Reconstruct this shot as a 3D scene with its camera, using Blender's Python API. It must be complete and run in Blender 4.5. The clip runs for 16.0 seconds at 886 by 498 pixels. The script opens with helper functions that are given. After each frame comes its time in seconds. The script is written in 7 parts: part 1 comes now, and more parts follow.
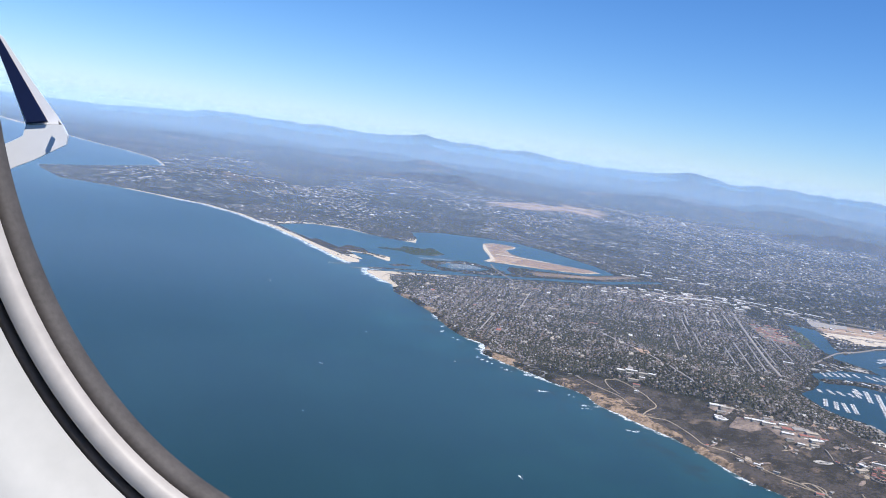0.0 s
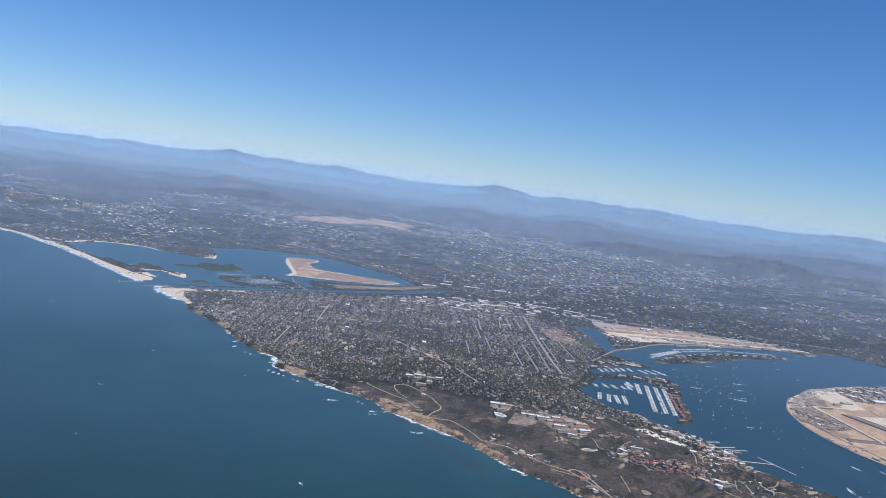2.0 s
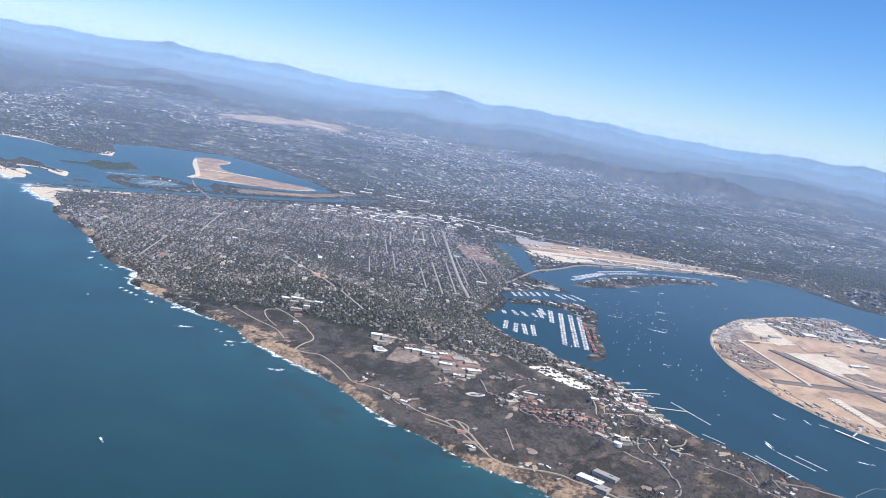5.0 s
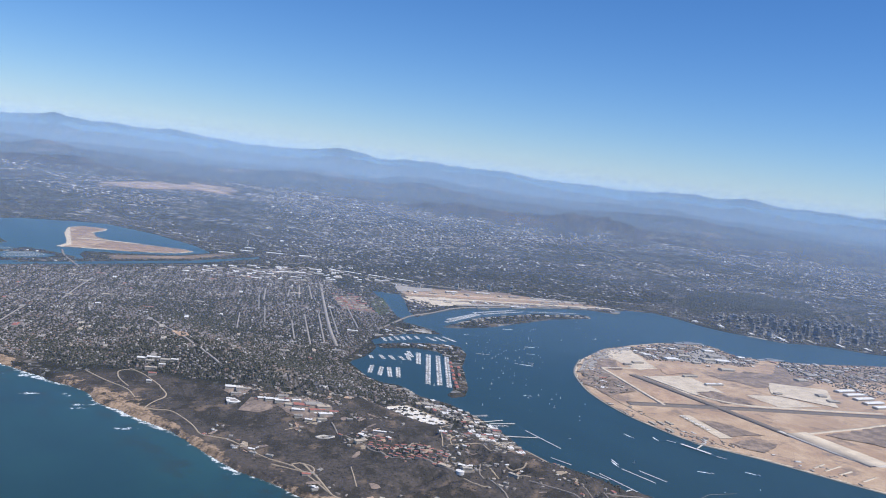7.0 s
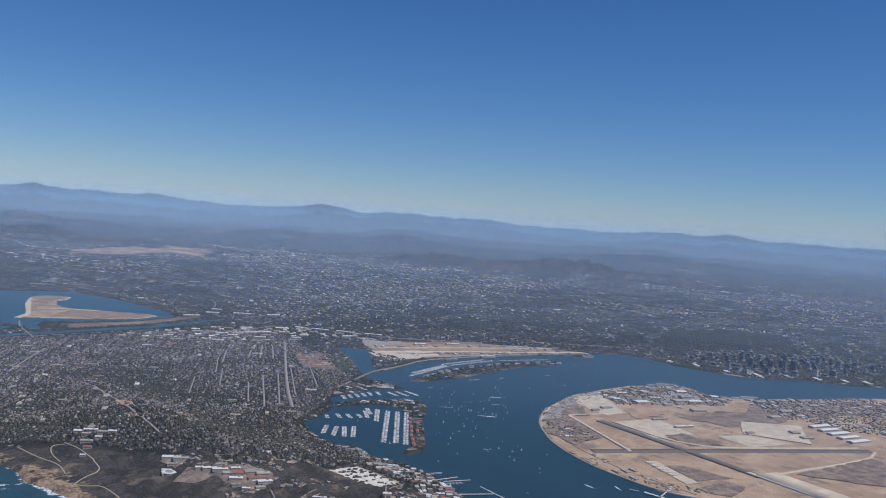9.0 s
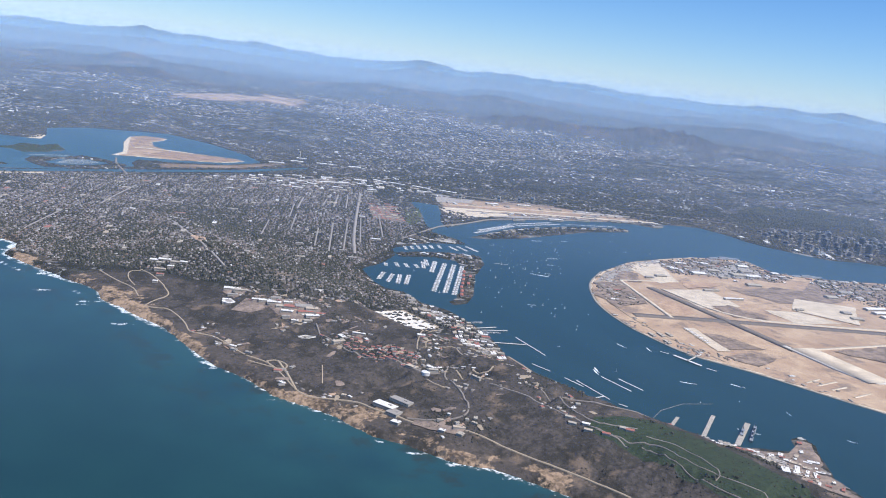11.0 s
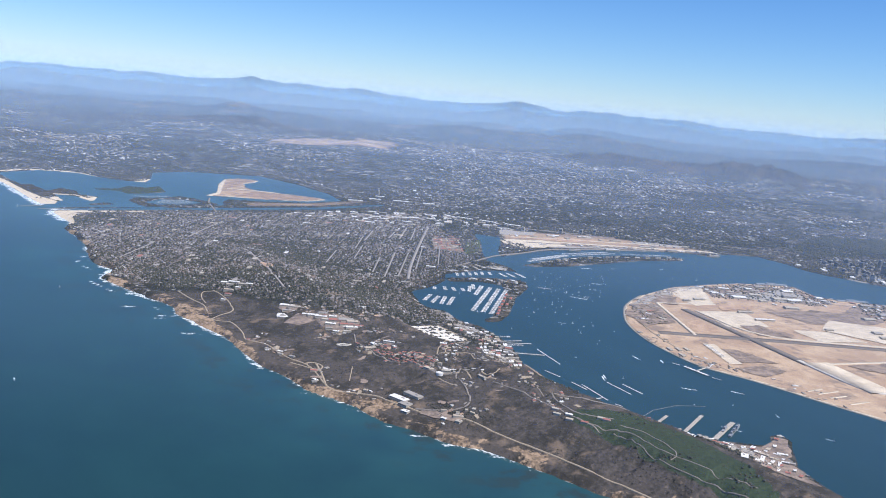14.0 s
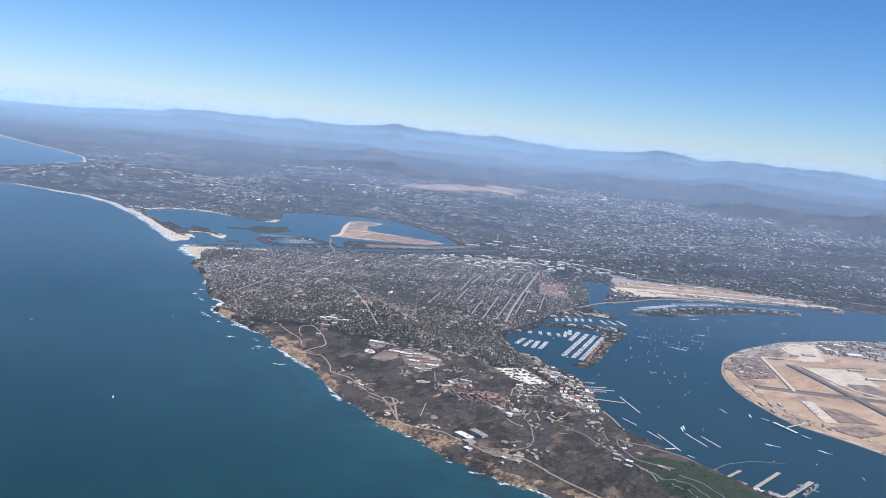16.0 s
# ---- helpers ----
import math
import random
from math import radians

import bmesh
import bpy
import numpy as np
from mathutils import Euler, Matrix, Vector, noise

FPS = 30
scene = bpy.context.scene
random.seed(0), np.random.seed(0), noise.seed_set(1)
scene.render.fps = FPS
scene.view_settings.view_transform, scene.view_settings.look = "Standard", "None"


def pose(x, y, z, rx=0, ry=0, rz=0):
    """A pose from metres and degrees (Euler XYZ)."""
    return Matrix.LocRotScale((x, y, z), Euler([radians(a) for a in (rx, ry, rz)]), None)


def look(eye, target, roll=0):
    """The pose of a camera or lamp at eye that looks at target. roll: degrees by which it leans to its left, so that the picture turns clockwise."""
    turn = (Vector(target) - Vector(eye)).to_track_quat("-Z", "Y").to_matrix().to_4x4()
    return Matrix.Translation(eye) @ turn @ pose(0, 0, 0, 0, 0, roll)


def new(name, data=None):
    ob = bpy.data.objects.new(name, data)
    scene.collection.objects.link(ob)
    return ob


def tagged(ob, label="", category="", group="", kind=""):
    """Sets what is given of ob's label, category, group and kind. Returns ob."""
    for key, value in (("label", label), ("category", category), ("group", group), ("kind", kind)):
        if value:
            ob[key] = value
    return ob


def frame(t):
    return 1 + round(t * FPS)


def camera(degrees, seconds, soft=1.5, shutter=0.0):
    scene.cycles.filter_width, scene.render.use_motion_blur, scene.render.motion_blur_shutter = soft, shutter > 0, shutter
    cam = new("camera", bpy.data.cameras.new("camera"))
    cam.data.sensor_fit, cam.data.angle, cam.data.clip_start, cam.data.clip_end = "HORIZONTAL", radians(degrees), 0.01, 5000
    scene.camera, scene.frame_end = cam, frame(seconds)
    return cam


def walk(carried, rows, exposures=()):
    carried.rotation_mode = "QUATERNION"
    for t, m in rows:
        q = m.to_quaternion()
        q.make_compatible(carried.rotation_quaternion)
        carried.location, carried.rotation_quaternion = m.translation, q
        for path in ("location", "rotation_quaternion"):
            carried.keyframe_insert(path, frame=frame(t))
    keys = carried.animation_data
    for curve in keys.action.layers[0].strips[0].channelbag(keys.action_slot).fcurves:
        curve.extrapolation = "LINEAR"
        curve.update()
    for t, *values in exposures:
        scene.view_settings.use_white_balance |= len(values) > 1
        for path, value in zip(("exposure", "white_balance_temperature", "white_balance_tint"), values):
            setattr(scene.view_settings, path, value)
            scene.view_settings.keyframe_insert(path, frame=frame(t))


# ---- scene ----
# A coast seen from a climbing airliner. The land is a model at 1:50: K model metres stand for one kilometre.
K = 20.0

# ---- camera and its way: seconds, place in km, yaw, pitch, roll in degrees ----
WAY = [
    (0.0, -3.982, -2.426, 1.275, -23.27, -6.68, 8.19),
    (0.5, -3.952, -2.485, 1.280, -25.67, -5.49, 8.44),
    (1.0, -3.954, -2.562, 1.282, -27.96, -3.04, 8.21),
    (1.5, -3.922, -2.613, 1.290, -31.39, -2.57, 7.78),
    (2.0, -3.880, -2.595, 1.290, -34.67, -4.19, 7.71),
    (2.5, -3.807, -2.623, 1.296, -35.76, -5.53, 8.47),
    (3.0, -3.542, -2.274, 1.277, -36.76, -6.51, 9.53),
    (3.5, -3.281, -1.948, 1.274, -37.91, -8.16, 10.21),
    (3.7, -3.218, -1.920, 1.281, -38.03, -9.00, 10.33),
    (5.8, -3.173, -2.393, 1.293, -39.81, -9.63, 9.43),
    (6.0, -3.170, -2.421, 1.293, -40.44, -8.64, 9.09),
    (6.5, -3.089, -2.441, 1.297, -42.20, -6.02, 7.60),
    (7.0, -3.022, -2.478, 1.301, -44.02, -5.29, 7.00),
    (7.5, -2.965, -2.510, 1.304, -44.08, -5.21, 7.22),
    (8.0, -2.873, -2.485, 1.307, -42.45, -3.94, 6.55),
    (8.5, -2.799, -2.488, 1.309, -42.72, -1.89, 4.22),
    (9.0, -2.753, -2.534, 1.312, -44.43, -2.05, 4.17),
    (9.5, -2.751, -2.653, 1.321, -43.98, -5.72, 6.33),
    (10.0, -2.728, -2.707, 1.326, -42.32, -8.95, 7.31),
    (10.2, -2.728, -2.734, 1.327, -41.72, -10.06, 7.45),
    (12.3, -2.556, -2.922, 1.348, -34.46, -11.20, 6.14),
    (12.5, -2.544, -2.927, 1.349, -33.59, -11.03, 5.94),
    (13.0, -2.504, -2.978, 1.354, -32.41, -11.51, 5.65),
    (13.5, -2.455, -3.021, 1.359, -32.42, -11.10, 5.47),
    (14.0, -2.680, -3.552, 1.383, -32.17, -9.48, 5.35),
    (14.5, -2.630, -3.619, 1.388, -31.30, -8.52, 5.50),
    (15.0, -2.573, -3.689, 1.394, -28.44, -7.60, 5.03),
    (15.5, -2.509, -3.743, 1.399, -25.20, -7.62, 5.21),
    (16.0, -2.449, -3.801, 1.405, -22.94, -7.39, 5.75),
]


def way_pose(x, y, z, yaw, pitch, roll):
    a, p = radians(yaw), radians(pitch)
    eye = Vector((x, y, z)) * K
    return look(eye, eye + Vector((-math.sin(a) * math.cos(p), math.cos(a) * math.cos(p), math.sin(p))) * K, roll)


# how the clip's own exposure drifts: seconds, stops
LIGHT = [(0.0, 0.15), (0.5, 0.15), (1.0, 0.0), (1.5, -0.42), (2.0, -0.2), (2.5, -0.1), (3.0, -0.03), (3.5, 0.05), (6.0, 0.25), (6.5, 0.05), (7.0, -0.12), (7.5, -0.05), (8.0, -0.05), (8.5, -0.3), (9.0, -0.66),
         (9.5, -0.4), (10.0, -0.02), (12.5, 0.12), (13.5, 0.15), (14.5, 0.05), (16.0, 0.0)]
cam = camera(52.07, 16.0, soft=1.0)
walk(cam, [(t, way_pose(*rest)) for t, *rest in WAY],
     exposures=[(t, e, 6300.0, 10.0) for t, e in LIGHT])

# ---- world, sun ----
SUN_AZ, SUN_EL = 152.0, 57.0
world = bpy.data.worlds.new("world")
scene.world = world
world.use_nodes = True
wn = world.node_tree
wn.nodes.clear()
sky = wn.nodes.new("ShaderNodeTexSky")
sky.sky_type = "NISHITA"
sky.sun_disc = False
sky.sun_elevation, sky.sun_rotation = radians(SUN_EL), radians(SUN_AZ)
sky.altitude, sky.air_density, sky.dust_density, sky.ozone_density = 1300.0, 1.0, 0.08, 3.5
bg = wn.nodes.new("ShaderNodeBackground")
bg.inputs["Strength"].default_value = 0.102
wout = wn.nodes.new("ShaderNodeOutputWorld")
tone = wn.nodes.new("ShaderNodeHueSaturation")
tone.inputs["Saturation"].default_value = 1.12
clean = wn.nodes.new("ShaderNodeMix")
clean.data_type, clean.blend_type = "RGBA", "MULTIPLY"
clean.inputs[0].default_value = 1.0
clean.inputs[7].default_value = (0.80, 0.94, 1.20, 1.0)
wn.links.new(sky.outputs[0], clean.inputs[6])
wn.links.new(clean.outputs[2], tone.inputs["Color"])
wn.links.new(tone.outputs[0], bg.inputs[0])
wn.links.new(bg.outputs[0], wout.inputs[0])
sun = bpy.data.lights.new("sun", "SUN")
sun.energy, sun.angle, sun.color = 5.0, radians(0.53), (1.0, 0.935, 0.845)
sun_ob = new("sun", sun)
sun_ob.rotation_euler = (radians(90 - SUN_EL), 0, radians(180 - SUN_AZ))


# ---- materials ----
class Nodes:
    """A node material with a Principled shader; colours are linear."""

    def __init__(self, name, rough=0.8, metal=0.0, spec=0.5):
        self.m = bpy.data.materials.new(name)
        self.m.use_nodes = True
        self.t = self.m.node_tree
        self.b = self.t.nodes["Principled BSDF"]
        self.b.inputs["Roughness"].default_value = rough
        self.b.inputs["Metallic"].default_value = metal
        self.b.inputs["Specular IOR Level"].default_value = spec
        self.co = self.t.nodes.new("ShaderNodeNewGeometry").outputs["Position"]

    def node(self, kind, **inputs):
        n = self.t.nodes.new(kind)
        for k, val in inputs.items():
            self.put(n.inputs[k.replace("_", " ")], val)
        return n

    def put(self, socket, val):
        if isinstance(val, bpy.types.NodeSocket):
            self.t.links.new(val, socket)
        else:
            socket.default_value = (*val, 1.0) if isinstance(val, tuple) and len(val) == 3 and socket.type == "RGBA" else val

    def noise(self, per_km, detail=4.0, rough=0.55, at=None):
        return self.node("ShaderNodeTexNoise", Vector=at or self.co, Scale=per_km / K, Detail=detail, Roughness=rough).outputs["Fac"]

    def cells(self, per_km, out="Color", rand=1.0, at=None):
        n = self.node("ShaderNodeTexVoronoi", Vector=at or self.co, Scale=per_km / K, Randomness=rand)
        return n.outputs[out]

    def ramp(self, fac, *stops, step=False):
        n = self.t.nodes.new("ShaderNodeValToRGB")
        self.t.links.new(fac, n.inputs[0])
        if step:
            n.color_ramp.interpolation = "CONSTANT"
        e = n.color_ramp.elements
        while len(e) < len(stops):
            e.new(0.5)
        for el, (p, c) in zip(e, stops):
            el.position, el.color = p, (*c, 1.0) if isinstance(c, tuple) else (c, c, c, 1.0)
        return n.outputs[0]

    def mix(self, fac, a, b, mode="MIX"):
        n = self.t.nodes.new("ShaderNodeMix")
        n.data_type, n.blend_type = "RGBA", mode
        self.put(n.inputs[0], fac)
        self.put(n.inputs[6], a)
        self.put(n.inputs[7], b)
        return n.outputs[2]

    def math(self, op, a, b=0.0, clamp=False):
        n = self.t.nodes.new("ShaderNodeMath")
        n.operation, n.use_clamp = op, clamp
        self.put(n.inputs[0], a)
        self.put(n.inputs[1], b)
        return n.outputs[0]

    def attr(self, name):
        n = self.t.nodes.new("ShaderNodeAttribute")
        n.attribute_name = name
        return n.outputs["Fac"]

    def island(self):
        return self.t.nodes.new("ShaderNodeNewGeometry").outputs["Random Per Island"]

    def single(self):
        return self.t.nodes.new("ShaderNodeObjectInfo").outputs["Random"]

    def bump(self, height, strength, metres):
        n = self.node("ShaderNodeBump", Strength=strength, Distance=metres * K / 1000.0, Height=height)
        self.t.links.new(n.outputs[0], self.b.inputs["Normal"])

    def done(self, colour):
        self.put(self.b.inputs["Base Color"], colour)
        return self.m


def plain(name, colour, rough=0.7, vary=0.25, per_km=30.0, metal=0.0, spec=0.4):
    """A painted or weathered surface: one colour with grain at two scales."""
    n = Nodes(name, rough, metal, 0.06 if rough >= 0.8 else spec)
    f = n.mix(0.5, n.noise(per_km), n.noise(per_km * 9))
    dark = tuple(c * (1 - vary) for c in colour)
    light = tuple(min(1.0, c * (1 + vary)) for c in colour)
    return n.done(n.ramp(f, (0.3, dark), (0.7, light)))


def land_material():
    n = Nodes("dry_coastal_land", 0.95, spec=0.03)
    big, mid, fine = n.noise(1.2, 5), n.noise(9.0, 5), n.noise(60.0, 4)
    # built-up land: roofs, paving and tree cover in plots of three sizes
    def plots(per_km, seed):
        moved = n.node("ShaderNodeVectorMath", **{"Vector": n.co})
        moved.inputs[1].default_value = (seed * 7.3, seed * 3.1, 0.0)
        return n.node("ShaderNodeSeparateColor", Color=n.cells(per_km, at=moved.outputs[0])).outputs

    house, block, yard = plots(40.0, 1), plots(15.0, 2), plots(6.0, 3)
    roofs = n.ramp(house[0], (0.0, (0.028, 0.031, 0.025)), (0.38, (0.050, 0.048, 0.043)), (0.62, (0.09, 0.082, 0.078)),
                   (0.80, (0.17, 0.155, 0.145)), (0.95, (0.55, 0.53, 0.50)), step=True)
    large = n.ramp(block[1], (0.0, (0.026, 0.029, 0.022)), (0.42, (0.055, 0.052, 0.047)), (0.72, (0.11, 0.10, 0.092)), (0.88, (0.19, 0.16, 0.14)), (0.94, (0.62, 0.60, 0.57)), step=True)
    wide = n.ramp(yard[2], (0.0, (0.024, 0.027, 0.020)), (0.45, (0.05, 0.048, 0.043)), (0.74, (0.10, 0.085, 0.075)), (0.90, (0.24, 0.19, 0.15)), (0.955, (0.60, 0.57, 0.53)), step=True)
    urban = n.mix(n.ramp(mid, (0.40, 0.0), (0.60, 0.6)), roofs, large)
    urban = n.mix(n.ramp(n.noise(2.2, 5, 0.6), (0.42, 0.0), (0.62, 0.65)), urban, wide)
    # wooded canyons wind through the mesas
    urban = n.mix(n.ramp(n.noise(1.6, 7, 0.62), (0.50, 0.0), (0.56, 0.75)), urban, (0.030, 0.031, 0.026))
    # dry chaparral
    scrub = n.mix(n.ramp(fine, (0.35, 0.0), (0.7, 1.0)), (0.050, 0.046, 0.043), (0.112, 0.097, 0.088))
    scrub = n.mix(n.ramp(n.noise(4.0, 6, 0.6), (0.42, 0.0), (0.68, 0.7)), scrub, (0.116, 0.098, 0.086))
    scrub = n.mix(n.ramp(n.noise(7.0, 7, 0.7), (0.48, 0.0), (0.56, 0.75)), scrub, (0.038, 0.036, 0.031))
    scrub = n.mix(n.ramp(mid, (0.57, 0.0), (0.67, 0.6)), scrub, (0.25, 0.185, 0.135))
    scrub = n.mix(n.ramp(n.noise(26.0, 6, 0.7), (0.60, 0.0), (0.66, 0.4)), scrub, (0.28, 0.215, 0.165))
    dry = n.mix(n.ramp(mid, (0.3, 0.0), (0.7, 1.0)), (0.43, 0.305, 0.215), (0.56, 0.425, 0.305))
    dry = n.mix(n.ramp(fine, (0.5, 0.0), (0.75, 0.35)), dry, (0.26, 0.19, 0.13))
    dry = n.mix(n.ramp(n.noise(2.6, 6, 0.65), (0.45, 0.0), (0.60, 0.75)), dry, (0.36, 0.25, 0.185))
    dry = n.mix(n.ramp(n.noise(5.0, 6, 0.7), (0.55, 0.0), (0.62, 0.75)), dry, (0.23, 0.185, 0.16))
    sand = n.mix(n.ramp(fine, (0.3, 0.0), (0.7, 1.0)), (0.55, 0.45, 0.33), (0.68, 0.59, 0.46))
    cliff = n.mix(n.ramp(n.mix(0.5, mid, fine), (0.40, 0.0), (0.56, 1.0)), (0.095, 0.072, 0.055), (0.41, 0.295, 0.20))
    green = n.mix(n.ramp(fine, (0.35, 0.0), (0.65, 1.0)), (0.033, 0.050, 0.032), (0.054, 0.072, 0.045))
    far = n.mix(n.ramp(big, (0.3, 0.0), (0.7, 1.0)), (0.028, 0.028, 0.024), (0.085, 0.068, 0.055))
    far = n.mix(n.ramp(n.noise(3.5, 7, 0.68), (0.46, 0.0), (0.58, 0.8)), far, (0.022, 0.023, 0.019))
    far = n.mix(n.ramp(n.noise(0.55, 6, 0.62), (0.56, 0.0), (0.66, 0.55)), far, (0.19, 0.135, 0.10))
    c = n.mix(n.attr("wild"), urban, far)
    c = n.mix(n.attr("scrub"), c, scrub)
    c = n.mix(n.attr("dry"), c, dry)
    fray = n.math("MULTIPLY", n.math("SUBTRACT", n.noise(22.0, 6, 0.7), 0.5), 2.2)
    c = n.mix(n.ramp(n.math("ADD", n.attr("green"), n.math("MULTIPLY", fray, 0.5)), (0.42, 0.0), (0.6, 1.0)), c, green)
    c = n.mix(n.ramp(n.math("ADD", n.attr("cliff"), fray), (0.46, 0.0), (0.62, 1.0)), c, cliff)
    c = n.mix(n.ramp(n.math("ADD", n.attr("sand"), n.math("MULTIPLY", fray, 0.3)), (0.4, 0.0), (0.6, 1.0)), c, sand)
    n.bump(n.mix(0.5, mid, fine), 0.75, 16.0)
    return n.done(c)


def sea_material():
    n = Nodes("sea_water", 0.3, spec=0.27)
    n.b.inputs["IOR"].default_value = 1.33
    deep = n.mix(n.ramp(n.noise(0.8, 4), (0.35, 0.0), (0.65, 1.0)), (0.011, 0.038, 0.047), (0.014, 0.044, 0.054))
    # long streaks of current along the coast
    lie = n.node("ShaderNodeMapping", Vector=n.co)
    lie.inputs["Rotation"].default_value = (0.0, 0.0, radians(-12))
    lie.inputs["Scale"].default_value = (1.0, 0.22, 1.0)
    streak = n.noise(3.2, 6, 0.6, at=lie.outputs[0])
    deep = n.mix(n.ramp(streak, (0.45, 0.0), (0.66, 0.35)), deep, (0.018, 0.056, 0.074))
    clear = n.mix(n.ramp(n.noise(2.4, 5, 0.6), (0.35, 0.0), (0.65, 1.0)), (0.018, 0.060, 0.078), (0.025, 0.086, 0.096))
    c = n.mix(n.attr("shallow"), deep, clear)
    # kelp and reef rock under the shallows
    reef = n.ramp(n.noise(6.5, 6, 0.65), (0.52, 0.0), (0.62, 1.0))
    c = n.mix(n.math("MULTIPLY", n.attr("kelp"), reef), c, (0.030, 0.044, 0.040))
    swell = n.noise(22.0, 8, 0.75)
    foam = n.ramp(n.math("MULTIPLY", n.attr("surf"), n.ramp(swell, (0.38, 0.0), (0.62, 1.0))), (0.24, 0.0), (0.40, 1.0))
    c = n.mix(foam, c, (0.75, 0.80, 0.82))
    n.bump(n.mix(0.3, n.noise(5.0, 3, 0.5), n.noise(40.0, 4, 0.6)), 0.05, 1.5)
    return n.done(c)


def haze_sheet_material(name, share, tint):
    """Stand-in for thin sea haze: a blue-tinted sheet that lets most light through and scatters a little of it,
    thinning out with height.
    """
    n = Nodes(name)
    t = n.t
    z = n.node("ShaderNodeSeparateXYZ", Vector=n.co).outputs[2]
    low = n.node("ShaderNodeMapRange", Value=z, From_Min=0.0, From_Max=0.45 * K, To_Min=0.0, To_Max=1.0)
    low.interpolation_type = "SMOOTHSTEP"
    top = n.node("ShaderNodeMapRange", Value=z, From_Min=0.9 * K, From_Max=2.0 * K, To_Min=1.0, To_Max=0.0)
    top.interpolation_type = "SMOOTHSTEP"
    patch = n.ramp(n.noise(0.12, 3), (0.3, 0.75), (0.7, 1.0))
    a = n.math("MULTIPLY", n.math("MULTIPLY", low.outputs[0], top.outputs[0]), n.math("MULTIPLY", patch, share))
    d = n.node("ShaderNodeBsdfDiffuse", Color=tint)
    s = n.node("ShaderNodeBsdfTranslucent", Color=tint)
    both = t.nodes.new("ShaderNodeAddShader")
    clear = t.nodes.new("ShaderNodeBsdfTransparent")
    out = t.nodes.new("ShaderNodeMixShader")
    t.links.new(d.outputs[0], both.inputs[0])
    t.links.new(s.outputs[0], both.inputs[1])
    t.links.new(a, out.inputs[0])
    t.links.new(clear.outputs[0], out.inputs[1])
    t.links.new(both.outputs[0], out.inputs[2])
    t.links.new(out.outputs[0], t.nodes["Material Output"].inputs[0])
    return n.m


# the blue veil of distance, put into the sheets' colour
HAZE_TINT, FAR_HAZE_TINT = (0.325, 0.46, 0.68), (0.295, 0.475, 0.665)
LAND, SEA = land_material(), sea_material()


# ---- mesh helpers ----
def sheet(name, verts, faces, material, attrs=None, smooth=False):
    """One mesh object from arrays in km; faces all have the same number of corners."""
    v = np.asarray(verts, np.float32) * K
    f = np.asarray(faces, np.int32)
    me = bpy.data.meshes.new(name)
    me.vertices.add(len(v))
    me.vertices.foreach_set("co", v.ravel())
    me.loops.add(f.size)
    me.loops.foreach_set("vertex_index", f.ravel())
    me.polygons.add(len(f))
    me.polygons.foreach_set("loop_start", np.arange(0, f.size, f.shape[1], dtype=np.int32))
    me.update(calc_edges=True)
    if smooth:
        me.polygons.foreach_set("use_smooth", np.ones(len(f), bool))
    for key, val in (attrs or {}).items():
        me.attributes.new(key, "FLOAT", "POINT").data.foreach_set("value", np.asarray(val, np.float32))
    me.materials.append(material)
    return new(name, me)


def step(a, b, x):
    s = np.clip((x - a) / (b - a), 0.0, 1.0)
    return s * s * (3 - 2 * s)


def lattice(ix, iy, seed):
    h = (ix.astype(np.int64) * 374761393 + iy.astype(np.int64) * 668265263 + seed * 974711) & 0x7FFFFFFF
    h = ((h ^ (h >> 13)) * 1274126177) & 0x7FFFFFFF
    return ((h ^ (h >> 16)) & 0xFFFF) / 65535.0


def rough(x, y, size, seed=1, octaves=4):
    """Fractal value noise, about -1 to 1, with its largest bumps that many km across."""
    total, amp, norm = np.zeros_like(x), 1.0, 0.0
    for o in range(octaves):
        u, w = x / size * 2**o, y / size * 2**o
        iu, iw = np.floor(u), np.floor(w)
        fu, fw = u - iu, w - iw
        fu, fw = fu * fu * (3 - 2 * fu), fw * fw * (3 - 2 * fw)
        a, b = lattice(iu, iw, seed + o), lattice(iu + 1, iw, seed + o)
        c, d = lattice(iu, iw + 1, seed + o), lattice(iu + 1, iw + 1, seed + o)
        total += amp * ((a + (b - a) * fu) * (1 - fw) + (c + (d - c) * fu) * fw)
        norm += amp
        amp *= 0.5
    return total / norm * 2 - 1


def inside(poly, x, y):
    """Signed distance in km to a closed outline: positive inside."""
    p = np.asarray(poly, float)
    q = np.roll(p, -1, 0)
    best = np.full(x.shape, 1e9)
    odd = np.zeros(x.shape, bool)
    for (ax, ay), (bx, by) in zip(p, q):
        dx, dy = bx - ax, by - ay
        t = np.clip(((x - ax) * dx + (y - ay) * dy) / (dx * dx + dy * dy + 1e-12), 0, 1)
        best = np.minimum(best, (x - ax - t * dx) ** 2 + (y - ay - t * dy) ** 2)
        if dy:
            odd ^= ((ay > y) != (by > y)) & (x < dx * (y - ay) / dy + ax)
    return np.where(odd, 1, -1) * np.sqrt(best)


def along(line, x, y):
    """Distance in km to an open line."""
    best = np.full(x.shape, 1e9)
    for (ax, ay), (bx, by) in zip(line, line[1:]):
        dx, dy = bx - ax, by - ay
        t = np.clip(((x - ax) * dx + (y - ay) * dy) / (dx * dx + dy * dy + 1e-12), 0, 1)
        best = np.minimum(best, (x - ax - t * dx) ** 2 + (y - ay - t * dy) ** 2)
    return np.sqrt(best)


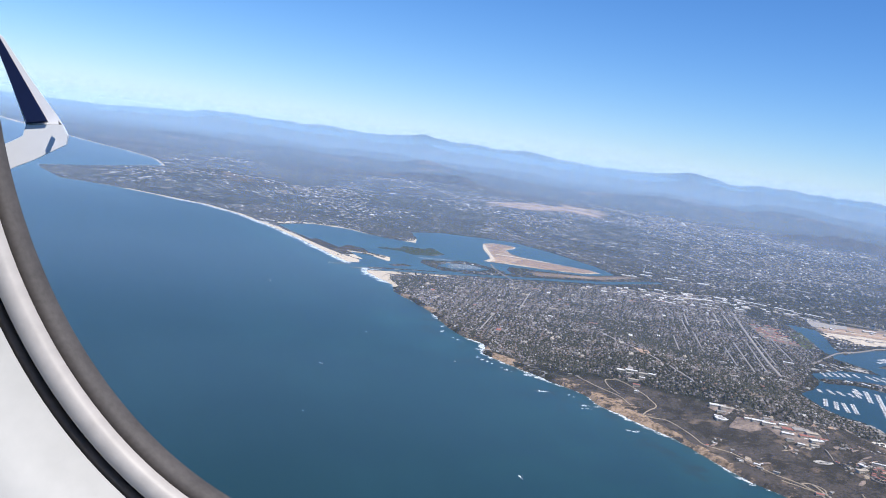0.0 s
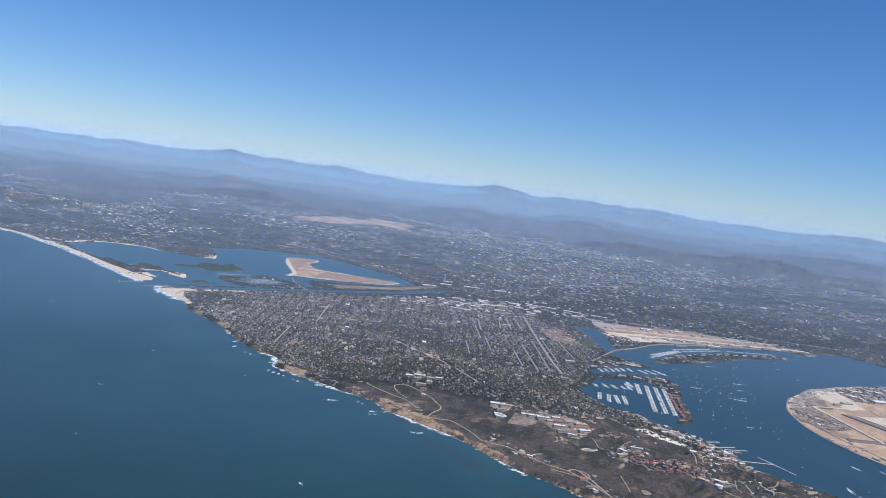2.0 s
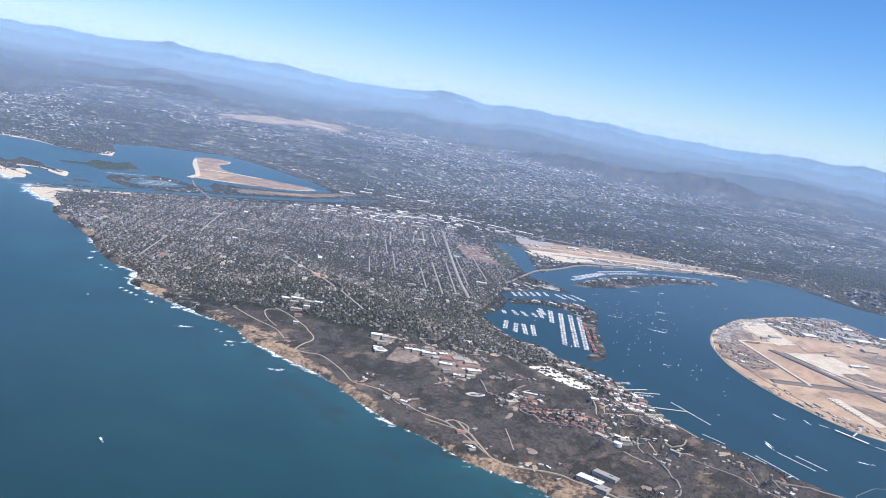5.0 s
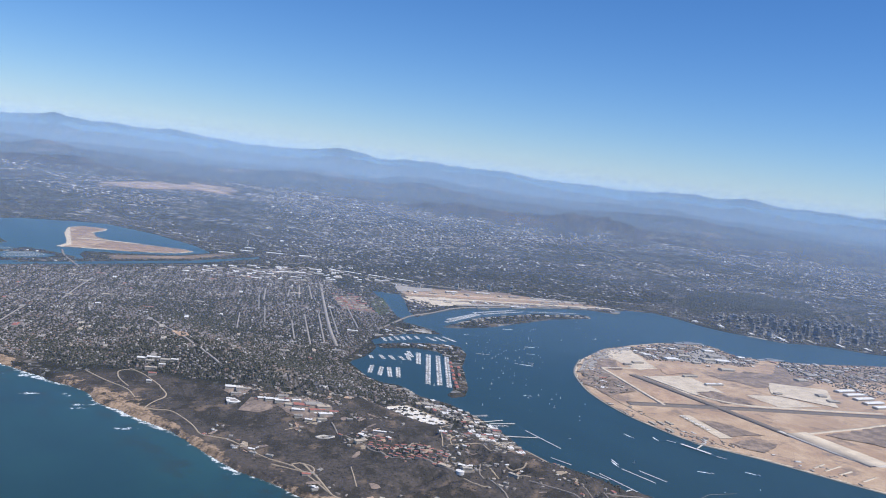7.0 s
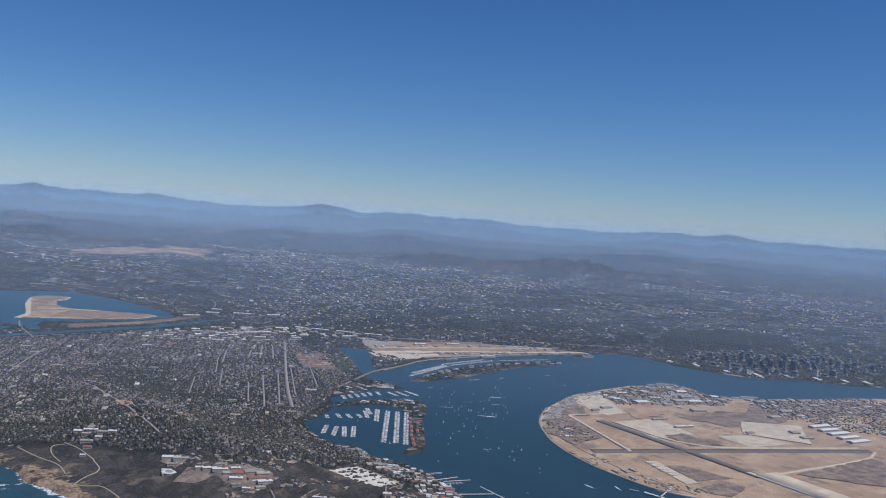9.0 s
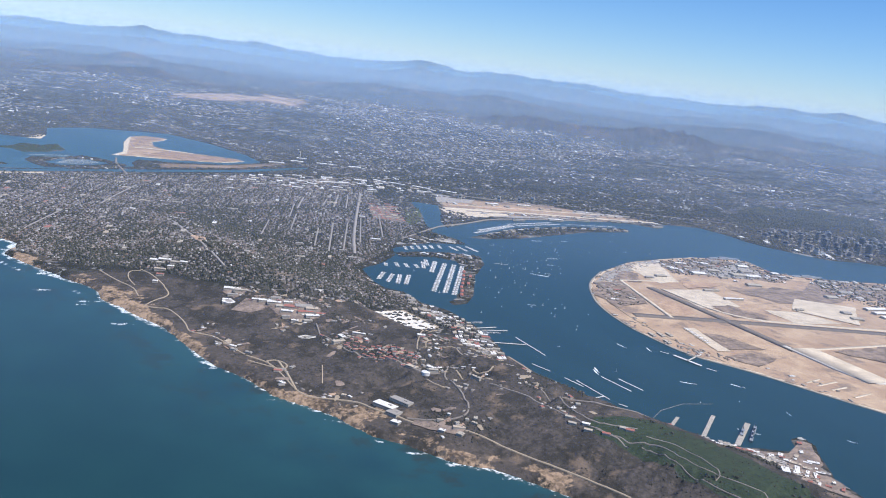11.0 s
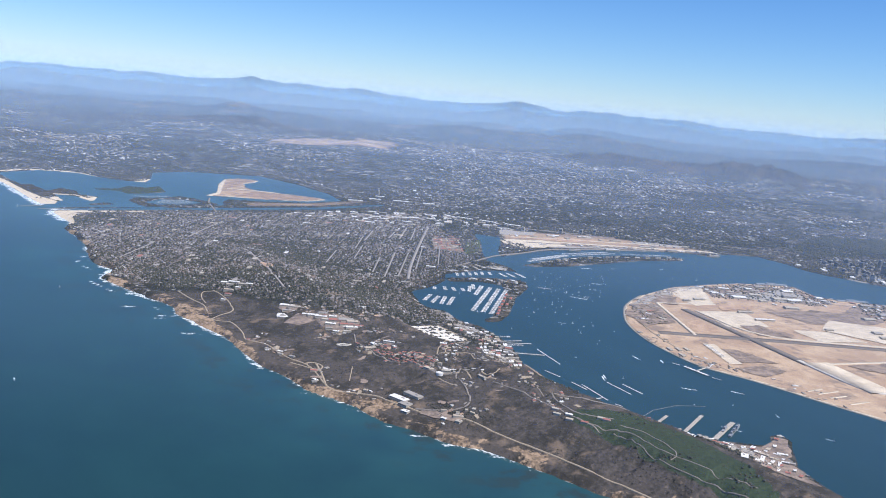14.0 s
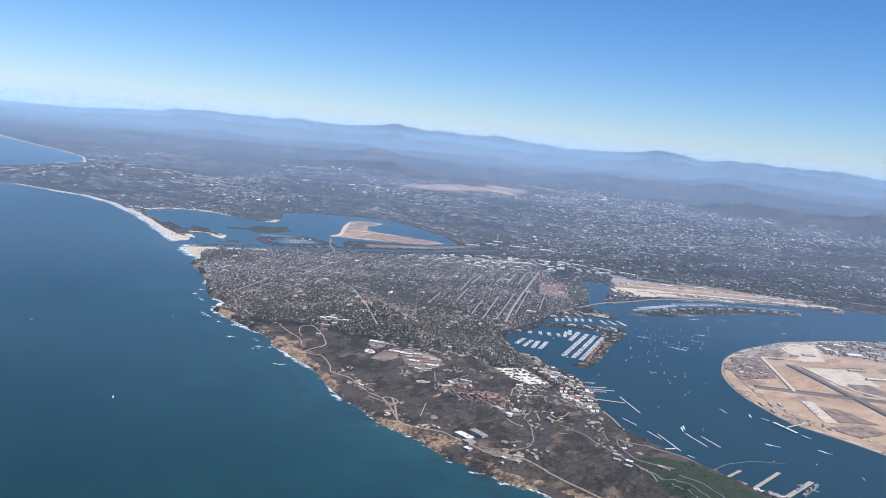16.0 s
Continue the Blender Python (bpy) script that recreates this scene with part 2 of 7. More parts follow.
# ---- plan of the coast, in km ----
OPEN_COAST = [(-22, 80), (-9, 42), (-4.3, 26), (-3.25, 22.5), (-2.56, 20.6), (-2.1, 18.6), (-2.1, 16.8), (-3.4, 14.8), (-4.35, 13.6),
              (-4.27, 12.9), (-4.0, 11.6), (-3.33, 11.2), (-2.8, 10.6), (-2.45, 10.2), (-2.2, 9.95), (-1.87, 9.2), (-1.62, 8.03), (-1.5, 7.16),
              (-1.42, 6.25), (-1.36, 5.86), (-1.2, 5.86), (-1.3, 5.52), (-1.34, 5.40)]
CLIFF_COAST = [(-1.29, 4.85), (-1.38, 4.5), (-1.35, 4.15), (-1.34, 3.8), (-1.41, 3.27), (-1.40, 3.02), (-1.33, 2.85), (-1.45, 2.58),
               (-1.34, 2.16), (-1.27, 1.96), (-1.2, 1.75), (-1.23, 1.6), (-1.16, 1.25), (-1.1, 1.06), (-1.12, 0.85), (-1.11, 0.6),
               (-1.06, 0.35), (-1.03, 0.15), (-0.95, 0.0), (-0.91, -0.15), (-0.87, -0.33), (-0.79, -0.45), (-0.74, -0.62), (-0.64, -0.73),
               (-0.56, -0.9), (-0.42, -1.3), (-0.2, -2.0), (0.05, -2.9)]
BAY_COAST = [(0.3, -2.9), (0.42, -2.0), (0.5, -1.5), (0.56, -1.33), (0.80, -1.12), (0.83, -1.03), (0.75, -1.03), (0.66, -1.12), (0.46, -0.99),
             (0.39, -0.88), (0.34, -0.75), (0.29, -0.63), (0.28, -0.44), (0.23, -0.3), (0.21, -0.15), (0.26, 0.06), (0.27, 0.21), (0.36, 0.39),
             (0.40, 0.51), (0.45, 0.66), (0.49, 0.95), (0.43, 1.12), (0.47, 1.35), (0.40, 1.45), (0.42, 1.62), (0.53, 1.91), (0.71, 1.99),
             (0.99, 2.2), (1.12, 2.42), (1.5, 2.52), (1.65, 2.5), (1.85, 2.44), (1.89, 2.67), (1.86, 2.93), (1.97, 3.06)]
CITY_COAST = [(2.1, 3.05), (2.6, 3.28), (3.2, 3.36), (4.0, 3.26), (4.5, 3.1), (4.69, 2.82), (4.76, 2.98), (5.08, 2.98), (5.32, 2.83), (5.31, 2.49),
              (5.21, 2.16), (5.22, 1.9), (5.3, 1.64), (5.37, 1.39), (5.7, 1.24), (5.83, 1.08), (5.94, 0.81), (6.6, 0.3), (8, -0.8), (12, -6),
              (60, -40), (260, -40), (260, 260), (-60, 260)]
MAINLAND = OPEN_COAST + CLIFF_COAST + BAY_COAST + CITY_COAST
MARINA_PENINSULA = [(1.05, 2.3), (1.25, 2.3), (1.45, 2.24), (1.6, 2.16), (1.67, 2.08), (1.53, 1.86), (1.23, 1.6), (0.87, 1.19), (0.69, 1.03), (0.58, 1.03),
                    (0.6, 1.1), (0.72, 1.17), (0.98, 1.42), (1.3, 1.83), (1.36, 1.99), (1.25, 2.12), (1.0, 2.17)]
HARBOUR_STRIP = [(2.06, 2.68), (2.48, 2.86), (2.83, 2.98), (3.56, 3.02), (4.2, 2.86), (4.12, 2.72), (3.59, 2.76), (2.47, 2.58), (2.16, 2.6)]
AIRFIELD_ISLAND = [(1.97, 1.26), (2.36, 1.5), (2.9, 1.71), (3.32, 1.75), (3.79, 1.75), (4.26, 1.54), (4.1, 1.2), (4.2, 1.0), (4.65, 0.75),
                   (5.31, 0.5), (6.2, 0), (6.4, -0.8), (5.2, -2.1), (3.0, -2.8), (1.7, -2.0), (1.56, -1.11), (1.48, -0.8), (1.43, -0.5),
                   (1.37, -0.3), (1.29, -0.1), (1.33, 0.18), (1.38, 0.42), (1.55, 0.78), (1.73, 1.01)]
LAGOON = [(-1.19, 6.1), (-1.23, 6.5), (-1.33, 7.2), (-1.46, 8.0), (-1.5, 8.5), (-0.99, 8.9), (-0.55, 8.7), (-0.36, 8.3), (-0.14, 8.04),
          (0.1, 7.92), (0.27, 8.34), (0.46, 9.05), (1.0, 9.3), (1.5, 9.2), (2.0, 9.05), (2.2, 8.2), (2.25, 7.2), (2.15, 6.6), (1.6, 6.36),
          (1.0, 6.42), (0.72, 6.55), (0.55, 6.3), (0.5, 6.05), (-0.3, 5.78), (-0.7, 5.78), (-1.3, 5.72), (-1.5, 5.72), (-1.5, 5.9), (-1.24, 5.95)]
RIVER = [(-1.5, 5.56), (-1.1, 5.57), (-0.36, 5.64), (0.33, 5.71), (1.6, 5.86), (2.6, 6.25), (2.6, 6.33), (1.6, 6.0), (0.33, 5.83), (-0.36, 5.75), (-1.1, 5.66), (-1.5, 5.65)]
BOAT_CHANNEL = [(1.93, 3.02), (1.96, 3.12), (2.33, 3.72), (2.6, 4.25), (2.78, 4.05), (2.55, 3.71), (2.2, 3.25), (2.1, 3.02)]
SAND_ISLAND = [(0.5, 6.82), (0.74, 7.11), (1.02, 7.93), (1.31, 8.56), (1.56, 8.71), (1.78, 8.5), (1.66, 8.28), (1.42, 8.07), (1.31, 7.66), (1.36, 7.4), (1.58, 7.18), (1.8, 6.98), (1.96, 6.82), (1.98, 6.64), (1.68, 6.5), (1.47, 6.5), (1.16, 6.56), (0.8, 6.74)]
PARK_ISLAND = [(-0.66, 7.23), (-0.39, 7.24), (-0.2, 7.53), (-0.03, 7.4), (0.18, 7.58), (0.13, 7.05), (-0.11, 6.87), (-0.35, 6.81), (-0.41, 7.04), (-0.65, 7.13)]
BASIN_SPIT = [(-0.47, 6.31), (-0.34, 6.54), (-0.03, 6.55), (0.19, 6.72), (0.37, 6.43), (0.46, 6.13), (0.3, 5.9), (-0.06, 5.85), (-0.39, 5.85), (-0.45, 6.05)]
BEACH_SPIT = [(-1.43, 7.35), (-1.27, 7.49), (-1.17, 6.93), (-0.99, 7.2), (-0.87, 6.99), (-0.88, 6.71), (-0.72, 6.51), (-0.86, 6.14), (-0.95, 6.53), (-1.14, 6.64), (-1.12, 6.2), (-1.24, 6.1), (-1.30, 6.64), (-1.45, 6.8)]
YACHT_BASIN = [(-0.32, 6.18), (-0.1, 6.42), (0.16, 6.42), (0.3, 6.2), (0.1, 6.06), (-0.2, 6.02)]
ISLET = [(-0.95, 5.99), (-0.70, 6.12), (-0.66, 5.98), (-0.9, 5.88)]
BEACH_SOUTH = [(-1.33, 5.48), (-1.05, 5.53), (-0.54, 5.57), (-0.39, 5.56), (-0.5, 5.49), (-0.84, 5.45), (-1.12, 5.36), (-1.2, 5.1), (-1.235, 4.8), (-1.28, 4.6), (-1.36, 5.0)]
BEACH_NORTH = [(-1.83, 9.0), (-1.56, 8.23), (-1.40, 6.916), (-1.31, 6.4), (-1.17, 6.05), (-1.17, 5.9), (-1.36, 5.8), (-1.42, 6.057), (-1.5, 6.9), (-1.62, 8.023), (-1.95, 9.2)]
LAGOON_SAND = [(-1.435, 8.664), (-1.18, 8.91), (-0.775, 8.922), (-0.529, 8.638), (-0.361, 8.173), (-0.212, 7.95), (-0.009, 7.93), (0.068, 7.958), (0.199, 8.262)]
RIVER_FLATS = [(0.75, 5.98), (1.7, 6.12), (2.5, 6.5), (2.6, 6.62), (2.3, 6.6), (1.6, 6.3), (0.8, 6.3)]
RIDGE = [(0.15, -2.8), (0.02, -1.0), (-0.2, 0.0), (-0.3, 1.0), (-0.42, 2.0), (-0.35, 3.0)]
BARE_POINT = [(-1.6, 1.95), (-1.1, 2.05), (-0.88, 1.8), (-0.74, 1.46), (-0.58, 1.3), (-0.42, 1.08), (-0.3, 0.9), (-0.12, 0.74), (0.0, 0.62), (0.3, 0.3), (0.35, -0.5), (0.7, -3.2), (-0.6, -3.2)]
LAWNS = [(-0.27, -0.76), (-0.154, -0.72), (-0.05, -0.78), (0.05, -0.86), (0.10, -0.98), (0.14, -1.12), (0.14, -1.25), (0.1, -1.45), (0.02, -1.65), (-0.12, -1.7), (-0.2, -1.3), (-0.21, -1.08), (-0.23, -0.94), (-0.27, -0.84)]
# the skyline: compass bearing and height angle of the far ranges
SKYLINE = [(-40, -0.9), (-8, -0.9), (-2, -0.85), (4.6, -0.45), (8.1, -0.15), (13.3, -0.2), (16.4, -0.23), (19.2, -0.02), (20.4, 0.26), (22, -0.02), (25.3, 0.05),
           (27.2, -0.05), (31.2, -0.3), (34.4, -0.1), (37.1, 0.1), (39.1, -0.13), (41.2, -0.05), (43.9, -0.15), (47.3, -0.05), (49.4, -0.25),
           (53.5, -0.3), (57.6, -0.08), (59.5, -0.08), (61.8, 0.12), (63.5, -0.19), (68.8, -0.12), (80, -0.2), (130, -0.3)]
HILLS = [(15.2, 10.7, 0.36, 0.9), (14.2, 11.3, 0.26, 0.9), (12.5, 13.4, 0.24, 1.1), (13.3, 12.2, 0.18, 1.0), (16.6, 9.6, 0.2, 1.0), (8.5, 29.2, 0.2, 1.3), (13.5, 21.1, 0.34, 2.0), (17.5, 19.5, 0.30, 1.7), (5.6, 20.8, 0.22, 1.4), (28, 19, 0.36, 2.5),
         (24, 15, 0.24, 2.2), (-1.3, 12.9, 0.20, 1.5), (-2.4, 12.2, 0.10, 0.9), (21, 24, 0.3, 2.4), (8, 24, 0.2, 2.5)]
REEFS = [(-1.361, 1.527, 0.06), (-1.298, 1.556, 0.05), (-1.346, 1.381, 0.03), (-1.454, 1.796, 0.06), (-1.266, 1.16, 0.06), (-1.277, 0.819, 0.03), (-1.15, 0.875, 0.05), (-1.1, 0.483, 0.06),
         (-1.139, 0.583, 0.05), (-1.273, 1.817, 0.05), (-1.37, 2.1, 0.05), (-1.064, 0.091, 0.06), (-0.929, -0.17, 0.05), (-0.875, -0.387, 0.04), (-0.82, -0.516, 0.05), (-1.357, 5.219, 0.1),
         (-1.314, 5.166, 0.09), (-1.29, 5.0, 0.1), (-1.381, 4.496, 0.05), (-1.447, 3.309, 0.07), (-1.413, 3.134, 0.06), (-1.367, 2.9, 0.06), (-1.40, 2.66, 0.08), (-0.66, -0.8, 0.04), (-0.55, -0.98, 0.05)]
CX, CY = -3.2, -2.6


def shore(x, y):
    """Signed distance to the shoreline: positive on land."""
    sea = inside(MAINLAND, x, y)
    for hole in (LAGOON, RIVER, BOAT_CHANNEL):
        sea = np.minimum(sea, -inside(hole, x, y))
    for isle in (MARINA_PENINSULA, HARBOUR_STRIP, AIRFIELD_ISLAND, SAND_ISLAND, PARK_ISLAND, BASIN_SPIT, BEACH_SPIT, ISLET):
        sea = np.maximum(sea, inside(isle, x, y))
    sea = np.minimum(sea, -inside(YACHT_BASIN, x, y))
    return sea


def rise(x, y, d):
    """Height of the land in km, from the place and its distance to the shore."""
    h = 0.003 * step(0.0, 0.03, d) + 0.006 * step(0.0, 1.0, d)
    west = step(0.3, -0.2, x) * step(5.0, 4.2, y)
    h = h + west * (0.016 * step(0.0, 0.02 + 0.012 * rough(x, y, 0.2, 4), d))
    east = x - np.interp(y, [-2.8, -1.0, 0.0, 1.0, 2.0, 3.0], [0.15, 0.02, -0.2, -0.3, -0.42, -0.35])
    spine = np.exp(-((along(RIDGE, x, y) / (0.46 - 0.15 * step(0.0, 0.12, east))) ** 2)) * (0.035 + 0.06 * step(3.4, 1.6, y)) * (1 - 0.22 * np.exp(-(((y - 0.6) / 0.4) ** 2)))
    gully = 1 + 1.15 * (0.33 - np.abs(rough(x * 0.55, y, 0.17, 9, 5))) + 0.4 * (0.3 - np.abs(rough(x, y, 0.4, 13, 4)))
    h = h + spine * np.clip(gully, 0.5, 1.14) * step(0.0, 0.25, d)
    rills = 0.010 * (0.36 - np.abs(rough(x * 0.55, y, 0.085, 17, 3))) + 0.006 * (0.36 - np.abs(rough(x, y * 0.8, 0.15, 19, 3)))
    h = h + rills * np.clip(spine / 0.06, 0, 1) * step(0.05, 0.16, d)
    level = step(-0.16, 0.0, inside([(-0.02, 1.01), (0.20, 0.98), (0.21, 0.60), (0.0, 0.57)], x, y))
    h = h * (1 - level) + level * 0.018
    mesa = inside([(3.8, 5.6), (4.8, 4.5), (6.2, 3.5), (7, 2.2), (14, 0), (60, 0), (60, 9), (14, 8.3), (6, 7)], x, y)
    mesa2 = inside([(3.6, 8.3), (6, 8.8), (14, 10.5), (60, 14), (60, 60), (3, 60), (2, 20), (0, 13), (1.5, 10.8), (2.8, 10)], x, y)
    top = 0.085 * step(0, 0.35, mesa) + 0.10 * step(0, 0.5, mesa2)
    h = h + top * (0.75 + 0.5 * rough(x, y, 0.9, 21, 4))
    for hx, hy, hh, rad in HILLS:
        r2 = ((x - hx) ** 2 + (y - hy) ** 2) / rad**2
        h = h + hh * np.exp(-r2) * (0.85 + 0.9 * (0.4 - np.abs(rough(x, y, rad * 0.8, 33, 5))) + 0.3 * rough(x, y, rad * 0.4, 35, 4)) * step(0.0, 0.6, d)
    r, az = np.hypot(x - CX, y - CY), np.degrees(np.arctan2(x - CX, y - CY))
    crags = 0.5 - np.abs(rough(x, y, 5.5, 43, 6))
    h = h + step(14, 34, r) * (0.07 + 0.11 * rough(x, y, 3.6, 41, 7) + 0.17 * np.maximum(crags, 0)) * step(0.0, 2.0, d)
    a, e = np.array(SKYLINE).T
    crest = 1.235 + 58 * np.tan(np.radians(np.interp(az, a, e)))
    wob = rough(x, y, 5.0, 57, 6)
    jag = 0.35 - np.abs(rough(x, y, 2.6, 67, 5))
    teeth = rough(az, r * 0.03, 1.6, 69, 5) + 0.55 * rough(az, r * 0.05, 0.42, 73, 4)
    far = np.exp(-(((r - 58 + 3 * rough(x, y, 20, 51)) / 7.5) ** 2)) * (1 + 0.08 * (wob - 0.25) + 0.10 * jag + 0.11 * teeth)
    mid = step(27, 36, r) * step(55, 46, r) * (0.03 + 0.30 * np.maximum(0.40 - np.abs(rough(x, y, 4.0, 61, 7)), 0) + 0.10 * jag + 0.03 * teeth) * (0.75 + 0.6 * rough(az, r * 0.1, 2.2, 75, 5))
    return h + np.maximum(crest * far, 0) * 0.93 + np.maximum(crest * mid, 0) * step(25, 30, r)


def polar(az0, az1, n_az, r, round_=False):
    az = np.radians(np.linspace(az0, az1, n_az))
    if round_:
        az = np.r_[az, np.radians(np.linspace(az1, az0 + 360, 40)[1:])]
        n_az = len(az)
    n_r = len(r)
    rr, aa = np.meshgrid(r, az, indexing="ij")
    x, y = (CX + rr * np.sin(aa)).ravel(), (CY + rr * np.cos(aa)).ravel()
    i = np.arange(n_r * n_az).reshape(n_r, n_az)
    faces = np.stack([i[:-1, :-1], i[1:, :-1], i[1:, 1:], i[:-1, 1:]], -1).reshape(-1, 4)
    return x, y, faces


def used(x, keep, faces):
    """Only the faces that are kept, with their vertices numbered anew."""
    f = faces[keep]
    at = np.unique(f)
    back = np.zeros(len(x), np.int32)
    back[at] = np.arange(len(at))
    return at, back[f]


# ---- the land ----
lx, ly, lf = polar(-16, 100, 900, np.geomspace(1.7, 14, 430))
mx_, my_, mf_ = polar(-16, 100, 1801, np.geomspace(13.98, 95, 200))
lf = np.concatenate([lf, mf_ + len(lx)])
lx, ly = np.r_[lx, mx_], np.r_[ly, my_]
ld = shore(lx, ly) + (0.010 + 0.014 * ((lx < -0.2) & (ly < 4.5))) * rough(lx, ly, 0.13, 3, 4) * (np.hypot(lx - CX, ly - CY) < 14)
lh = np.where(ld > 0, rise(lx, ly, ld), np.maximum(ld * 0.25, -0.03))
keep = (ld[lf] > -0.004).any(1) & (lh[lf] > -0.006).any(1)
at, lf = used(lx, keep, lf)
lx, ly, ld, lh = lx[at], ly[at], ld[at], lh[at]
isle = inside(AIRFIELD_ISLAND, lx, ly)
sandy = inside(SAND_ISLAND, lx, ly)
bare = inside(BARE_POINT, lx, ly) + 0.06 * rough(lx, ly, 0.3, 71)
patchy = rough(lx, ly, 0.5, 81)
beach_w = step(-0.02, 0.01, inside(BEACH_NORTH, lx, ly) + 0.012 * patchy) * step(9.4, 8.8, ly)
beach_w = np.maximum(beach_w, step(0.07, 0.04, ld) * (ly > 8.8) * (ly < 11.0) * (lx < -1.5))
beach_ob = step(-0.02, 0.01, inside(BEACH_SOUTH, lx, ly))
beach_n = 0.6 * step(0.07, 0.03, ld) * (ly > 14.9) * (lx < 0)
lobes = np.maximum(step(0.10, 0.06, np.hypot(lx + 1.15, (ly - 6.32) * 0.6)), step(0.13, 0.08, np.hypot(lx + 0.84, (ly - 6.38) * 0.6)))
lobes = np.maximum(lobes, step(0.035, 0.015, along([(-1.14, 6.66), (-0.93, 6.6), (-0.84, 6.45)], lx, ly)))
rim_n = step(0.065, 0.04, along(LAGOON_SAND, lx, ly)) + step(0.10, 0.06, np.hypot(lx - 0.08, (ly - 7.99) * 0.6))
fiesta = step(-0.02, 0.04, inside([(0.45, 6.7), (0.74, 6.92), (1.0, 7.6), (1.28, 8.4), (1.3, 8.75), (0.9, 8.1), (0.6, 7.2)], lx, ly)) * (sandy > 0) * (0.75 + 0.3 * patchy)
ring = step(0.035, 0.015, ld) * (lx > -1.2) * (rough(lx, ly, 0.4, 95) > -0.1) * 0.75
sand = np.clip(beach_w + beach_ob + beach_n + lobes + rim_n + fiesta + ring * (ly > 5.9) * (ly < 9.5) * (sandy > -0.01) + ring * (isle > 0), 0, 1)
west_edge = along(CLIFF_COAST, lx, ly)
cliff = step(0.055, 0.02, west_edge + 0.07 * rough(lx, ly, 0.2, 77) + 0.03 * patchy - 0.008 * step(2.0, 2.6, ly)) * (ly < 4.4) * np.clip(0.62 + 1.2 * rough(lx, ly, 0.16, 79), 0, 1)
cliff = np.maximum(cliff, step(0.22, 0.10, west_edge + 0.16 * rough(lx, ly, 0.22, 78)) * (ly < 2.0) * (ly > 1.35) * np.clip(0.35 + 1.2 * rough(lx, ly, 0.14, 87), 0, 0.6))
cliff = np.maximum(cliff, step(0.17, 0.04, west_edge + 0.12 * rough(lx, ly, 0.2, 89)) * step(0.7, 0.4, ly) * np.clip(0.32 + 0.9 * rough(lx, ly, 0.1, 93), 0, 0.75))
dry = np.clip(step(0, 0.02, isle) + step(0, 0.03, sandy) * (0.85 + 0.4 * rough(lx, ly, 0.5, 85)), 0, 1)
airport = inside([(2.75, 3.95), (3.0, 3.45), (4.5, 3.2), (4.95, 3.15), (4.3, 3.9), (3.1, 4.5)], lx, ly)
plateau = inside([(4.2, 14.5), (4.5, 15.4), (6.2, 17.0), (7.8, 17.6), (8.9, 17.0), (7.2, 14.6), (6.2, 14.8)], lx, ly) + 0.5 * rough(lx, ly, 1.2, 97, 5)
dry = np.clip(dry + step(0, 0.05, airport) * 0.75 + step(0, 0.3, plateau) * np.clip(0.62 + 0.6 * patchy, 0, 0.9), 0, 1)
tidal = inside(RIVER_FLATS, lx, ly)
dry = np.clip(dry + step(-0.02, 0.05, tidal) * np.clip(0.45 + 0.5 * patchy, 0, 1), 0, 1)
golf = inside(LAWNS, lx, ly)
park = inside(PARK_ISLAND, lx, ly)
marsh = inside([(1.1, 6.05), (2.1, 6.3), (2.6, 6.45), (2.5, 6.6), (2.1, 6.5), (1.5, 6.3)], lx, ly)
green = np.clip(step(-0.02, 0.03, golf + 0.05 * patchy) + step(0, 0.03, park) * 0.8 + step(0, 0.05, marsh) * 0.3, 0, 1)
rad = np.hypot(lx - CX, ly - CY)
canyon = rough(lx, ly * 1.7, 1.5, 101, 4)
hilly = np.max([np.exp(-((lx - a) ** 2 + (ly - b) ** 2) / c**2) for a, b, _, c in HILLS if b > 10 and a > 0], axis=0)
wild = np.clip(step(0.2, 0.45, hilly) + 0.7 * step(0.2, 0.34, canyon) * (ly > 5) * (rad > 9) + step(22, 30, rad + 7 * rough(lx, ly, 4, 111, 5)), 0, 1)
land = sheet("ground", np.stack([lx, ly, lh], 1), lf, LAND,
             dict(sand=sand, scrub=step(-0.03, 0.03, bare), cliff=np.clip(cliff, 0, 1), dry=dry, green=green, wild=wild), smooth=True)
tagged(land, "hazy coastal land with city, dry scrub headland and far mountains", "ground", kind="structure")

# ---- the sea ----
sx, sy, sf = polar(-110, 170, 1000, np.r_[0.0005, np.geomspace(0.1, 2.4, 12)[:-1], np.geomspace(2.4, 14, 250)[:-1], np.geomspace(14, 230, 40)], True)
sd = shore(sx, sy)
keep = ~(sd[sf] > 0.08).all(1)
at, sf = used(sx, keep, sf)
sx, sy, sd = sx[at], sy[at], sd[at]
sr = np.hypot(sx - CX, sy - CY)
sz = -np.maximum(sr - 15, 0) ** 2 / 14600.0
spit_west = np.interp(sy, [5.6, 5.86, 6.25, 7.16, 8.03, 9.2, 9.95, 10.6], [-1.25, -1.34, -1.40, -1.48, -1.60, -1.85, -2.18, -2.75])
oceanside = ((sx < -0.9) | (sx < 0.0) & (sy < 0)) & ((sy < 5.6) | (sy > 10.6) | (sx < spit_west))
off = np.maximum(-sd, 0)
lively = np.clip(0.55 + 1.1 * rough(sx, sy, 0.45, 127, 4), 0, 1)
surf = step(0.050, 0.0, off + 0.045 * rough(sx, sy, 0.22, 121) + 0.012 * (sy < 0.3)) * 0.95 * oceanside * lively
surf = np.maximum(surf, step(0.016, 0.002, off + 0.02 * rough(sx, sy, 0.12, 125)) * oceanside * 0.75 * (0.5 + 0.5 * lively))
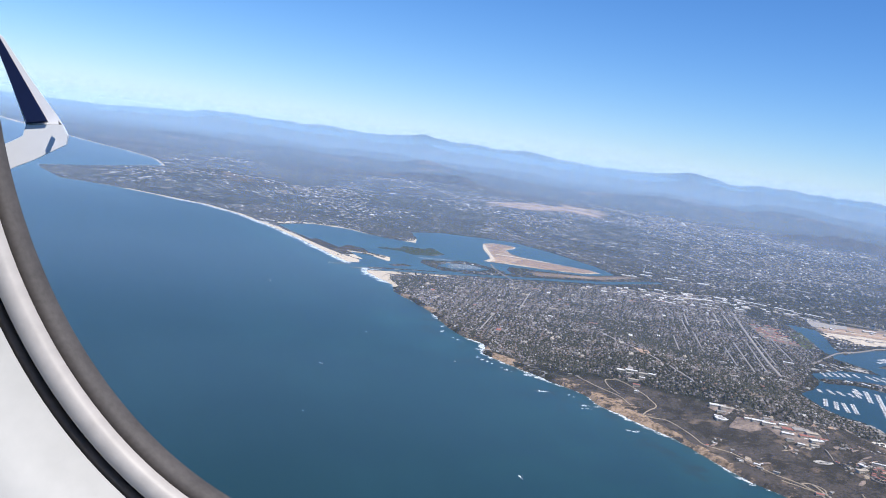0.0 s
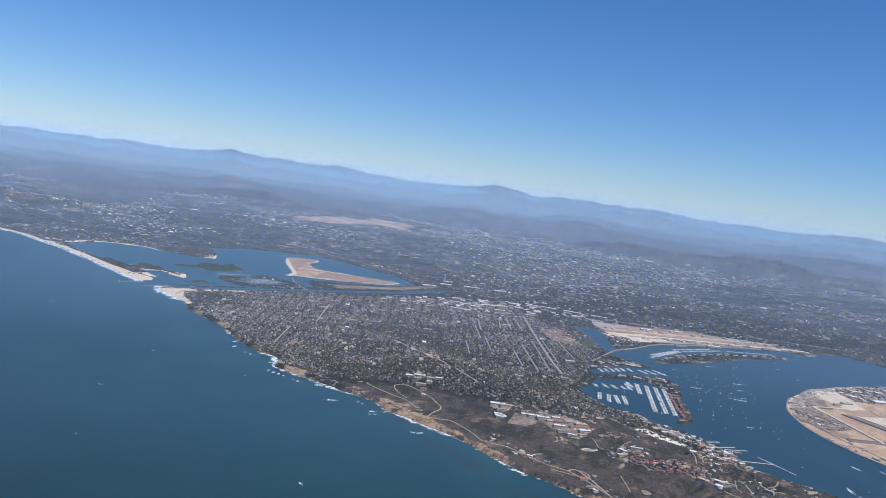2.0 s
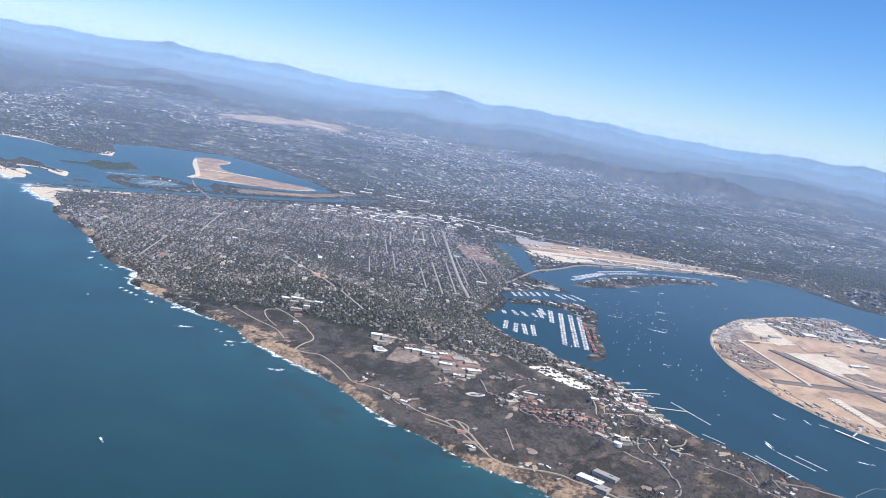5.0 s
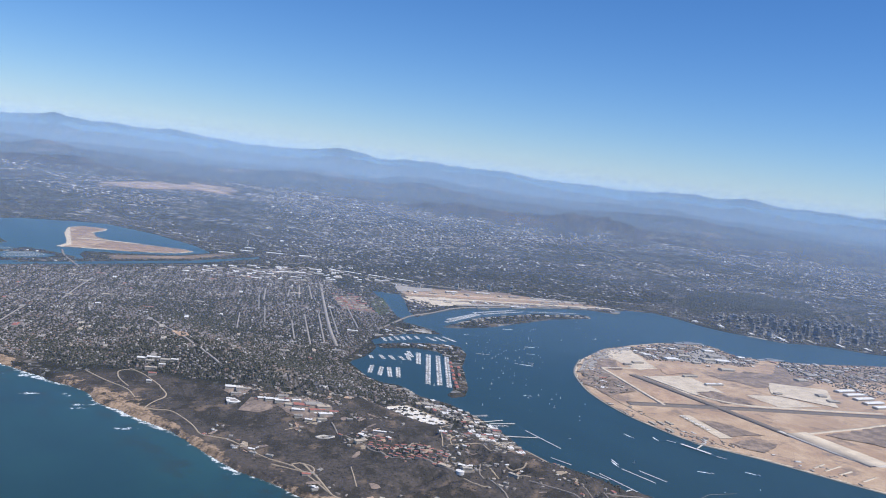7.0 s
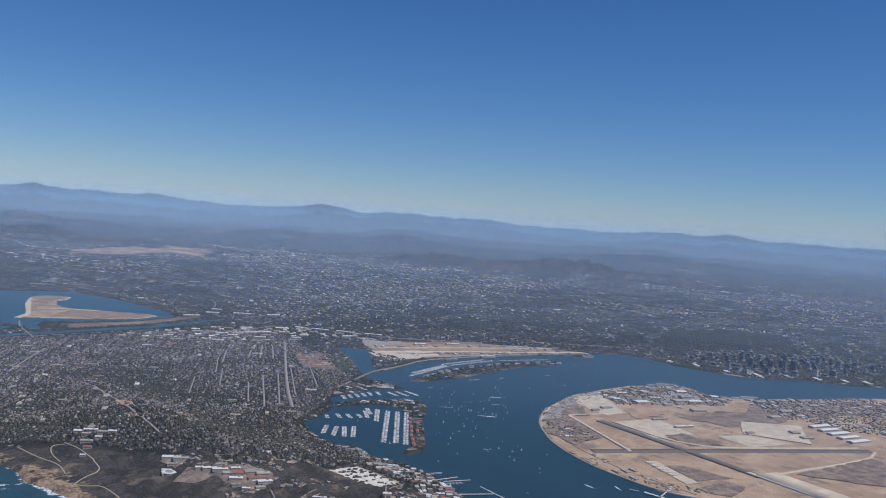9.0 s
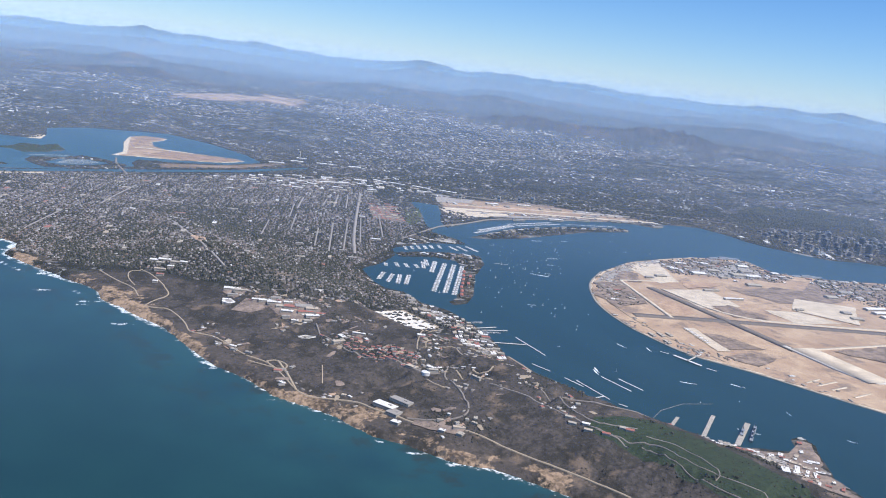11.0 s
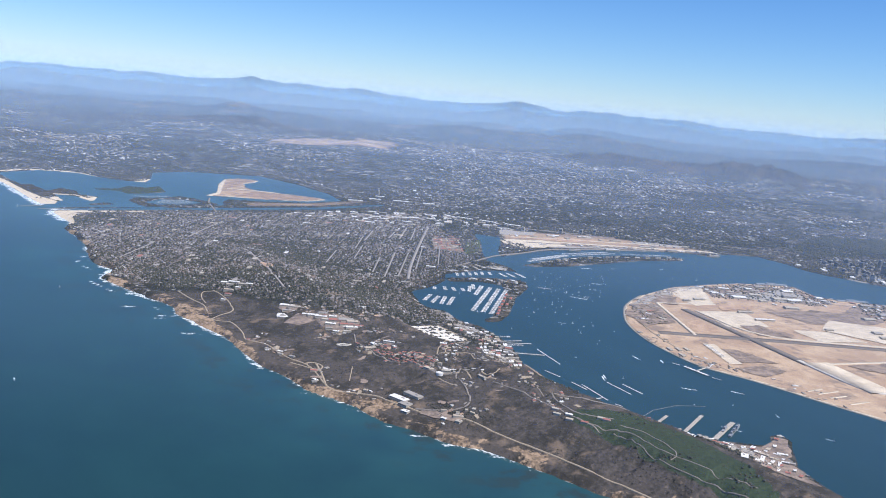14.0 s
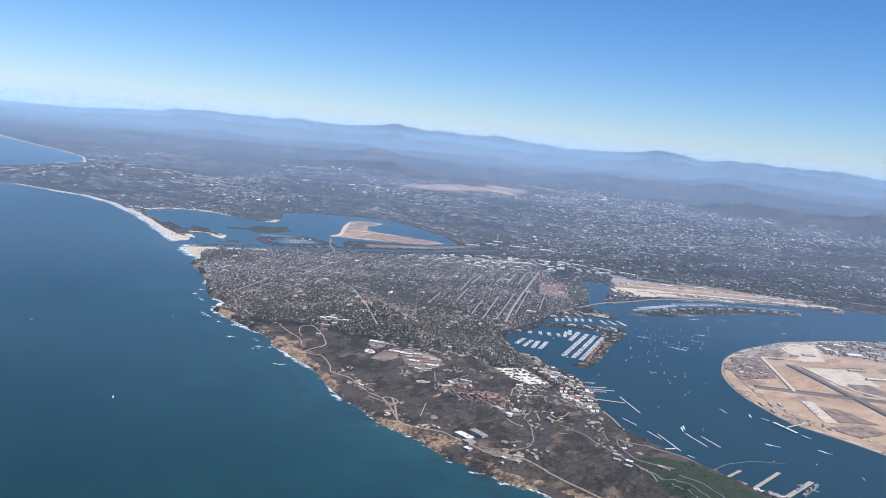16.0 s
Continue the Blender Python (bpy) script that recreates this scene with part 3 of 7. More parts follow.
surf = surf + step(0.12, 0.02, off + 0.05 * rough(sx, sy, 0.4, 123)) * 0.8 * ((sy > 4.9) & (sy < 10.4) & (sx < -1.15)) * oceanside
# lines of breakers that come in over the reefs
lines = np.exp(-(((off - 0.10 - 0.05 * rough(sx, sy, 0.5, 133)) / 0.012) ** 2)) * step(0.12, 0.42, rough(sx, sy, 0.35, 135, 4))
surf = np.maximum(surf, lines * 0.8 * oceanside * (sy < 5.4))
for rx, ry, rs in REEFS:
    surf = np.maximum(surf, 0.85 * np.exp(-(((sx - rx) / (rs * 1.0)) ** 2 + ((sy - ry + 0.6 * (sx - rx)) / (rs * 0.30)) ** 2)))
surf = np.clip(surf * np.where((sy < 0.5) & (sx < 0.3), 0.74, 1.0), 0, 1)
shallow = 0.12 + 0.33 * step(2.2, 0.6, off + 0.5 * rough(sx, sy, 1.4, 129, 5)) + 0.5 * step(0.75, 0.0, off + 0.35 * rough(sx, sy, 0.8, 131, 5))
bay = (sx > -0.1) & (sy < 5.0) & ~oceanside
shallow = np.where(bay, 0.03, np.where(oceanside | (sx < -1.2) | (sy < 5.0), shallow, 0.7 + 0.25 * rough(sx, sy, 0.5, 139)))
kelp = step(0.45, 0.08, off + 0.15 * rough(sx, sy, 0.5, 137)) * oceanside * (sy < 4.6) * 0.75
sea = sheet("water", np.stack([sx, sy, sz], 1), sf, SEA, dict(surf=surf, shallow=shallow, kelp=kelp), smooth=True)
tagged(sea, "deep blue ocean and bay water with surf along the shore", "water", kind="structure")

# ---- added tinted sheets that imitate haze over land and sea ----
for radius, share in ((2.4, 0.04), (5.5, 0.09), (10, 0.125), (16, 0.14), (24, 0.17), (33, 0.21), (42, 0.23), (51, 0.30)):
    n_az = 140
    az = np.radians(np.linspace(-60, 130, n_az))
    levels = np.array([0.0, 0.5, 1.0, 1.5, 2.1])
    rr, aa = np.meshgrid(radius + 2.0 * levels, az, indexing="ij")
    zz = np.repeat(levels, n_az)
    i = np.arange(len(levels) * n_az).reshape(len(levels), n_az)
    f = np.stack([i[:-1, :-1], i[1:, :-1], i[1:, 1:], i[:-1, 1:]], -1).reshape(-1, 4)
    bank = sheet("backdrop", np.stack([(CX + rr * np.sin(aa)).ravel(), (CY + rr * np.cos(aa)).ravel(), zz], 1), f, haze_sheet_material("painted_haze_sheet", share, HAZE_TINT if radius < 20 else FAR_HAZE_TINT), smooth=True)
    tagged(bank, "thin pale blue sheet standing in for haze over the land", "haze", kind="structure")


# ---- more materials ----
def random_roof():
    n = Nodes("weathered_roofs", 0.85, spec=0.06)
    c = n.ramp(n.island(), (0.0, (0.16, 0.14, 0.145)), (0.25, (0.22, 0.19, 0.19)), (0.48, (0.28, 0.243, 0.24)), (0.66, (0.27, 0.165, 0.125)),
               (0.76, (0.27, 0.25, 0.24)), (0.88, (0.35, 0.33, 0.315)), (0.965, (0.60, 0.59, 0.57)), step=True)
    return n.done(n.mix(n.ramp(n.noise(160.0), (0.3, 0.0), (0.75, 0.35)), c, (0.10, 0.09, 0.08)))


def random_walls():
    n = Nodes("stucco_walls", 0.9, spec=0.06)
    c = n.ramp(n.island(), (0.0, (0.23, 0.205, 0.185)), (0.35, (0.31, 0.28, 0.26)), (0.65, (0.19, 0.16, 0.145)), (0.9, (0.50, 0.48, 0.46)), step=True)
    return n.done(n.mix(n.ramp(n.noise(220.0), (0.4, 0.0), (0.8, 0.4)), c, (0.12, 0.11, 0.10)))


def plain_random(name):
    n = Nodes(name, 0.85, spec=0.06)
    c = n.ramp(n.island(), (0.0, (0.22, 0.19, 0.165)), (0.3, (0.34, 0.31, 0.28)), (0.55, (0.30, 0.17, 0.13)), (0.65, (0.42, 0.38, 0.33)), (0.82, (0.62, 0.61, 0.59)), step=True)
    return n.done(n.mix(n.ramp(n.noise(120.0), (0.4, 0.0), (0.8, 0.3)), c, (0.15, 0.13, 0.11)))


def foliage(name, a, b):
    n = Nodes(name, 0.9, spec=0.05)
    c = n.mix(n.island(), a, b)
    return n.done(n.mix(n.ramp(n.noise(300.0), (0.35, 0.0), (0.7, 0.6)), c, tuple(v * 0.45 for v in a)))


def tower_skin():
    n = Nodes("tower_facades", 0.35, spec=0.5)
    c = n.ramp(n.single(), (0.0, (0.045, 0.055, 0.07)), (0.3, (0.10, 0.10, 0.105)), (0.5, (0.17, 0.155, 0.14)), (0.65, (0.06, 0.068, 0.08)), (0.82, (0.26, 0.24, 0.22)), (0.92, (0.52, 0.50, 0.47)), step=True)
    z = n.node("ShaderNodeSeparateXYZ", Vector=n.co).outputs[2]
    band = n.math("GREATER_THAN", n.math("FRACT", n.math("MULTIPLY", z, 1000.0 / (4.0 * K))), 0.45)
    return n.done(n.mix(n.math("MULTIPLY", band, 0.55), c, (0.03, 0.04, 0.055)))


def far_roof():
    n = Nodes("suburb_roofs", 0.85, spec=0.06)
    c = n.ramp(n.island(), (0.0, (0.060, 0.058, 0.056)), (0.34, (0.115, 0.105, 0.102)), (0.66, (0.18, 0.162, 0.158)), (0.88, (0.30, 0.28, 0.27)), (0.95, (0.62, 0.61, 0.59)), step=True)
    # older quarters have darker roofs
    return n.done(n.mix(n.ramp(n.noise(0.9, 6, 0.62), (0.40, 0.0), (0.55, 0.8)), c, (0.070, 0.067, 0.063)))


def far_pale_roof():
    n = Nodes("far_pale_roofs", 0.8, spec=0.06)
    return n.done(n.ramp(n.island(), (0.0, (0.14, 0.13, 0.125)), (0.35, (0.30, 0.28, 0.265)), (0.68, (0.50, 0.49, 0.47)), (0.86, (0.78, 0.77, 0.75)), step=True))


def worn_ground(name, a, b, per_km):
    """Bare or paved ground with broken patches of two colours."""
    n = Nodes(name, 0.95, spec=0.05)
    f = n.mix(0.35, n.noise(per_km, 6, 0.65), n.noise(per_km * 7, 4, 0.6))
    return n.done(n.ramp(f, (0.40, a), (0.5, tuple((p + q) / 2 for p, q in zip(a, b))), (0.58, b)))


def boat_paint():
    n = Nodes("white_and_canvas_boats", 0.5, spec=0.3)
    return n.done(n.ramp(n.island(), (0.0, (0.22, 0.26, 0.30)), (0.18, (0.42, 0.43, 0.44)), (0.5, (0.58, 0.58, 0.58)), (0.8, (0.72, 0.72, 0.71)), step=True))


ROOFS, FAR_ROOFS, WALLS, TOWER = random_roof(), far_roof(), random_walls(), tower_skin()
CANOPY = foliage("city_trees", (0.064, 0.068, 0.055), (0.110, 0.108, 0.088))
SCRUB = foliage("dry_bushes", (0.070, 0.064, 0.055), (0.100, 0.091, 0.079))
ASPHALT = plain("worn_asphalt", (0.15, 0.14, 0.14), 0.9, 0.2, 40)
STREET = plain("pale_street_paving", (0.25, 0.22, 0.195), 0.9, 0.2, 40)
PALE_STREET = plain("sun_bleached_street", (0.33, 0.30, 0.275), 0.9, 0.2, 40)
RUNWAY = plain("dark_runway_asphalt", (0.19, 0.165, 0.15), 0.9, 0.2, 25)
CONCRETE = plain("pale_concrete", (0.58, 0.54, 0.48), 0.9, 0.14, 30)
APRON = worn_ground("dusty_concrete_apron", (0.50, 0.42, 0.33), (0.66, 0.57, 0.45), 10)
PALE_YARD = worn_ground("bleached_concrete_yard", (0.64, 0.58, 0.49), (0.78, 0.73, 0.65), 16)
GRAVEL = worn_ground("cinder_and_dust_ground", (0.15, 0.122, 0.108), (0.34, 0.265, 0.215), 14)
SALT = worn_ground("brown_salt_flat", (0.23, 0.165, 0.13), (0.38, 0.27, 0.20), 8)
RUST = worn_ground("reddish_bare_soil", (0.36, 0.245, 0.18), (0.52, 0.37, 0.26), 12)
DIRT = plain("pale_dirt_track", (0.38, 0.31, 0.23), 0.95, 0.2, 60)
WHITE = plain("white_painted_metal", (0.76, 0.74, 0.71), 0.6, 0.14, 60)
CREAM = plain("cream_stucco", (0.44, 0.395, 0.33), 0.85, 0.12, 60)
GREY = plain("grey_flat_roofing", (0.34, 0.315, 0.29), 0.85, 0.2, 60)
TAN = plain("tan_flat_roofing", (0.50, 0.42, 0.33), 0.85, 0.2, 60)
RED = plain("red_clay_tiles", (0.36, 0.155, 0.125), 0.85, 0.25, 80)
GLASS = plain("dark_window_glass", (0.055, 0.055, 0.055), 0.5, 0.1, 60, spec=0.25)
FOAM = plain("white_foam", (0.80, 0.84, 0.86), 0.7, 0.12, 120)
HULL = plain("white_boat_gelcoat", (0.50, 0.505, 0.51), 0.35, 0.06, 90)
STEEL = plain("grey_ship_steel", (0.26, 0.28, 0.30), 0.6, 0.2, 60)
ROCK = plain("breakwater_rock", (0.30, 0.28, 0.25), 0.95, 0.3, 90)
DECK = plain("weathered_pier_deck", (0.40, 0.365, 0.32), 0.9, 0.25, 60)
GRASS = plain("watered_turf", (0.085, 0.10, 0.055), 0.95, 0.2, 60)
BRIGHT = plain("white_gravel_yard", (0.66, 0.60, 0.51), 0.9, 0.2, 14)
YACHT = boat_paint()


# ---- helpers for things ----
def height(x, y):
    x, y = np.atleast_1d(np.asarray(x, float)), np.atleast_1d(np.asarray(y, float))
    d = shore(x, y)
    return np.where(d > 0, rise(x, y, d), 0.0)


def thing(name, x, y, z, label, category, group="", kind="", turn=0.0):
    ob = new(name)
    ob.matrix_world = pose(x * K, y * K, z * K, 0, 0, turn)
    return tagged(ob, label, category, group, kind)


def part(name, bm, material, parent, label=""):
    """Links a bmesh, in metres of the real place, as one part of a thing."""
    bmesh.ops.scale(bm, vec=(K / 1000.0,) * 3, verts=bm.verts)
    bmesh.ops.recalc_face_normals(bm, faces=bm.faces)
    me = bpy.data.meshes.new(name)
    bm.to_mesh(me)
    bm.free()
    me.materials.append(material)
    ob = new(name, me)
    ob.parent = parent
    return tagged(ob, label) if label else ob


def prism(outline, z0, z1, bm=None, taper=1.0):
    """A body on an outline in metres, from z0 up to z1."""
    bm = bm or bmesh.new()
    low = [bm.verts.new((x, y, z0)) for x, y in outline]
    cx, cy = sum(p[0] for p in outline) / len(outline), sum(p[1] for p in outline) / len(outline)
    high = [bm.verts.new((cx + (x - cx) * taper, cy + (y - cy) * taper, z1)) for x, y in outline]
    n = len(outline)
    bm.faces.new(high)
    bm.faces.new(low[::-1])
    for i in range(n):
        bm.faces.new((low[i], low[(i + 1) % n], high[(i + 1) % n], high[i]))
    return bm


def rect(w, l, x=0.0, y=0.0):
    return [(x - w / 2, y - l / 2), (x + w / 2, y - l / 2), (x + w / 2, y + l / 2), (x - w / 2, y + l / 2)]


def gable(w, l, z0, z1, over=0.6):
    bm = bmesh.new()
    w, l = w + 2 * over, l + 2 * over
    a = [bm.verts.new((x, y, z0)) for x, y in rect(w, l)]
    r = [bm.verts.new((0, -l / 2, z1)), bm.verts.new((0, l / 2, z1))]
    bm.faces.new((a[0], a[1], r[0]))
    bm.faces.new((a[2], a[3], r[1]))
    bm.faces.new((a[1], a[2], r[1], r[0]))
    bm.faces.new((a[3], a[0], r[0], r[1]))
    bm.faces.new(a[::-1])
    return bm


def building(x, y, w, l, h, turn, roof, label, category="building", name="building", group="", pitched=0.0, wall=None, windows=True):
    """A long low building: walls sunk a little into the slope, a band of windows a side, a roof with parapet or gables, a rooftop unit."""
    z = float(height(x, y)[0])
    ob = thing(name, x, y, z, label, category, group, turn=turn)
    part("wall", prism(rect(w, l), -6.0, h), wall or CREAM, ob)
    if windows and h > 7:
        for s in (-1, 1):
            part("window", prism(rect(0.4, l * 0.86, s * (w / 2 + 0.1), 0), h * 0.5, h * 0.68), GLASS, ob)
    if pitched:
        part("roof", gable(w, l, h, h + pitched), roof, ob)
    else:
        top = part("roof", prism(rect(w + 0.8, l + 0.8), h, h + 0.7), roof, ob)
        bm = prism(rect(w * 0.22, l * 0.16, w * 0.12, -l * 0.2), h + 0.7, h + 3.0)
        part("rooftop_unit", bm, GREY, top)
    return ob


def drape(name, line, width, material, label, lift=3.0, closed=False, step_km=0.03, category="road"):
    """A road or strip that follows the ground."""
    pts = np.array(line + line[:1] if closed else line, float)
    if len(pts) > 2:  # round the bends
        for _ in range(2):
            a, b = pts[:-1], pts[1:]
            mid = np.stack([a * 0.75 + b * 0.25, a * 0.25 + b * 0.75], 1).reshape(-1, 2)
            pts = np.vstack([pts[:1], mid, pts[-1:]])
    seg = np.hypot(*np.diff(pts, axis=0).T)
    s = np.r_[0, np.cumsum(seg)]
    n = max(2, int(s[-1] / step_km) + 1)
    u = np.linspace(0, s[-1], n)
    c = np.stack([np.interp(u, s, pts[:, 0]), np.interp(u, s, pts[:, 1])], 1)
    t = np.gradient(c, axis=0)
    t /= np.hypot(*t.T)[:, None] + 1e-9
    side = np.stack([-t[:, 1], t[:, 0]], 1) * width / 2000.0
    l, r = c + side, c - side
    zl, zr = height(*l.T), height(*r.T)
    z = np.maximum(zl, zr)
    top = lift / 1000.0
    v = np.concatenate([np.c_[l, z + top], np.c_[r, z + top], np.c_[l, z - 0.004], np.c_[r, z - 0.004]])
    i = np.arange(n - 1)
    f = np.concatenate([np.stack([i, n + i, n + i + 1, i + 1], 1), np.stack([2 * n + i, i, i + 1, 2 * n + i + 1], 1), np.stack([n + i, 3 * n + i, 3 * n + i + 1, n + i + 1], 1)])
    ob = sheet(name, v, f, material)
    return tagged(ob, label, category, kind="structure")


def patch(name, outline, material, label, lift=1.5, category="pavement", ragged=0.0):
    """A paved or bare area that follows the ground, in small facets fanned out from its middle, with a skirt."""
    o = np.array(outline, float)
    if ragged:  # worn, uneven edges
        fine = []
        for a, b in zip(o, np.roll(o, -1, 0)):
            k = max(1, int(np.hypot(*(b - a)) / 0.03))
            fine += [a + (b - a) * i / k for i in range(k)]
        o = np.array(fine)
        o = o + ragged * np.stack([rough(o[:, 0], o[:, 1], 0.06, 301, 2), rough(o[:, 0], o[:, 1], 0.06, 303, 2)], 1)
    c, n, m = o.mean(0), len(o), 9 if len(o) < 10 else 4
    verts, faces = [], []
    for a, b in zip(o, np.roll(o, -1, 0)):
        base = len(verts)
        for r in range(m + 1):
            for s in range(r + 1):
                verts.append(c + (a - c) * (r - s) / m + (b - c) * s / m)
        idx = lambda r, s: base + r * (r + 1) // 2 + s
        for r in range(m):
            for s in range(r + 1):
                faces.append((idx(r, s), idx(r + 1, s), idx(r + 1, s + 1)))
                if s < r:
                    faces.append((idx(r, s), idx(r + 1, s + 1), idx(r, s + 1)))
    v = np.array(verts)
    ob = sheet(name, np.c_[v, height(*v.T) + lift / 1000.0], faces, material)
    return tagged(ob, label, category, kind="structure")


def bodies(name, x, y, z, w, l, h, rh, ang, mats, label, category):
    """Many small hip-roofed houses as one mesh."""
    n = len(x)
    lx = np.stack([-w, w, w, -w], 1) / 2
    ly = np.stack([-l, -l, l, l], 1) / 2
    c, s = np.cos(ang)[:, None], np.sin(ang)[:, None]
    px, py = x[:, None] + c * lx - s * ly, y[:, None] + s * lx + c * ly
    ry = np.stack([-1, 1], 0)[None] * (l * 0.28)[:, None]
    qx, qy = x[:, None] - s * ry, y[:, None] + c * ry
    v = np.zeros((n, 10, 3))
    v[:, :4, 0], v[:, :4, 1], v[:, :4, 2] = px, py, (z - 0.004)[:, None]
    v[:, 4:8, 0], v[:, 4:8, 1], v[:, 4:8, 2] = px, py, (z + h)[:, None]
    v[:, 8:, 0], v[:, 8:, 1], v[:, 8:, 2] = qx, qy, (z + h + rh)[:, None]
    tri = np.array([(0, 1, 5), (0, 5, 4), (1, 2, 6), (1, 6, 5), (2, 3, 7), (2, 7, 6), (3, 0, 4), (3, 4, 7),
                    (4, 5, 8), (5, 6, 9), (5, 9, 8), (6, 7, 9), (7, 4, 8), (7, 8, 9)])
    f = (np.arange(n)[:, None, None] * 10 + tri[None]).reshape(-1, 3)
    ob = sheet(name, v.reshape(-1, 3), f, mats[0])
    ob.data.materials.append(mats[1])
    ob.data.polygons.foreach_set("material_index", np.tile(np.array([0] * 8 + [1] * 6, np.int32), n))
    return tagged(ob, label, category, kind="stuff")


def clumps(name, x, y, z, r, h, material, label, category, rng):
    """Many small tree crowns or bushes as one mesh, each with an uneven outline."""
    n = len(x)
    a = np.linspace(0, 2 * np.pi, 6)[:5][None] + rng.uniform(0, 1.2, (n, 1))
    v = np.zeros((n, 11, 3))
    for k, (zz, rr) in enumerate(((0.05, 0.75), (0.6, 1.0))):
        q = rr * r[:, None] * rng.uniform(0.65, 1.25, (n, 5))
        aa = a + 0.6 * k
        v[:, 5 * k:5 * k + 5, 0], v[:, 5 * k:5 * k + 5, 1] = x[:, None] + q * np.cos(aa), y[:, None] + q * np.sin(aa)
        v[:, 5 * k:5 * k + 5, 2] = z[:, None] + zz * h[:, None] * rng.uniform(0.7, 1.2, (n, 5)) - 0.002 * (k == 0)
    v[:, 10, 0], v[:, 10, 1], v[:, 10, 2] = x, y, z + h
    tri = [(i, (i + 1) % 5, 5 + (i + 1) % 5) for i in range(5)] + [(i, 5 + (i + 1) % 5, 5 + i) for i in range(5)] + [(5 + i, 5 + (i + 1) % 5, 10) for i in range(5)]
    f = (np.arange(n)[:, None, None] * 11 + np.array(tri)[None]).reshape(-1, 3)
    return tagged(sheet(name, v.reshape(-1, 3), f, material), label, category, kind="stuff")


rng = np.random.default_rng(7)
GRID = radians(57.5)


def turned(u, v, a=GRID):
    """From street coordinates to the plan; streets wander on the hills and run straighter on the flats."""
    u, v = np.broadcast_arrays(np.asarray(u, float), np.asarray(v, float))
    x, y = u * math.cos(a) - v * math.sin(a), u * math.sin(a) + v * math.cos(a)
    hill = step(1.0, 0.2, x) * step(4.2, 3.0, y)
    w = 0.045 + 0.15 * hill
    return x + w * rough(x, y, 0.55, 191, 3), y + w * rough(x, y, 0.55, 193, 3)


# ---- headland town: streets, houses, trees ----
TOWN = [(-1.42, 5.1), (-1.1, 5.42), (0.0, 5.48), (1.6, 5.6), (2.6, 5.3), (2.3, 4.35), (1.95, 3.7), (1.8, 3.0), (1.3, 2.6), (1.0, 2.3), (0.5, 1.95),
        (0.38, 1.55), (0.4, 1.1), (0.36, 0.98), (0.2, 1.02), (-0.02, 1.05), (-0.06, 0.8), (-0.2, 0.84), (-0.3, 0.95), (-0.42, 1.12), (-0.56, 1.34), (-0.72, 1.5), (-0.86, 1.84), (-0.98, 2.06), (-1.15, 2.12), (-1.4, 2.6)]


MAIN_STREETS = [([(2.24, 4.62), (1.06, 2.87), (0.70, 2.28)], 30), ([(1.12, 3.86), (1.47, 4.38)], 18), ([(1.43, 3.97), (1.67, 4.3)], 16), ([(1.51, 3.91), (1.94, 4.54)], 18), ([(1.6, 3.85), (2.01, 4.48)], 18),
                ([(0.54, 2.36), (1.12, 3.27)], 16), ([(0.65, 2.35), (1.25, 3.26)], 15), ([(0.52, 2.52), (0.88, 3.09)], 14), ([(0.62, 3.05), (0.98, 3.62)], 12), ([(0.3, 2.9), (0.62, 3.4)], 12),
                ([(0.85, 3.5), (1.2, 4.06)], 12), ([(1.25, 2.75), (1.75, 3.55)], 14), ([(0.95, 2.6), (1.5, 3.45)], 13), ([(-0.2, 3.4), (-0.55, 1.66)], 16), ([(-1.217, 3.162), (-0.852, 3.708)], 13), ([(-0.495, 3.958), (0.095, 4.885)], 15)]
FORMER_CAMP = [(1.58, 3.45), (1.9, 4.05), (2.24, 4.05), (1.97, 3.5), (1.84, 3.22)]


def off_street(x, y):
    """Clear of the wide streets, the beach and the tiled-roof quarter."""
    free = (inside(BEACH_SOUTH, x, y) < 0.01) & (inside(FORMER_CAMP, x, y) < 0.0)
    for line_, w_ in MAIN_STREETS:
        free &= along(line_, x, y) > w_ / 2000.0 + 0.009
    return free


def in_town(x, y, margin):
    return (inside(TOWN, x, y) > margin) & (shore(x, y) > 0.03) & (inside(BARE_POINT, x, y) < 0.02)


BLOCK, CROSS = 0.094, 0.19
v_rows = np.arange(-30, 62) * BLOCK
uu, vv = np.meshgrid(np.arange(-2.0, 7.0, 0.0195), np.arange(-30, 62 * 4) * BLOCK / 4)
uu, vv = uu.ravel() + rng.uniform(-0.009, 0.009, uu.size), vv.ravel() + rng.uniform(-0.010, 0.010, uu.size)
cross_gap = (np.abs((uu + 0.095) % CROSS - 0.095) > 0.007) & (np.abs((vv + BLOCK / 2) % BLOCK - BLOCK / 2) > 0.008)
hx, hy = turned(uu, vv)
ok = in_town(hx, hy, 0.01) & off_street(hx, hy) & cross_gap & (rng.uniform(0, 1, len(hx)) < 0.78 + 0.5 * rough(hx, hy, 0.45, 197))
hx, hy = hx[ok], hy[ok]
n = len(hx)
commerce = (inside([(0.9, 2.5), (1.9, 3.6), (3.0, 5.5), (1.0, 5.3), (1.6, 4.6)], hx, hy) > 0) & (rng.uniform(0, 1, n) < 0.18)
big = np.where(commerce, 1.7, 1.0)
bodies("houses", hx, hy, height(hx, hy), 0.0105 * big * rng.uniform(0.7, 1.3, n), 0.0135 * big * rng.uniform(0.7, 1.35, n), rng.uniform(0.004, 0.0075, n),
       np.where(rng.uniform(0, 1, n) < 0.3, 0.0006, rng.uniform(0.0015, 0.003, n)), GRID + rng.choice([0, np.pi / 2], n) + rng.normal(0, 0.05, n),
       (WALLS, ROOFS), "dense rows of small houses with mixed pale and dark roofs", "houses")

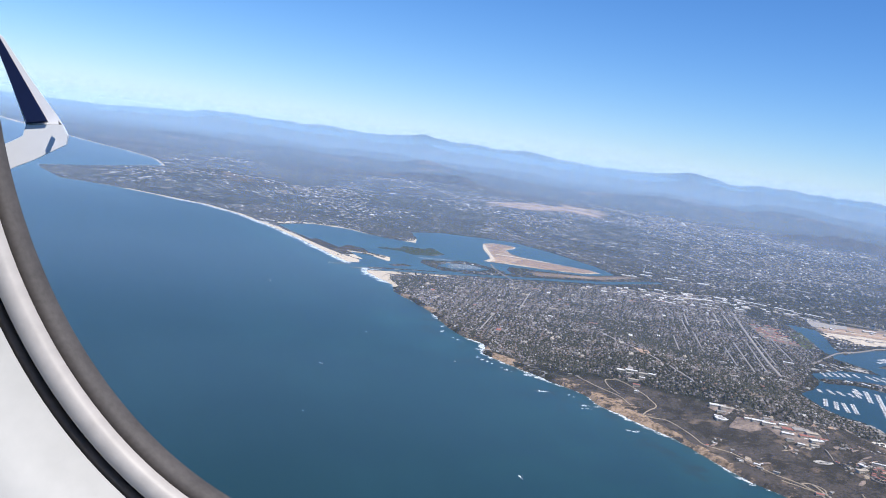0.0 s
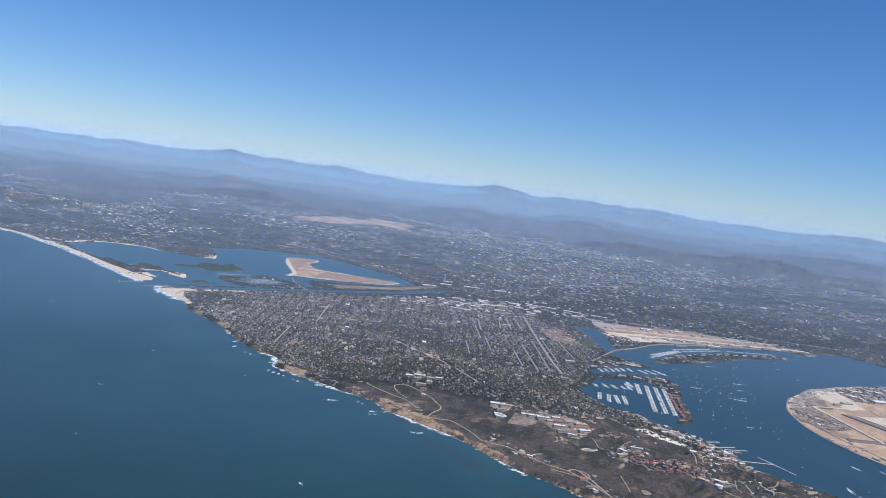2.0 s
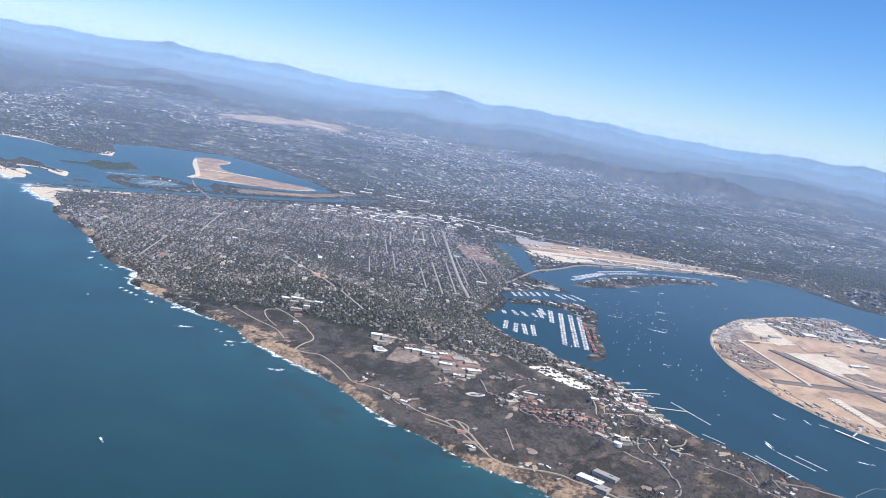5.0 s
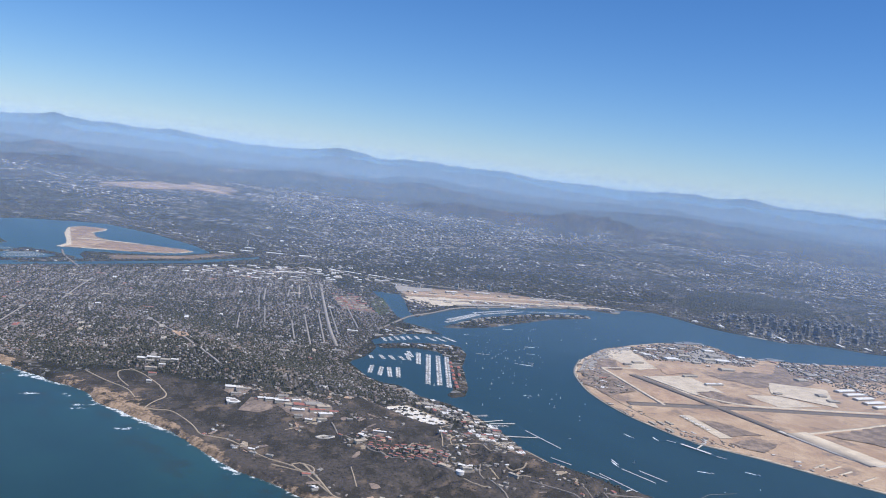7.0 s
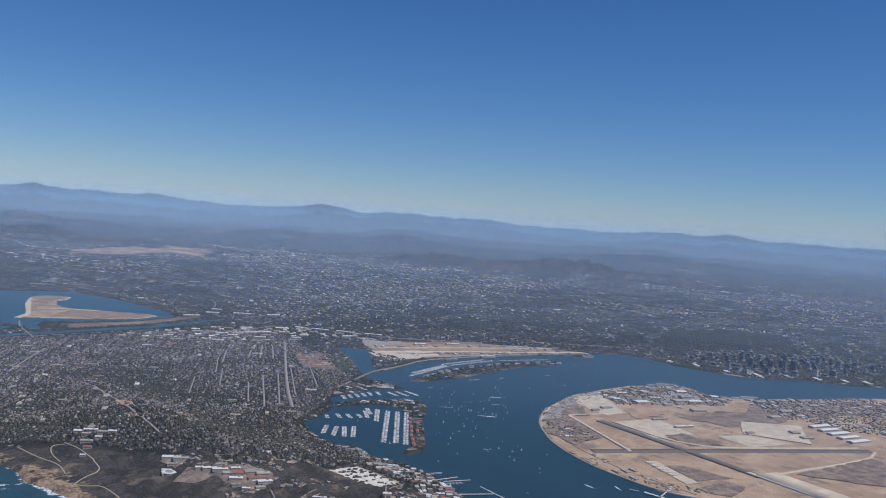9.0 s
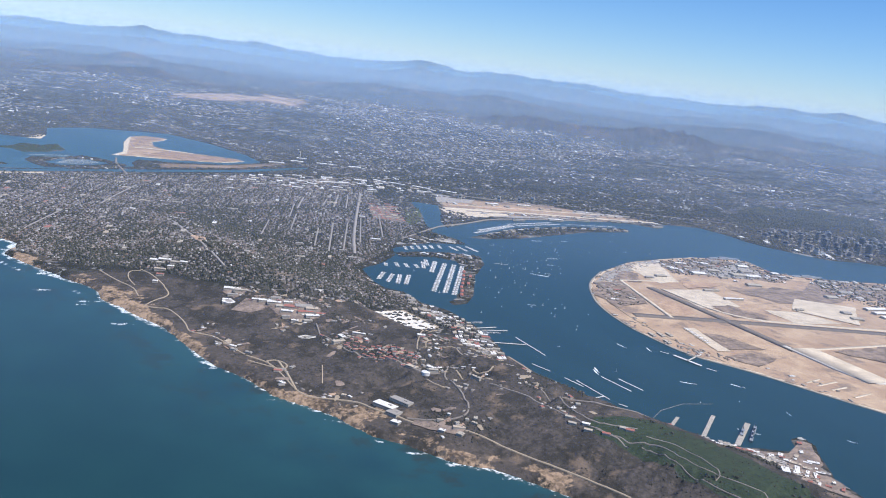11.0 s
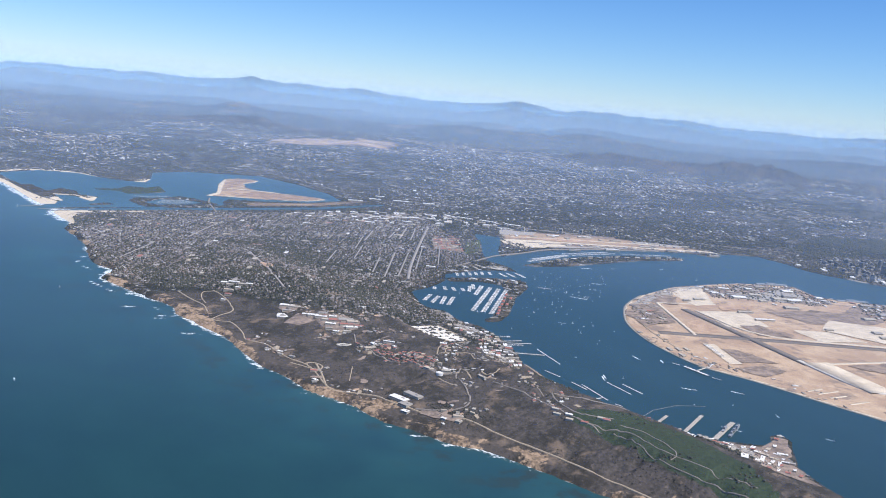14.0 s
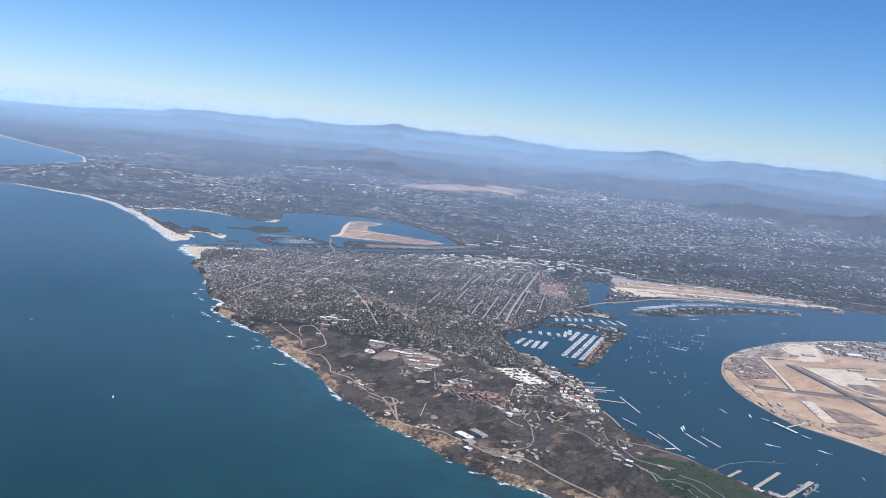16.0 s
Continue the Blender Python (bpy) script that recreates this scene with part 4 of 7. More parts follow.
# streets of the town
quads = []
for horizontal in (False, True):
    for o in (np.arange(-16, 36) * CROSS if horizontal else v_rows):
        m = np.arange(-3.0, 7.2, 0.045)
        a, b = (turned(o, m - 2.5), turned(o, m - 2.455)) if horizontal else (turned(m, o), turned(m + 0.045, o))
        a, b = np.stack(np.broadcast_arrays(*a), 1), np.stack(np.broadcast_arrays(*b), 1)
        good = in_town(*a.T, 0.0) & in_town(*b.T, 0.0)
        a, b = a[good], b[good]
        if len(a):
            t = (b - a) / np.hypot(*(b - a).T)[:, None]
            s = np.stack([-t[:, 1], t[:, 0]], 1) * (0.003 if horizontal else 0.0036)
            quads.append(np.stack([a - s, a + s, b + s, b - s], 1))
q = np.concatenate(quads).reshape(-1, 2)
street = sheet("road", np.c_[q, height(*q.T) + 0.0022], np.arange(len(q)).reshape(-1, 4), ASPHALT)
tagged(street, "network of narrow grey residential streets", "road", kind="structure")
for line, w in MAIN_STREETS:
    drape("road", line, w * 0.8, PALE_STREET, "wide pale paved main road through the town", lift=3.0)
for line, w in (([(1.15, 5.62), (1.87, 5.36), (2.5, 5.5), (2.764, 5.629), (3.0, 5.375), (3.282, 4.925), (3.5, 4.5), (3.98, 4.18), (4.86, 3.85), (5.6, 3.3), (6.6, 2.6)], 26),
                ([(-1.0, 5.5), (0.3, 5.6), (1.6, 5.72), (2.7, 5.75), (3.6, 6.4)], 15), ([(0.2, 5.35), (0.28, 5.7), (0.36, 6.2), (0.5, 6.6)], 22)):
    drape("road", line, w, CONCRETE if w == 17 else STREET, "wide pale paved main road through the town", lift=3.0)

for line, w in (([(2.9, 6.3), (4.0, 6.75), (6.0, 7.5), (7.2, 7.8)], 24), ([(2.7, 5.8), (2.62, 6.8), (2.5, 8.2), (2.3, 9.6)], 20), ([(7.3, 8.5), (7.6, 12.5), (8.6, 16)], 24)):
    drape("road", line, w, STREET, "pale multi-lane freeway across the city", lift=5.0, step_km=0.06)

tn = 33000
tx, ty = rng.uniform(-1.5, 2.7, 3 * tn), rng.uniform(1.0, 5.6, 3 * tn)
leafy = 1.7 * rough(tx, ty, 0.7, 141) - 0.35 * step(-0.2, -0.8, tx) + 0.8 * (np.exp(-((along([(0.2, 1.2), (-0.2, 2.2), (-0.1, 3.0)], tx, ty) / 0.5) ** 2)))
ok = in_town(tx, ty, 0.0) & off_street(tx, ty) & (rng.uniform(-1.1, 0.6, 3 * tn) < leafy)
tx, ty = tx[ok][:tn], ty[ok][:tn]
n = len(tx)
clumps("trees", tx, ty, height(tx, ty), rng.uniform(0.003, 0.0075, n), rng.uniform(0.005, 0.012, n), CANOPY, "dark green street and garden trees among houses", "trees", rng)

# groves in the town's hollows
vx, vy = rng.uniform(-1.4, 2.6, 60000), rng.uniform(1.2, 5.6, 60000)
grove = rough(vx, vy, 0.55, 141) + 0.35 * rough(vx, vy, 0.16, 145) + 0.35 * np.exp(-((along([(0.3, 1.3), (0.05, 2.2), (0.15, 3.0), (0.4, 3.6)], vx, vy) / 0.4) ** 2))
ok = in_town(vx, vy, 0.02) & off_street(vx, vy) & (grove > rng.uniform(0.18, 0.6, 60000))
vx, vy = vx[ok][:5200], vy[ok][:5200]
n = len(vx)
clumps("trees", vx, vy, height(vx, vy), rng.uniform(0.006, 0.012, n), rng.uniform(0.008, 0.015, n), CANOPY, "dark groves of tall trees on the town hills", "trees", rng)

# scrub on the bare headland
bn = 8000
bx, by = rng.uniform(-1.3, 0.6, 5 * bn), rng.uniform(-3.0, 2.0, 5 * bn)
ok = (inside(BARE_POINT, bx, by) > 0.02) & (shore(bx, by) > 0.09) & (rough(bx, by, 0.25, 151) > rng.uniform(-0.8, 0.6, 5 * bn))
bx, by = bx[ok][:bn], by[ok][:bn]
n = len(bx)
clumps("bushes", bx, by, height(bx, by), rng.uniform(0.0014, 0.0048, n), rng.uniform(0.0006, 0.0018, n), SCRUB, "dark dry chaparral bushes on the headland", "bushes", rng)

# trees on the lawns and along the bay shore
wx, wy = rng.uniform(-0.3, 0.5, 9000), rng.uniform(-1.9, -0.2, 9000)
shore_trees = (along([(0.05, -0.3), (0.16, -0.5), (0.22, -0.75), (0.27, -0.95), (0.3, -1.2)], wx, wy) < 0.085) & (rough(wx, wy, 0.1, 205) > -0.35) & (rng.uniform(0, 1, 9000) < 0.85)
lawn_trees = (inside(LAWNS, wx, wy) > 0) & (rough(wx, wy, 0.12, 203) > 0.25) & (rng.uniform(0, 1, 9000) < 0.22)
ok = (shore(wx, wy) > 0.02) & (shore_trees | lawn_trees)
wx, wy = wx[ok], wy[ok]
n = len(wx)
clumps("trees", wx, wy, height(wx, wy), rng.uniform(0.003, 0.008, n), rng.uniform(0.004, 0.010, n), CANOPY, "dark trees on watered lawns and the bay shore", "trees", rng)

# ---- the wider city ----
cu, cv = np.meshgrid(np.arange(-3.0, 11.5, 0.031), np.arange(0.4, 14.5, 0.058))
cu, cv = cu.ravel() + rng.uniform(-0.008, 0.008, cu.size), cv.ravel() + rng.uniform(-0.012, 0.012, cu.size)
cr = np.hypot(cu - CX, cv - CY)
d = shore(cu, cv)
ok = (d > 0.03) & (cr < 13.5) & (inside(TOWN, cu, cv) < -0.03) & (inside(BARE_POINT, cu, cv) < -0.03) & (rough(cu, cv * 1.7, 1.5, 101, 4) < 0.13)
for keepout in ([(6.3, 3.1), (7.2, 3.4), (8.2, 3.3), (8.5, 2.75), (7.8, 2.2), (6.9, 2.6), (6.2, 2.8)], AIRFIELD_ISLAND, SAND_ISLAND, PARK_ISLAND, BEACH_SPIT, [(2.6, 4.5), (2.8, 3.4), (5.0, 2.7), (5.0, 3.3), (4.2, 4.0), (3.2, 4.8)], RIVER_FLATS):
    ok &= inside(keepout, cu, cv) < -0.02
ok &= ~((cu < -1.3) & (cv < 10.2) & (d < 0.07)) & ~((cv < 6.3) & (cu < -1.0)) & (rng.uniform(0, 1, cu.size) < 0.62 + 0.95 * rough(cu, cv * 1.6, 1.1, 161))
for a, b, _, c in HILLS:
    ok &= (np.hypot(cu - a, cv - b) > 1.3 * c) | (a < 0)
cu, cv = cu[ok], cv[ok]
n = len(cu)
big = np.where(rng.uniform(0, 1, n) < 0.05, 2.3, 1.0)
bodies("houses", cu, cv, height(cu, cv), 0.015 * big * rng.uniform(0.7, 1.4, n), 0.02 * big * rng.uniform(0.7, 1.5, n), rng.uniform(0.004, 0.009, n), rng.uniform(0.0006, 0.003, n),
       rng.choice([0, np.pi / 2], n) + 0.12 + 0.5 * (rough(cu, cv, 2.5, 171) > 0), (FAR_ROOFS, FAR_ROOFS), "far suburb of low houses and sheds with mixed roofs", "houses")
fx, fy = rng.uniform(-3, 11, 130000), rng.uniform(0.4, 14.5, 130000)
d = shore(fx, fy)
ok = (d > 0.05) & (np.hypot(fx - CX, fy - CY) < 13) & (inside(TOWN, fx, fy) < 0) & (inside(BARE_POINT, fx, fy) < -0.05) & (inside(AIRFIELD_ISLAND, fx, fy) < 0) & (inside(SAND_ISLAND, fx, fy) < 0)
ok &= (inside([(2.6, 4.5), (2.8, 3.4), (5.0, 2.7), (5.0, 3.3), (4.2, 4.0), (3.2, 4.8)], fx, fy) < 0) & ~((fx < -1.0) & (fy < 10.2)) & (-1.3 * rough(fx, fy * 1.6, 1.1, 161) + 0.5 * rough(fx, fy, 0.5, 181) > rng.uniform(-0.9, 0.7, 130000)) & (inside(RIVER_FLATS, fx, fy) < 0)
fx, fy = fx[ok][:40000], fy[ok][:40000]
n = len(fx)
clumps("trees", fx, fy, height(fx, fy), rng.uniform(0.006, 0.014, n), rng.uniform(0.006, 0.013, n), CANOPY, "dark green trees and canyon brush in the suburbs", "trees", rng)

vx, vy = rng.uniform(-3, 14, 90000), rng.uniform(2, 17, 90000)
vr = np.hypot(vx - CX, vy - CY)
dark = rough(vx, vy * 1.7, 1.5, 101, 4)
ok = (shore(vx, vy) > 0.06) & (vr > 7.2) & (vr < 18) & (dark > rng.uniform(0.06, 0.3, 90000)) & (inside(SAND_ISLAND, vx, vy) < -0.02) & (inside(AIRFIELD_ISLAND, vx, vy) < 0) & (inside(TOWN, vx, vy) < 0) & ~((vx < -1.0) & (vy < 10.5))
ok &= (inside([(2.6, 4.5), (2.8, 3.4), (5.0, 2.7), (5.0, 3.3), (4.2, 4.0), (3.2, 4.8)], vx, vy) < 0) & (inside(RIVER_FLATS, vx, vy) < 0)
vx, vy = vx[ok][:9000], vy[ok][:9000]
n = len(vx)
clumps("trees", vx, vy, height(vx, vy), rng.uniform(0.012, 0.030, n), rng.uniform(0.006, 0.013, n), CANOPY, "dark brush and trees filling the city canyons", "trees", rng)

WOODED_PARK = [(6.2, 3.2), (7.2, 3.5), (8.3, 3.4), (8.6, 2.7), (7.8, 2.1), (6.9, 2.55), (6.1, 2.75)]
px_, py_ = rng.uniform(6.0, 8.8, 9000), rng.uniform(2.0, 3.6, 9000)
ok = (inside(WOODED_PARK, px_, py_) + 0.25 * rough(px_, py_, 0.5, 231) > 0) & (rough(px_, py_, 0.25, 233) > -0.45)
px_, py_ = px_[ok][:5200], py_[ok][:5200]
clumps("trees", px_, py_, height(px_, py_), rng.uniform(0.009, 0.019, len(px_)), rng.uniform(0.008, 0.016, len(px_)), CANOPY, "dark wooded park behind the downtown towers", "trees", rng)

gx, gy = rng.uniform(-3, 22, 90000), rng.uniform(2, 24, 90000)
gr = np.hypot(gx - CX, gy - CY)
dense = rough(gx, gy, 1.6, 201, 4) + 0.6 * np.exp(-((along([(4, 7), (8, 8.6), (14, 10)], gx, gy) / 0.8) ** 2)) + 0.5 * np.exp(-((along([(6, 16), (9, 13), (12, 13)], gx, gy) / 1.2) ** 2))
ok = (shore(gx, gy) > 0.2) & (gr > 8.5) & (gr < 25) & (rng.uniform(0.0, 0.9, 90000) < dense) & (np.min([np.hypot(gx - a, gy - b) / c for a, b, _, c in HILLS if a > 0], axis=0) > 1.25) & (inside(SAND_ISLAND, gx, gy) < 0) & (inside(PARK_ISLAND, gx, gy) < 0) & (inside([(4.2, 14.5), (4.5, 15.4), (6.2, 17.0), (7.8, 17.6), (8.9, 17.0), (7.2, 14.6), (6.2, 14.8)], gx, gy) < -0.1)
gx, gy = gx[ok][:9000], gy[ok][:9000]
n = len(gx)
size = rng.uniform(0.014, 0.034, n) * np.where(rng.uniform(0, 1, n) < 0.10, 2.2, 1.0)
bodies("sheds", gx, gy, height(gx, gy), size * 0.6, size * rng.uniform(0.9, 1.8, n), rng.uniform(0.007, 0.014, n), np.full(n, 0.0005), rng.choice([0.3, 1.9, 2.6], n) + rng.normal(0, 0.1, n),
       (WALLS, far_pale_roof()), "far pale-roofed sheds and shops across the city", "sheds")

# ---- roads and tracks of the headland ----
def headland_road(line, w, mat, label):
    drape("road", line, w * 0.85, mat, label, lift=1.7, step_km=0.015)


headland_road([(-0.952, 0.537), (-0.902, 0.4), (-0.924, 0.236), (-0.942, 0.121), (-0.936, 0.039), (-0.861, -0.02), (-0.789, -0.101), (-0.772, -0.182), (-0.731, -0.29), (-0.687, -0.386), (-0.624, -0.45), (-0.577, -0.534), (-0.545, -0.635), (-0.515, -0.735), (-0.49, -0.8), (-0.42, -1.0), (-0.3, -1.5)], 9, DIRT, 'pale coast road along the cliff top')
headland_road([(-0.707, -0.314), (-0.652, -0.372), (-0.592, -0.417), (-0.55, -0.441), (-0.506, -0.428), (-0.466, -0.376), (-0.43, -0.27), (-0.412, -0.188), (-0.394, -0.132), (-0.361, -0.089), (-0.309, -0.045)], 9, STREET, 'grey paved road with a wide bend')
headland_road([(-0.309, -0.045), (-0.307, -0.147), (-0.294, -0.228), (-0.268, -0.284)], 9, DIRT, 'pale road along the ridge top')
headland_road([(-0.906, 0.434), (-0.862, 0.427), (-0.847, 0.352), (-0.896, 0.303), (-0.919, 0.359), (-0.906, 0.434)], 8, DIRT, 'pale dirt track loop in a clearing')
headland_road([(-0.971, 0.482), (-0.925, 0.384), (-0.89, 0.319)], 7, DIRT, 'pale dirt track to a clearing')
headland_road([(-0.866, 0.406), (-0.894, 0.277), (-0.943, 0.108)], 12, DIRT, 'wide pale dirt track')
headland_road([(-0.739, 0.26), (-0.825, 0.11)], 6, DIRT, 'straight narrow dirt track')
headland_road([(-0.481, -0.106), (-0.481, -0.168), (-0.469, -0.22), (-0.454, -0.23)], 7, DIRT, 'short dirt track on the slope')
headland_road([(-0.529, 0.685), (-0.568, 0.563), (-0.573, 0.485), (-0.563, 0.414), (-0.575, 0.326), (-0.503, 0.165), (-0.463, 0.078), (-0.464, -0.033), (-0.383, -0.087)], 9, STREET, 'paved road along the ridge')
headland_road([(0.171, 0.606), (0.071, 0.609), (-0.12, 0.4), (-0.28, 0.222), (-0.321, 0.166), (-0.295, 0.138), (-0.251, 0.119), (-0.212, 0.105), (-0.169, 0.094), (-0.205, -0.008)], 7, DIRT, 'looping pale hill road')
headland_road([(-0.202, 0.223), (-0.252, 0.207), (-0.262, 0.15)], 7, DIRT, 'short hill road')
headland_road([(-0.25, -0.134), (-0.218, -0.196), (-0.173, -0.175)], 8, DIRT, 'short pale road on the bay slope')
headland_road([(-0.049, 0.126), (-0.007, 0.053), (0.183, 0.14)], 9, DIRT, 'pale shore road')
headland_road([(0.27, 0.2), (0.24, 0.05), (0.19, -0.13), (0.2, -0.3), (0.24, -0.45)], 13, DIRT, 'sandy road along the bay shore')
headland_road([(-1.101, 1.355), (-1.038, 1.407), (-0.928, 1.455), (-0.911, 1.589), (-0.898, 1.788), (-0.915, 1.922)], 9, DIRT, 'pale dirt road above the cliffs')
headland_road([(-1.101, 1.355), (-1.063, 1.298), (-1.015, 1.273), (-1.011, 1.127), (-1.022, 1.023), (-1.052, 0.926), (-1.018, 0.875), (-0.971, 0.801), (-0.966, 0.659), (-0.951, 0.545)], 9, DIRT, 'winding pale dirt road')
headland_road([(-1.102, 2.023), (-1.086, 1.851), (-1.047, 1.667), (-1.073, 1.512)], 9, DIRT, 'pale foot trail above the sea')
headland_road([(-1.031, 1.678), (-1.02, 1.829), (-0.973, 1.939), (-0.922, 1.901)], 8, DIRT, 'pale foot trail loop')
headland_road([(-0.165, -0.981), (-0.146, -1.039), (-0.18, -1.215), (-0.175, -1.372), (-0.1, -1.65)], 4.5, STREET, 'narrow cemetery lane between lawns')
headland_road([(-0.222, -0.814), (-0.189, -0.926), (-0.115, -1.013), (-0.125, -1.18), (-0.105, -1.29), (-0.087, -1.403), (-0.04, -1.6)], 4.5, STREET, 'pale cemetery lane between lawns')
headland_road([(-0.112, -0.953), (-0.073, -1.023), (-0.061, -1.139), (-0.076, -1.221), (-0.097, -1.266), (-0.152, -1.283)], 4.5, STREET, 'curved narrow lane between lawns')
headland_road([(-0.169, -0.463), (-0.138, -0.521), (-0.18, -0.614), (-0.196, -0.727), (-0.158, -0.82), (-0.09, -0.893)], 7, STREET, 'winding paved road above the bay')
headland_road([(-0.295, -0.297), (-0.25, -0.5), (-0.23, -0.7), (-0.2, -0.95)], 8, STREET, 'paved road down to the lawns')
headland_road([(-0.15, -0.55), (-0.05, -0.65), (0.1, -0.75), (0.3, -0.93)], 8, STREET, 'paved road by the shore trees')
drape("road", [(-0.656, 0.621), (-0.611, 0.616), (-0.596, 0.551), (-0.637, 0.564)], 7, CONCRETE, "oval concrete rim of a small reservoir", lift=4, closed=True, step_km=0.012)

# ---- quarters and trees of the airfield island ----
drape("riprap", [(2.36, 1.505), (1.97, 1.265), (1.73, 1.012), (1.55, 0.782), (1.382, 0.42), (1.332, 0.18), (1.292, -0.1), (1.372, -0.3), (1.432, -0.5), (1.482, -0.8), (1.562, -1.11), (1.70, -2.0)], 14, ROCK, "dark rock edging along the airfield shore", lift=1.5, category="riprap")
QUARTERS = [[(1.68, 0.74), (1.93, 0.74), (2.2, 1.18), (2.0, 1.22), (1.78, 1.0)], [(2.95, 1.3), (3.35, 1.12), (3.7, 0.85), (4.1, 0.95), (4.2, 1.5), (3.8, 1.7), (3.2, 1.7)], [(3.85, 0.62), (3.75, 0.2), (3.9, -0.35), (5.4, 0.1), (5.4, 0.4), (4.3, 0.95)]]
ax_, ay_ = rng.uniform(1.6, 5.5, 16000), rng.uniform(-0.3, 1.75, 16000)
spot = np.max([inside(o, ax_, ay_) for o in QUARTERS], axis=0) + 0.05 * rough(ax_, ay_, 0.3, 211)
ok = (spot > 0.0) & (shore(ax_, ay_) > 0.04)
ax_, ay_ = ax_[ok], ay_[ok]
half = len(ax_) // 13
kx, ky = ax_[:half], ay_[:half]
bodies("quarters", kx, ky, height(kx, ky), rng.uniform(0.014, 0.034, half), rng.uniform(0.022, 0.085, half), rng.uniform(0.003, 0.008, half), np.full(half, 0.0003), GRID + rng.choice([0, np.pi / 2], half), (WALLS, plain_random("barrack_roofs")),
       "small barracks and sheds of the airfield island", "buildings")
# clutter along the island's western shore
ex, ey = rng.uniform(1.3, 3.2, 9000), rng.uniform(-1.2, 1.7, 9000)
edge = shore(ex, ey)
ok = (inside(AIRFIELD_ISLAND, ex, ey) > 0) & (edge > 0.012) & (edge < 0.16) & (rough(ex, ey, 0.2, 215) > rng.uniform(-0.2, 0.7, 9000))
ex, ey = ex[ok][:420], ey[ok][:420]
bodies("sheds", ex, ey, height(ex, ey), rng.uniform(0.006, 0.016, len(ex)), rng.uniform(0.010, 0.034, len(ex)), rng.uniform(0.002, 0.005, len(ex)), np.full(len(ex), 0.0004), GRID + rng.choice([0, np.pi / 2], len(ex)) + rng.normal(0, 0.2, len(ex)),
       (WALLS, plain_random("shore_shed_roofs")), "small sheds and stores along the airfield shore", "sheds")
kx, ky = ax_[half:7 * half], ay_[half:7 * half]
half = len(kx)
clumps("trees", kx, ky, height(kx, ky), rng.uniform(0.004, 0.009, half), rng.uniform(0.005, 0.010, half), CANOPY, "dark trees between the airfield barracks", "trees", rng)

# ---- yards, lawns and pavements ----
patch("pavement", [(-0.02, 1.005), (0.185, 0.972), (0.195, 0.63), (-0.018, 0.605)], DIRT, "tan earth bank round a white yard", 1.0)
patch("pavement", [(-0.003, 0.985), (0.165, 0.953), (0.174, 0.651), (-0.002, 0.628)], PALE_YARD, "large pale sandy yard of a tank farm", 3.0)
patch("pavement", [(-0.694, -0.344), (-0.643, -0.393), (-0.591, -0.511), (-0.616, -0.53), (-0.667, -0.449), (-0.718, -0.363)], GRAVEL, "grey car park beside the laboratory", 3.0, ragged=0.006)
patch("pavement", [(0.07, -0.56), (0.13, -0.54), (0.16, -0.62), (0.11, -0.65)], GRASS, "green ball field near the bay", 3.0, ragged=0.004)
patch("pavement", [(2.19, 3.78), (2.44, 3.9), (2.0, 3.25), (1.8, 3.2)], GRASS, "green sports field by the channel", 2.0)
patch("pavement", [(-0.40, 2.5), (-0.33, 2.48), (-0.34, 2.33), (-0.41, 2.35)], RUST, "bare reddish school field", 5.0)
patch("pavement", [(0.31, -0.8), (0.40, -0.95), (0.5, -1.06), (0.66, -1.16), (0.76, -1.06), (0.79, -1.1), (0.56, -1.31), (0.47, -1.5), (0.3, -1.35), (0.25, -1.1)], GRAVEL, "dusty paved ground of the naval base", 1.5, ragged=0.02)
# bare flats of the sandy island
for outline, label in (([(1.12, 7.95), (1.36, 8.42), (1.55, 8.55), (1.68, 8.4), (1.42, 8.14), (1.25, 7.85)], "reddish bare flats of the sandy island"), ([(0.9, 6.86), (1.1, 7.1), (1.3, 7.27), (1.52, 7.1), (1.74, 6.93), (1.88, 6.8), (1.9, 6.68), (1.66, 6.58), (1.2, 6.64)], "brown salt flats of the sandy island")):
    patch("pavement", outline, SALT, label, 1.5, ragged=0.05)
drape("road", [(1.0, 7.5), (1.2, 7.42), (1.34, 7.34), (1.56, 7.14)], 40, APRON, "pale sandy track across the island", lift=3.0)
# airport across the bay
patch("pavement", [(2.66, 3.88), (3.2, 3.84), (3.31, 3.52), (2.56, 3.43)], APRON, "pale bare ground beside the runway", 1.5, ragged=0.03)
patch("pavement", [(3.3, 3.72), (4.3, 3.36), (4.4, 3.22), (3.4, 3.52)], GRAVEL, "dusty grey airport infield", 1.4, ragged=0.03)
patch("pavement", [(3.1, 3.95), (3.5, 3.98), (3.9, 3.8), (3.5, 3.72)], RUST, "reddish building site by the airport", 1.5)
for outline, mat, label in (([(2.9, 4.2), (3.3, 4.15), (3.45, 4.3), (3.1, 4.5)], GREY, "grey car park north of the airport"), ([(3.6, 4.1), (4.2, 3.86), (4.3, 3.98), (3.8, 4.2)], GRAVEL, "dusty rental car yard by the airport"),
                            ([(4.2, 3.62), (4.7, 3.36), (4.85, 3.42), (4.4, 3.75)], GREY, "grey terminal apron"), ([(3.0, 3.46), (3.9, 3.32), (3.95, 3.38), (3.1, 3.54)], GREY, "grey terminal forecourt"),
                            ([(2.95, 4.0), (3.25, 4.02), (3.2, 4.12), (2.95, 4.14)], RUST, "bare reddish ground by the airport")):
    patch("pavement", outline, mat, label, 1.2, ragged=0.02)
drape("runway", [(2.75, 3.93), (4.92, 3.1)], 60, APRON, "long pale concrete airport runway", 2.6, category="runway")
